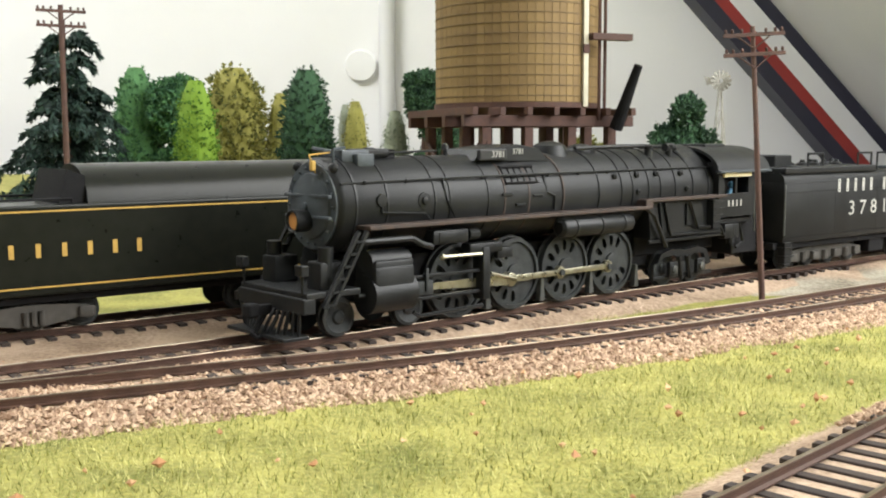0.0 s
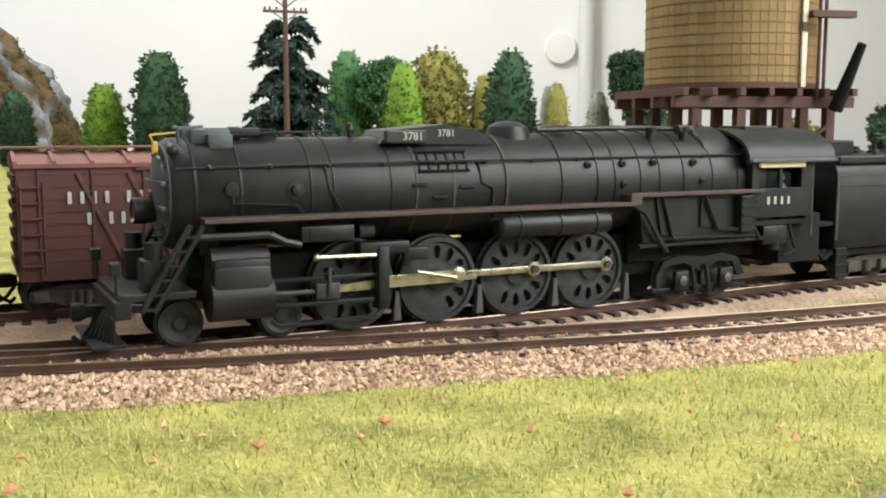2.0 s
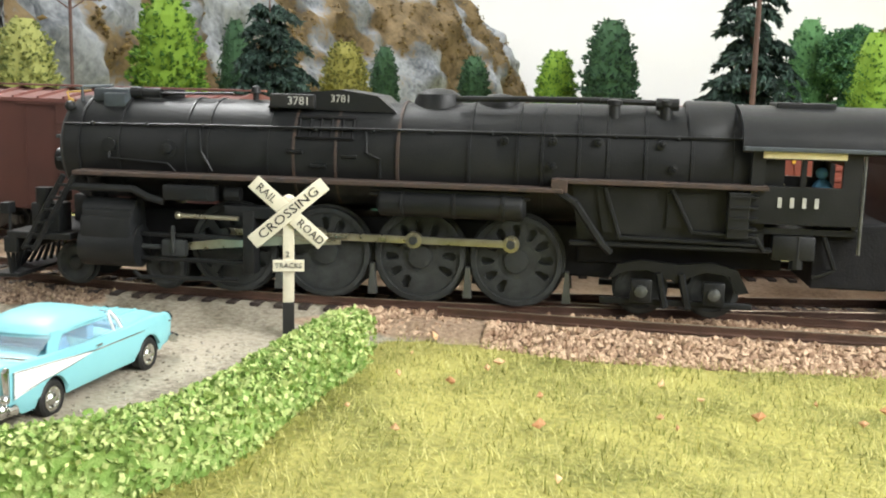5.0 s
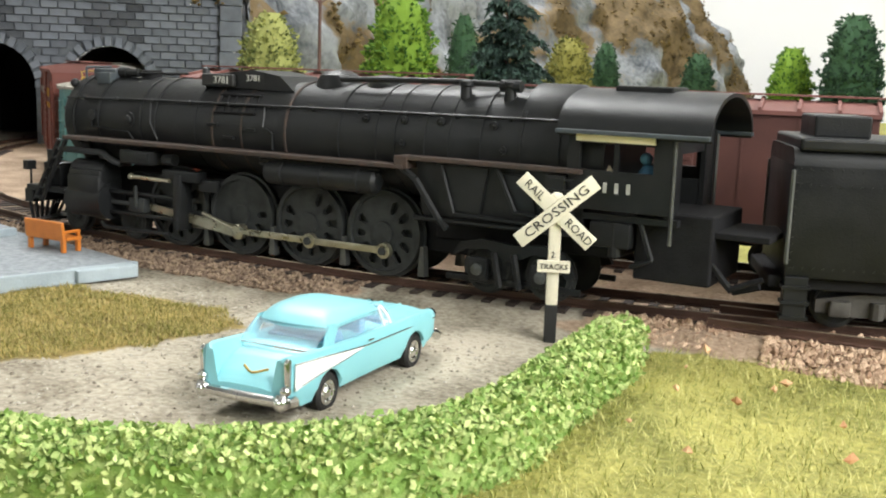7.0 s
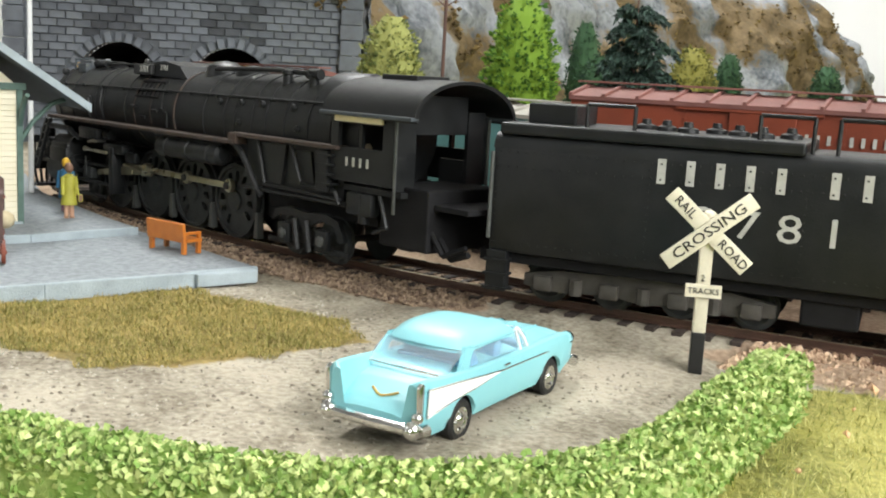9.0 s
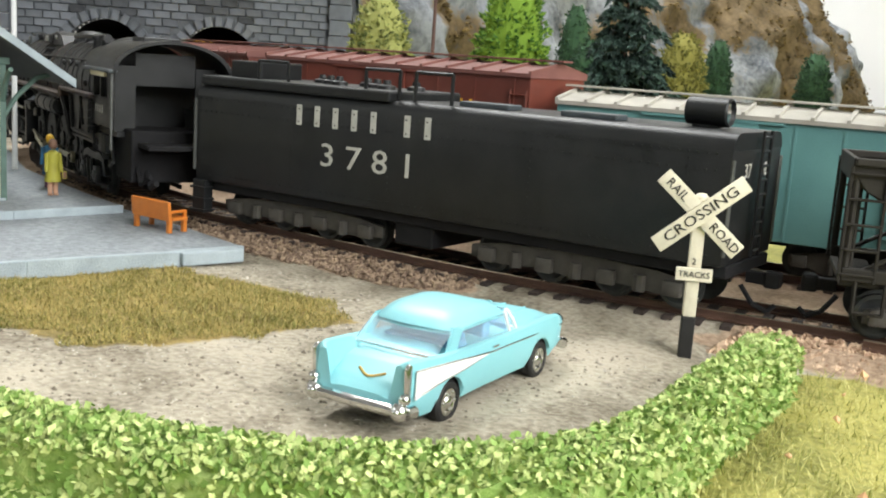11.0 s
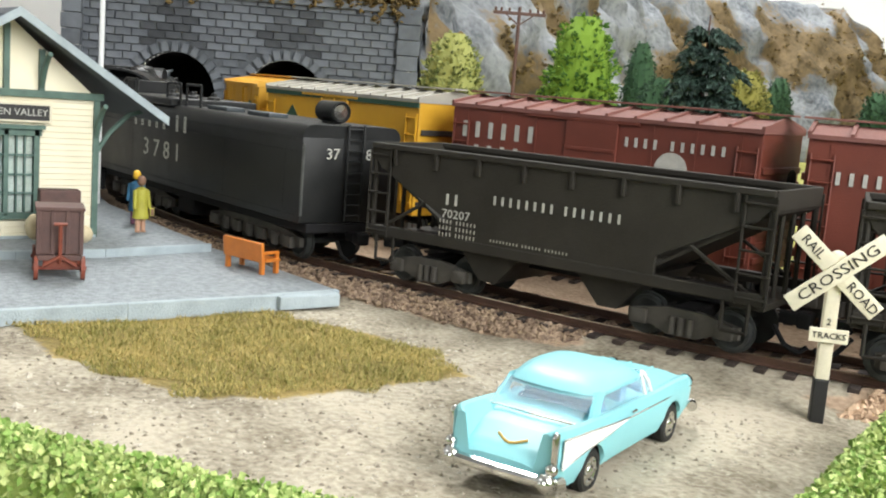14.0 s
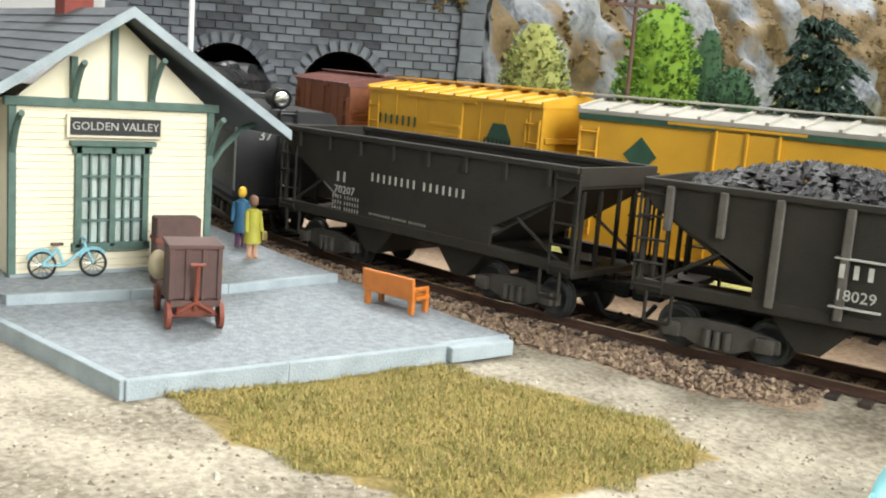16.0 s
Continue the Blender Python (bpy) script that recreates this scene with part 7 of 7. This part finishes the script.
    words("GOLDEN VALLEY", 2.9, WHITE, ob, face, depth=0.05, squeeze=1.0)
    bm = B(); box(bm, X - 1, X + 0.9, Y0 - 0.5, Y1 + 0.5, Z0 - 0.4, Z0 + 0.8, 0.1)
    part("plinth", bm, KERB, ob)


station()


def bench():
    ob = thing("bench", "orange plastic model bench on the platform", "bench", m=pose(-0.340, 0.1085, 0.0034, 0, 0, 15))
    bm = B(); box(bm, -8.5, 8.5, 0.5, 6, 3.6, 4.6, 0.25)
    part("seat", bm, ORANGE, ob)
    bm = B(); box(bm, -8.5, 8.5, -0.6, 0.5, 3.6, 9.4, 0.3, Matrix.Rotation(0.1, 4, "X"))
    part("backrest", bm, ORANGE, ob)
    for x in (-7.4, 7.4):
        for y in (0, 5.4):
            bm = B(); box(bm, x - 0.7, x + 0.7, y - 0.6, y + 0.6, 0, 4, 0.15)
            part("leg", bm, ORANGE, ob)
        bm = B(); box(bm, x - 0.6, x + 0.6, 0, 6, 5.8, 6.6, 0.15); box(bm, x - 0.5, x + 0.5, 5, 6, 4, 6.2, 0.1)
        part("armrest", bm, ORANGE, ob)


bench()


def baggage_cart():
    ob = thing("baggage_cart", "brown wooden baggage cart with red wheels and a raised red handle", "cart", m=pose(-0.343, 0.0565, 0.0034, 0, 0, -14))
    bm = B(); box(bm, -16, 6, -5.5, 5.5, 5.2, 6.6, 0.2)
    part("bed", bm, CARTBROWN, ob)
    for x in (4.5, -13):
        for s in (-1, 1):
            bm = B(); lathe(bm, (x, s * 5.2, 3.1), (x, s * 6.2, 3.1), [(0, 2.4), (0, 3.1), (1, 3.1), (1, 2.4)], 20)
            for k in range(6):
                a = math.pi * k / 6
                rod(bm, (x + 2.6 * math.cos(a), s * 5.7, 3.1 + 2.6 * math.sin(a)), (x - 2.6 * math.cos(a), s * 5.7, 3.1 - 2.6 * math.sin(a)), 0.3, n=5)
            ball(bm, (x, s * 5.9, 3.1), 0.8)
            part("wheel", bm, CARTRED, ob)
        bm = B(); rod(bm, (x, -5.2, 3.1), (x, 5.2, 3.1), 0.5, n=7); box(bm, x - 1, x + 1, -4, 4, 3.4, 5.2, 0.2)
        part("axle", bm, CARTRED, ob)
    bm = B(); rod(bm, (6, 0, 4.5), (8, 0, 15), 0.5, n=7); rod(bm, (8, -1.6, 15), (8, 1.6, 15), 0.45, n=7); pipe(bm, [(6.2, -4, 4), (6.6, 0, 6.4), (6.2, 4, 4)], 0.5, 6)
    part("handle", bm, CARTRED, ob)


baggage_cart()


def crates():
    ob = thing("crate", "brown wooden crate standing on the baggage cart", "crate", "luggage", m=pose(-0.343, 0.0565, 0.0034, 0, 0, -14))
    bm = B(); box(bm, -5, 5, -5.6, 5.6, 6.7, 18.6, 0.3)
    part("case", bm, CARTBROWN, ob)
    for y in (-5.2, -1.8, 1.8, 5.2):
        bm = B(); box(bm, 4.8, 5.5, y - 0.5, y + 0.5, 6.7, 18.8, 0.1)
        part("batten", bm, CARTBROWN, ob)
    bm = B(); box(bm, -5.4, 5.6, -6, 6, 18, 19, 0.2)
    part("lid", bm, CARTBROWN, ob)
    ob = thing("sack", "pale cloth sack lying on the baggage cart", "sack", "luggage", m=pose(-0.349, 0.058, 0.0034, 0, 0, -14))
    bm = B(); ball(bm, (-6, 6.5, 9.5), 3.2, (1.4, 0.9, 0.8)); ball(bm, (-4, -6.0, 11.5), 3.0, (1.2, 0.8, 1.2))
    part("cloth", bm, SACK, ob, smooth=True)
    ob = thing("trunk", "dark brown trunk on end behind the cart", "trunk", "luggage", m=pose(-0.3745, 0.0655, 0.0056, 0, 0, -8))
    bm = B(); box(bm, -3, 3, -5.6, 5.6, 0, 17, 0.4)
    part("case", bm, CARTBROWN, ob)
    bm = B(); box(bm, -3.2, 3.2, -5.8, 5.8, 11, 12, 0.1)
    part("strap", bm, CARTRED, ob)


crates()


def bicycle():
    ob = thing("bicycle", "pale blue bicycle leaning against the station wall", "bicycle", m=pose(-0.3865, 0.0425, 0.0056, 0, 0, 90) @ pose(0, 0, 0, -8, 0, 0))
    for x in (-6.3, 6.3):
        bm = B()
        n = 28
        for k in range(n):
            a, b = 2 * math.pi * k / n, 2 * math.pi * (k + 1) / n
            rod(bm, (x + 3.2 * math.cos(a), 0, 3.5 + 3.2 * math.sin(a)), (x + 3.2 * math.cos(b), 0, 3.5 + 3.2 * math.sin(b)), 0.35, n=5)
        w = part("tyre", bm, RUBBER, ob)
        bm = B()
        for k in range(6):
            a = math.pi * k / 6
            rod(bm, (x + 3 * math.cos(a), 0, 3.5 + 3 * math.sin(a)), (x - 3 * math.cos(a), 0, 3.5 - 3 * math.sin(a)), 0.12, n=4)
        part("spoke", bm, CHROME, w)
        bm = B()
        for k in range(3, 12):
            a, b = math.pi * k / 14, math.pi * (k + 1) / 14
            rod(bm, (x + 3.8 * math.cos(a), 0, 3.5 + 3.8 * math.sin(a)), (x + 3.8 * math.cos(b), 0, 3.5 + 3.8 * math.sin(b)), 0.45, n=5)
        part("mudguard", bm, BIKE, ob)
    bm = B(); pipe(bm, [(-6.3, 0, 3.5), (-1, 0, 3.2), (4.6, 0, 7.6), (6.3, 0, 3.5)], 0.4, 6); pipe(bm, [(-6.3, 0, 3.5), (-2.4, 0, 7.4), (-1, 0, 3.2)], 0.4, 6); rod(bm, (4.6, 0, 7.6), (4.0, 0, 9.6), 0.35, n=6); pipe(bm, [(4, -2, 10), (4.2, 0, 9.6), (4, 2, 10)], 0.35, 6)
    part("frame_tube", bm, BIKE, ob)
    bm = B(); box(bm, -4, -1, -0.8, 0.8, 8.2, 9, 0.3)
    part("saddle", bm, CARTBROWN, ob)


bicycle()


def doll(x, y, yaw, coat, head, legs, label):
    """A standing figurine, one plain mesh."""
    bm = B()
    def add(mi, fn):
        before = len(bm.faces)
        fn()
        bm.faces.ensure_lookup_table()
        for f in bm.faces[before:]:
            f.material_index = mi
    add(2, lambda: (rod(bm, (-1, 0, 0), (-0.9, 0, 6), 0.75, 0.9, 8), rod(bm, (1, 0, 0), (0.9, 0, 6), 0.75, 0.9, 8), ball(bm, (-1, -0.6, 0.4), 0.8, (0.8, 1.5, 0.6), 1), ball(bm, (1, -0.6, 0.4), 0.8, (0.8, 1.5, 0.6), 1)))
    add(0, lambda: (lathe(bm, (0, 0, 4.6), (0, 0, 16), [(0, 2.7), (3, 2.3), (5.6, 1.9), (8, 2.3), (9.6, 2.0), (10.4, 0.8)], 14), rod(bm, (-2.2, 0, 14), (-2.7, -0.8, 8), 0.75, 0.6, 8), rod(bm, (2.2, 0, 14), (2.7, -0.8, 8), 0.75, 0.6, 8), box(bm, 2.6, 4.2, -1.6, -0.4, 5.4, 8, 0.2)))
    add(1, lambda: ball(bm, (0, 0, 17), 1.6, (0.9, 1, 1.15)))
    ob = part("platform_figurine", bm, coat, None, smooth=True, m=pose(x * K, y * K, 0.0056, 0, 0, yaw))
    ob.data.materials.append(head)
    ob.data.materials.append(legs)
    tagged(ob, label, "figurine", "platform figurines")


SKIN = mat("figurine_skin", (0.55, 0.33, 0.22), (0.45, 0.26, 0.17), 0.6)
doll(-399, 99, 100, mat("figurine_olive", (0.42, 0.4, 0.05), (0.32, 0.3, 0.04), 0.6), mat("figurine_brown", (0.2, 0.11, 0.07), None, 0.7), SKIN, "painted plastic figurine in a yellow-green coat")
doll(-417, 104, 60, mat("figurine_blue", (0.03, 0.13, 0.24), (0.02, 0.09, 0.17), 0.6), mat("figurine_yellow", (0.75, 0.45, 0.03), None, 0.6), mat("figurine_purple", (0.16, 0.06, 0.13), None, 0.6), "painted plastic figurine in a blue coat and yellow scarf")
bm = B(); rod(bm, (-470, 108, 3), (-470, 108, 140), 1.1, 0.9, 8); box(bm, -470.4, -469.6, 107, 116, 88, 89.5)
tagged(part("signal_mast", bm, CARWHITE, smooth=True), "thin white mast standing behind the station", "mast")


# ---- motion ----
RUN = ((0.0, 479.6), (4.5, 713.2), (8.0, 895.6), (9.5, 970.6), (12.0, 1096.8), (14.0, 1196.7), (16.0, 1297.3))


def main_s(t):
    """The main driving axle's place along the main line."""
    return float(np.interp(t, [a for a, _ in RUN], [b for _, b in RUN]))


def on_line(line, s, half, back, forward):
    a, b = line.at(s + forward * half), line.at(s - forward * back)
    d = a - b
    f = back / (half + back)
    p = b + d * f
    return pose(p.x * K, p.y * K, RAIL * K, 0, 0, math.degrees(math.atan2(d.y, d.x)))


def motions():
    times = [k * 0.5 for k in range(33)]
    fine = [k * 0.1 for k in range(161)]
    for ob, off, a, b in ((LOCO, 0, 48, 26), (TENDER, -204, 44, 46), (HOPPER_A, -360.5, 37, 37), (HOPPER_B, -487, 37, 37), (HOPPER_C, -614, 37, 37)):
        walk(ob, [(t, on_line(MAIN, main_s(t) + off, a, b, 1)) for t in times])
    for ob, u in FAR_CARS:
        walk(ob, [(t, on_line(FAR, u - 55.0 * t, 36, 36, -1)) for t in times])
    turn = lambda t: -30 + math.degrees((main_s(t) - main_s(0.5)) / 11.0)
    for ob, x in DRIVERS:
        walk(ob, [(t, pose(x * K, 0, 11.7 * K, 0, turn(t), 0)) for t in fine])
    side, main, cross, crank = [], [], [], []
    for t in fine:
        a = radians(turn(t))
        px, pz = -4.7 * math.cos(a), 11.7 + 4.7 * math.sin(a)
        side.append((t, pose(px * K, 0, pz * K)))
        reach = math.sqrt(38 ** 2 - (pz - 11.7) ** 2)
        tilt = math.degrees(math.asin((pz - 11.7) / 38))
        main.append((t, pose((24.8 + px) * K, 0, pz * K, 0, tilt, 0)))
        cross.append((t, pose((24.8 + px + reach) * K, 0, 11.7 * K)))
        crank.append((t, pose((24.8 + px * 0.75) * K, 0, (11.7 + (pz - 11.7) * 0.75) * K, 0, tilt * 0.6 - 4, 0)))
    for ob, rows in ((SIDE_ROD, side), (MAIN_ROD, main), (CROSSHEAD, cross), (RETURN_CRANK, crank)):
        walk(ob, rows)
    for ob, x, r, train in SPIN:
        if train == "main":
            walk(ob, [(t, pose(x * K, 0, r * K, 0, math.degrees((main_s(t) - main_s(0)) / r), 0)) for t in fine])


motions()
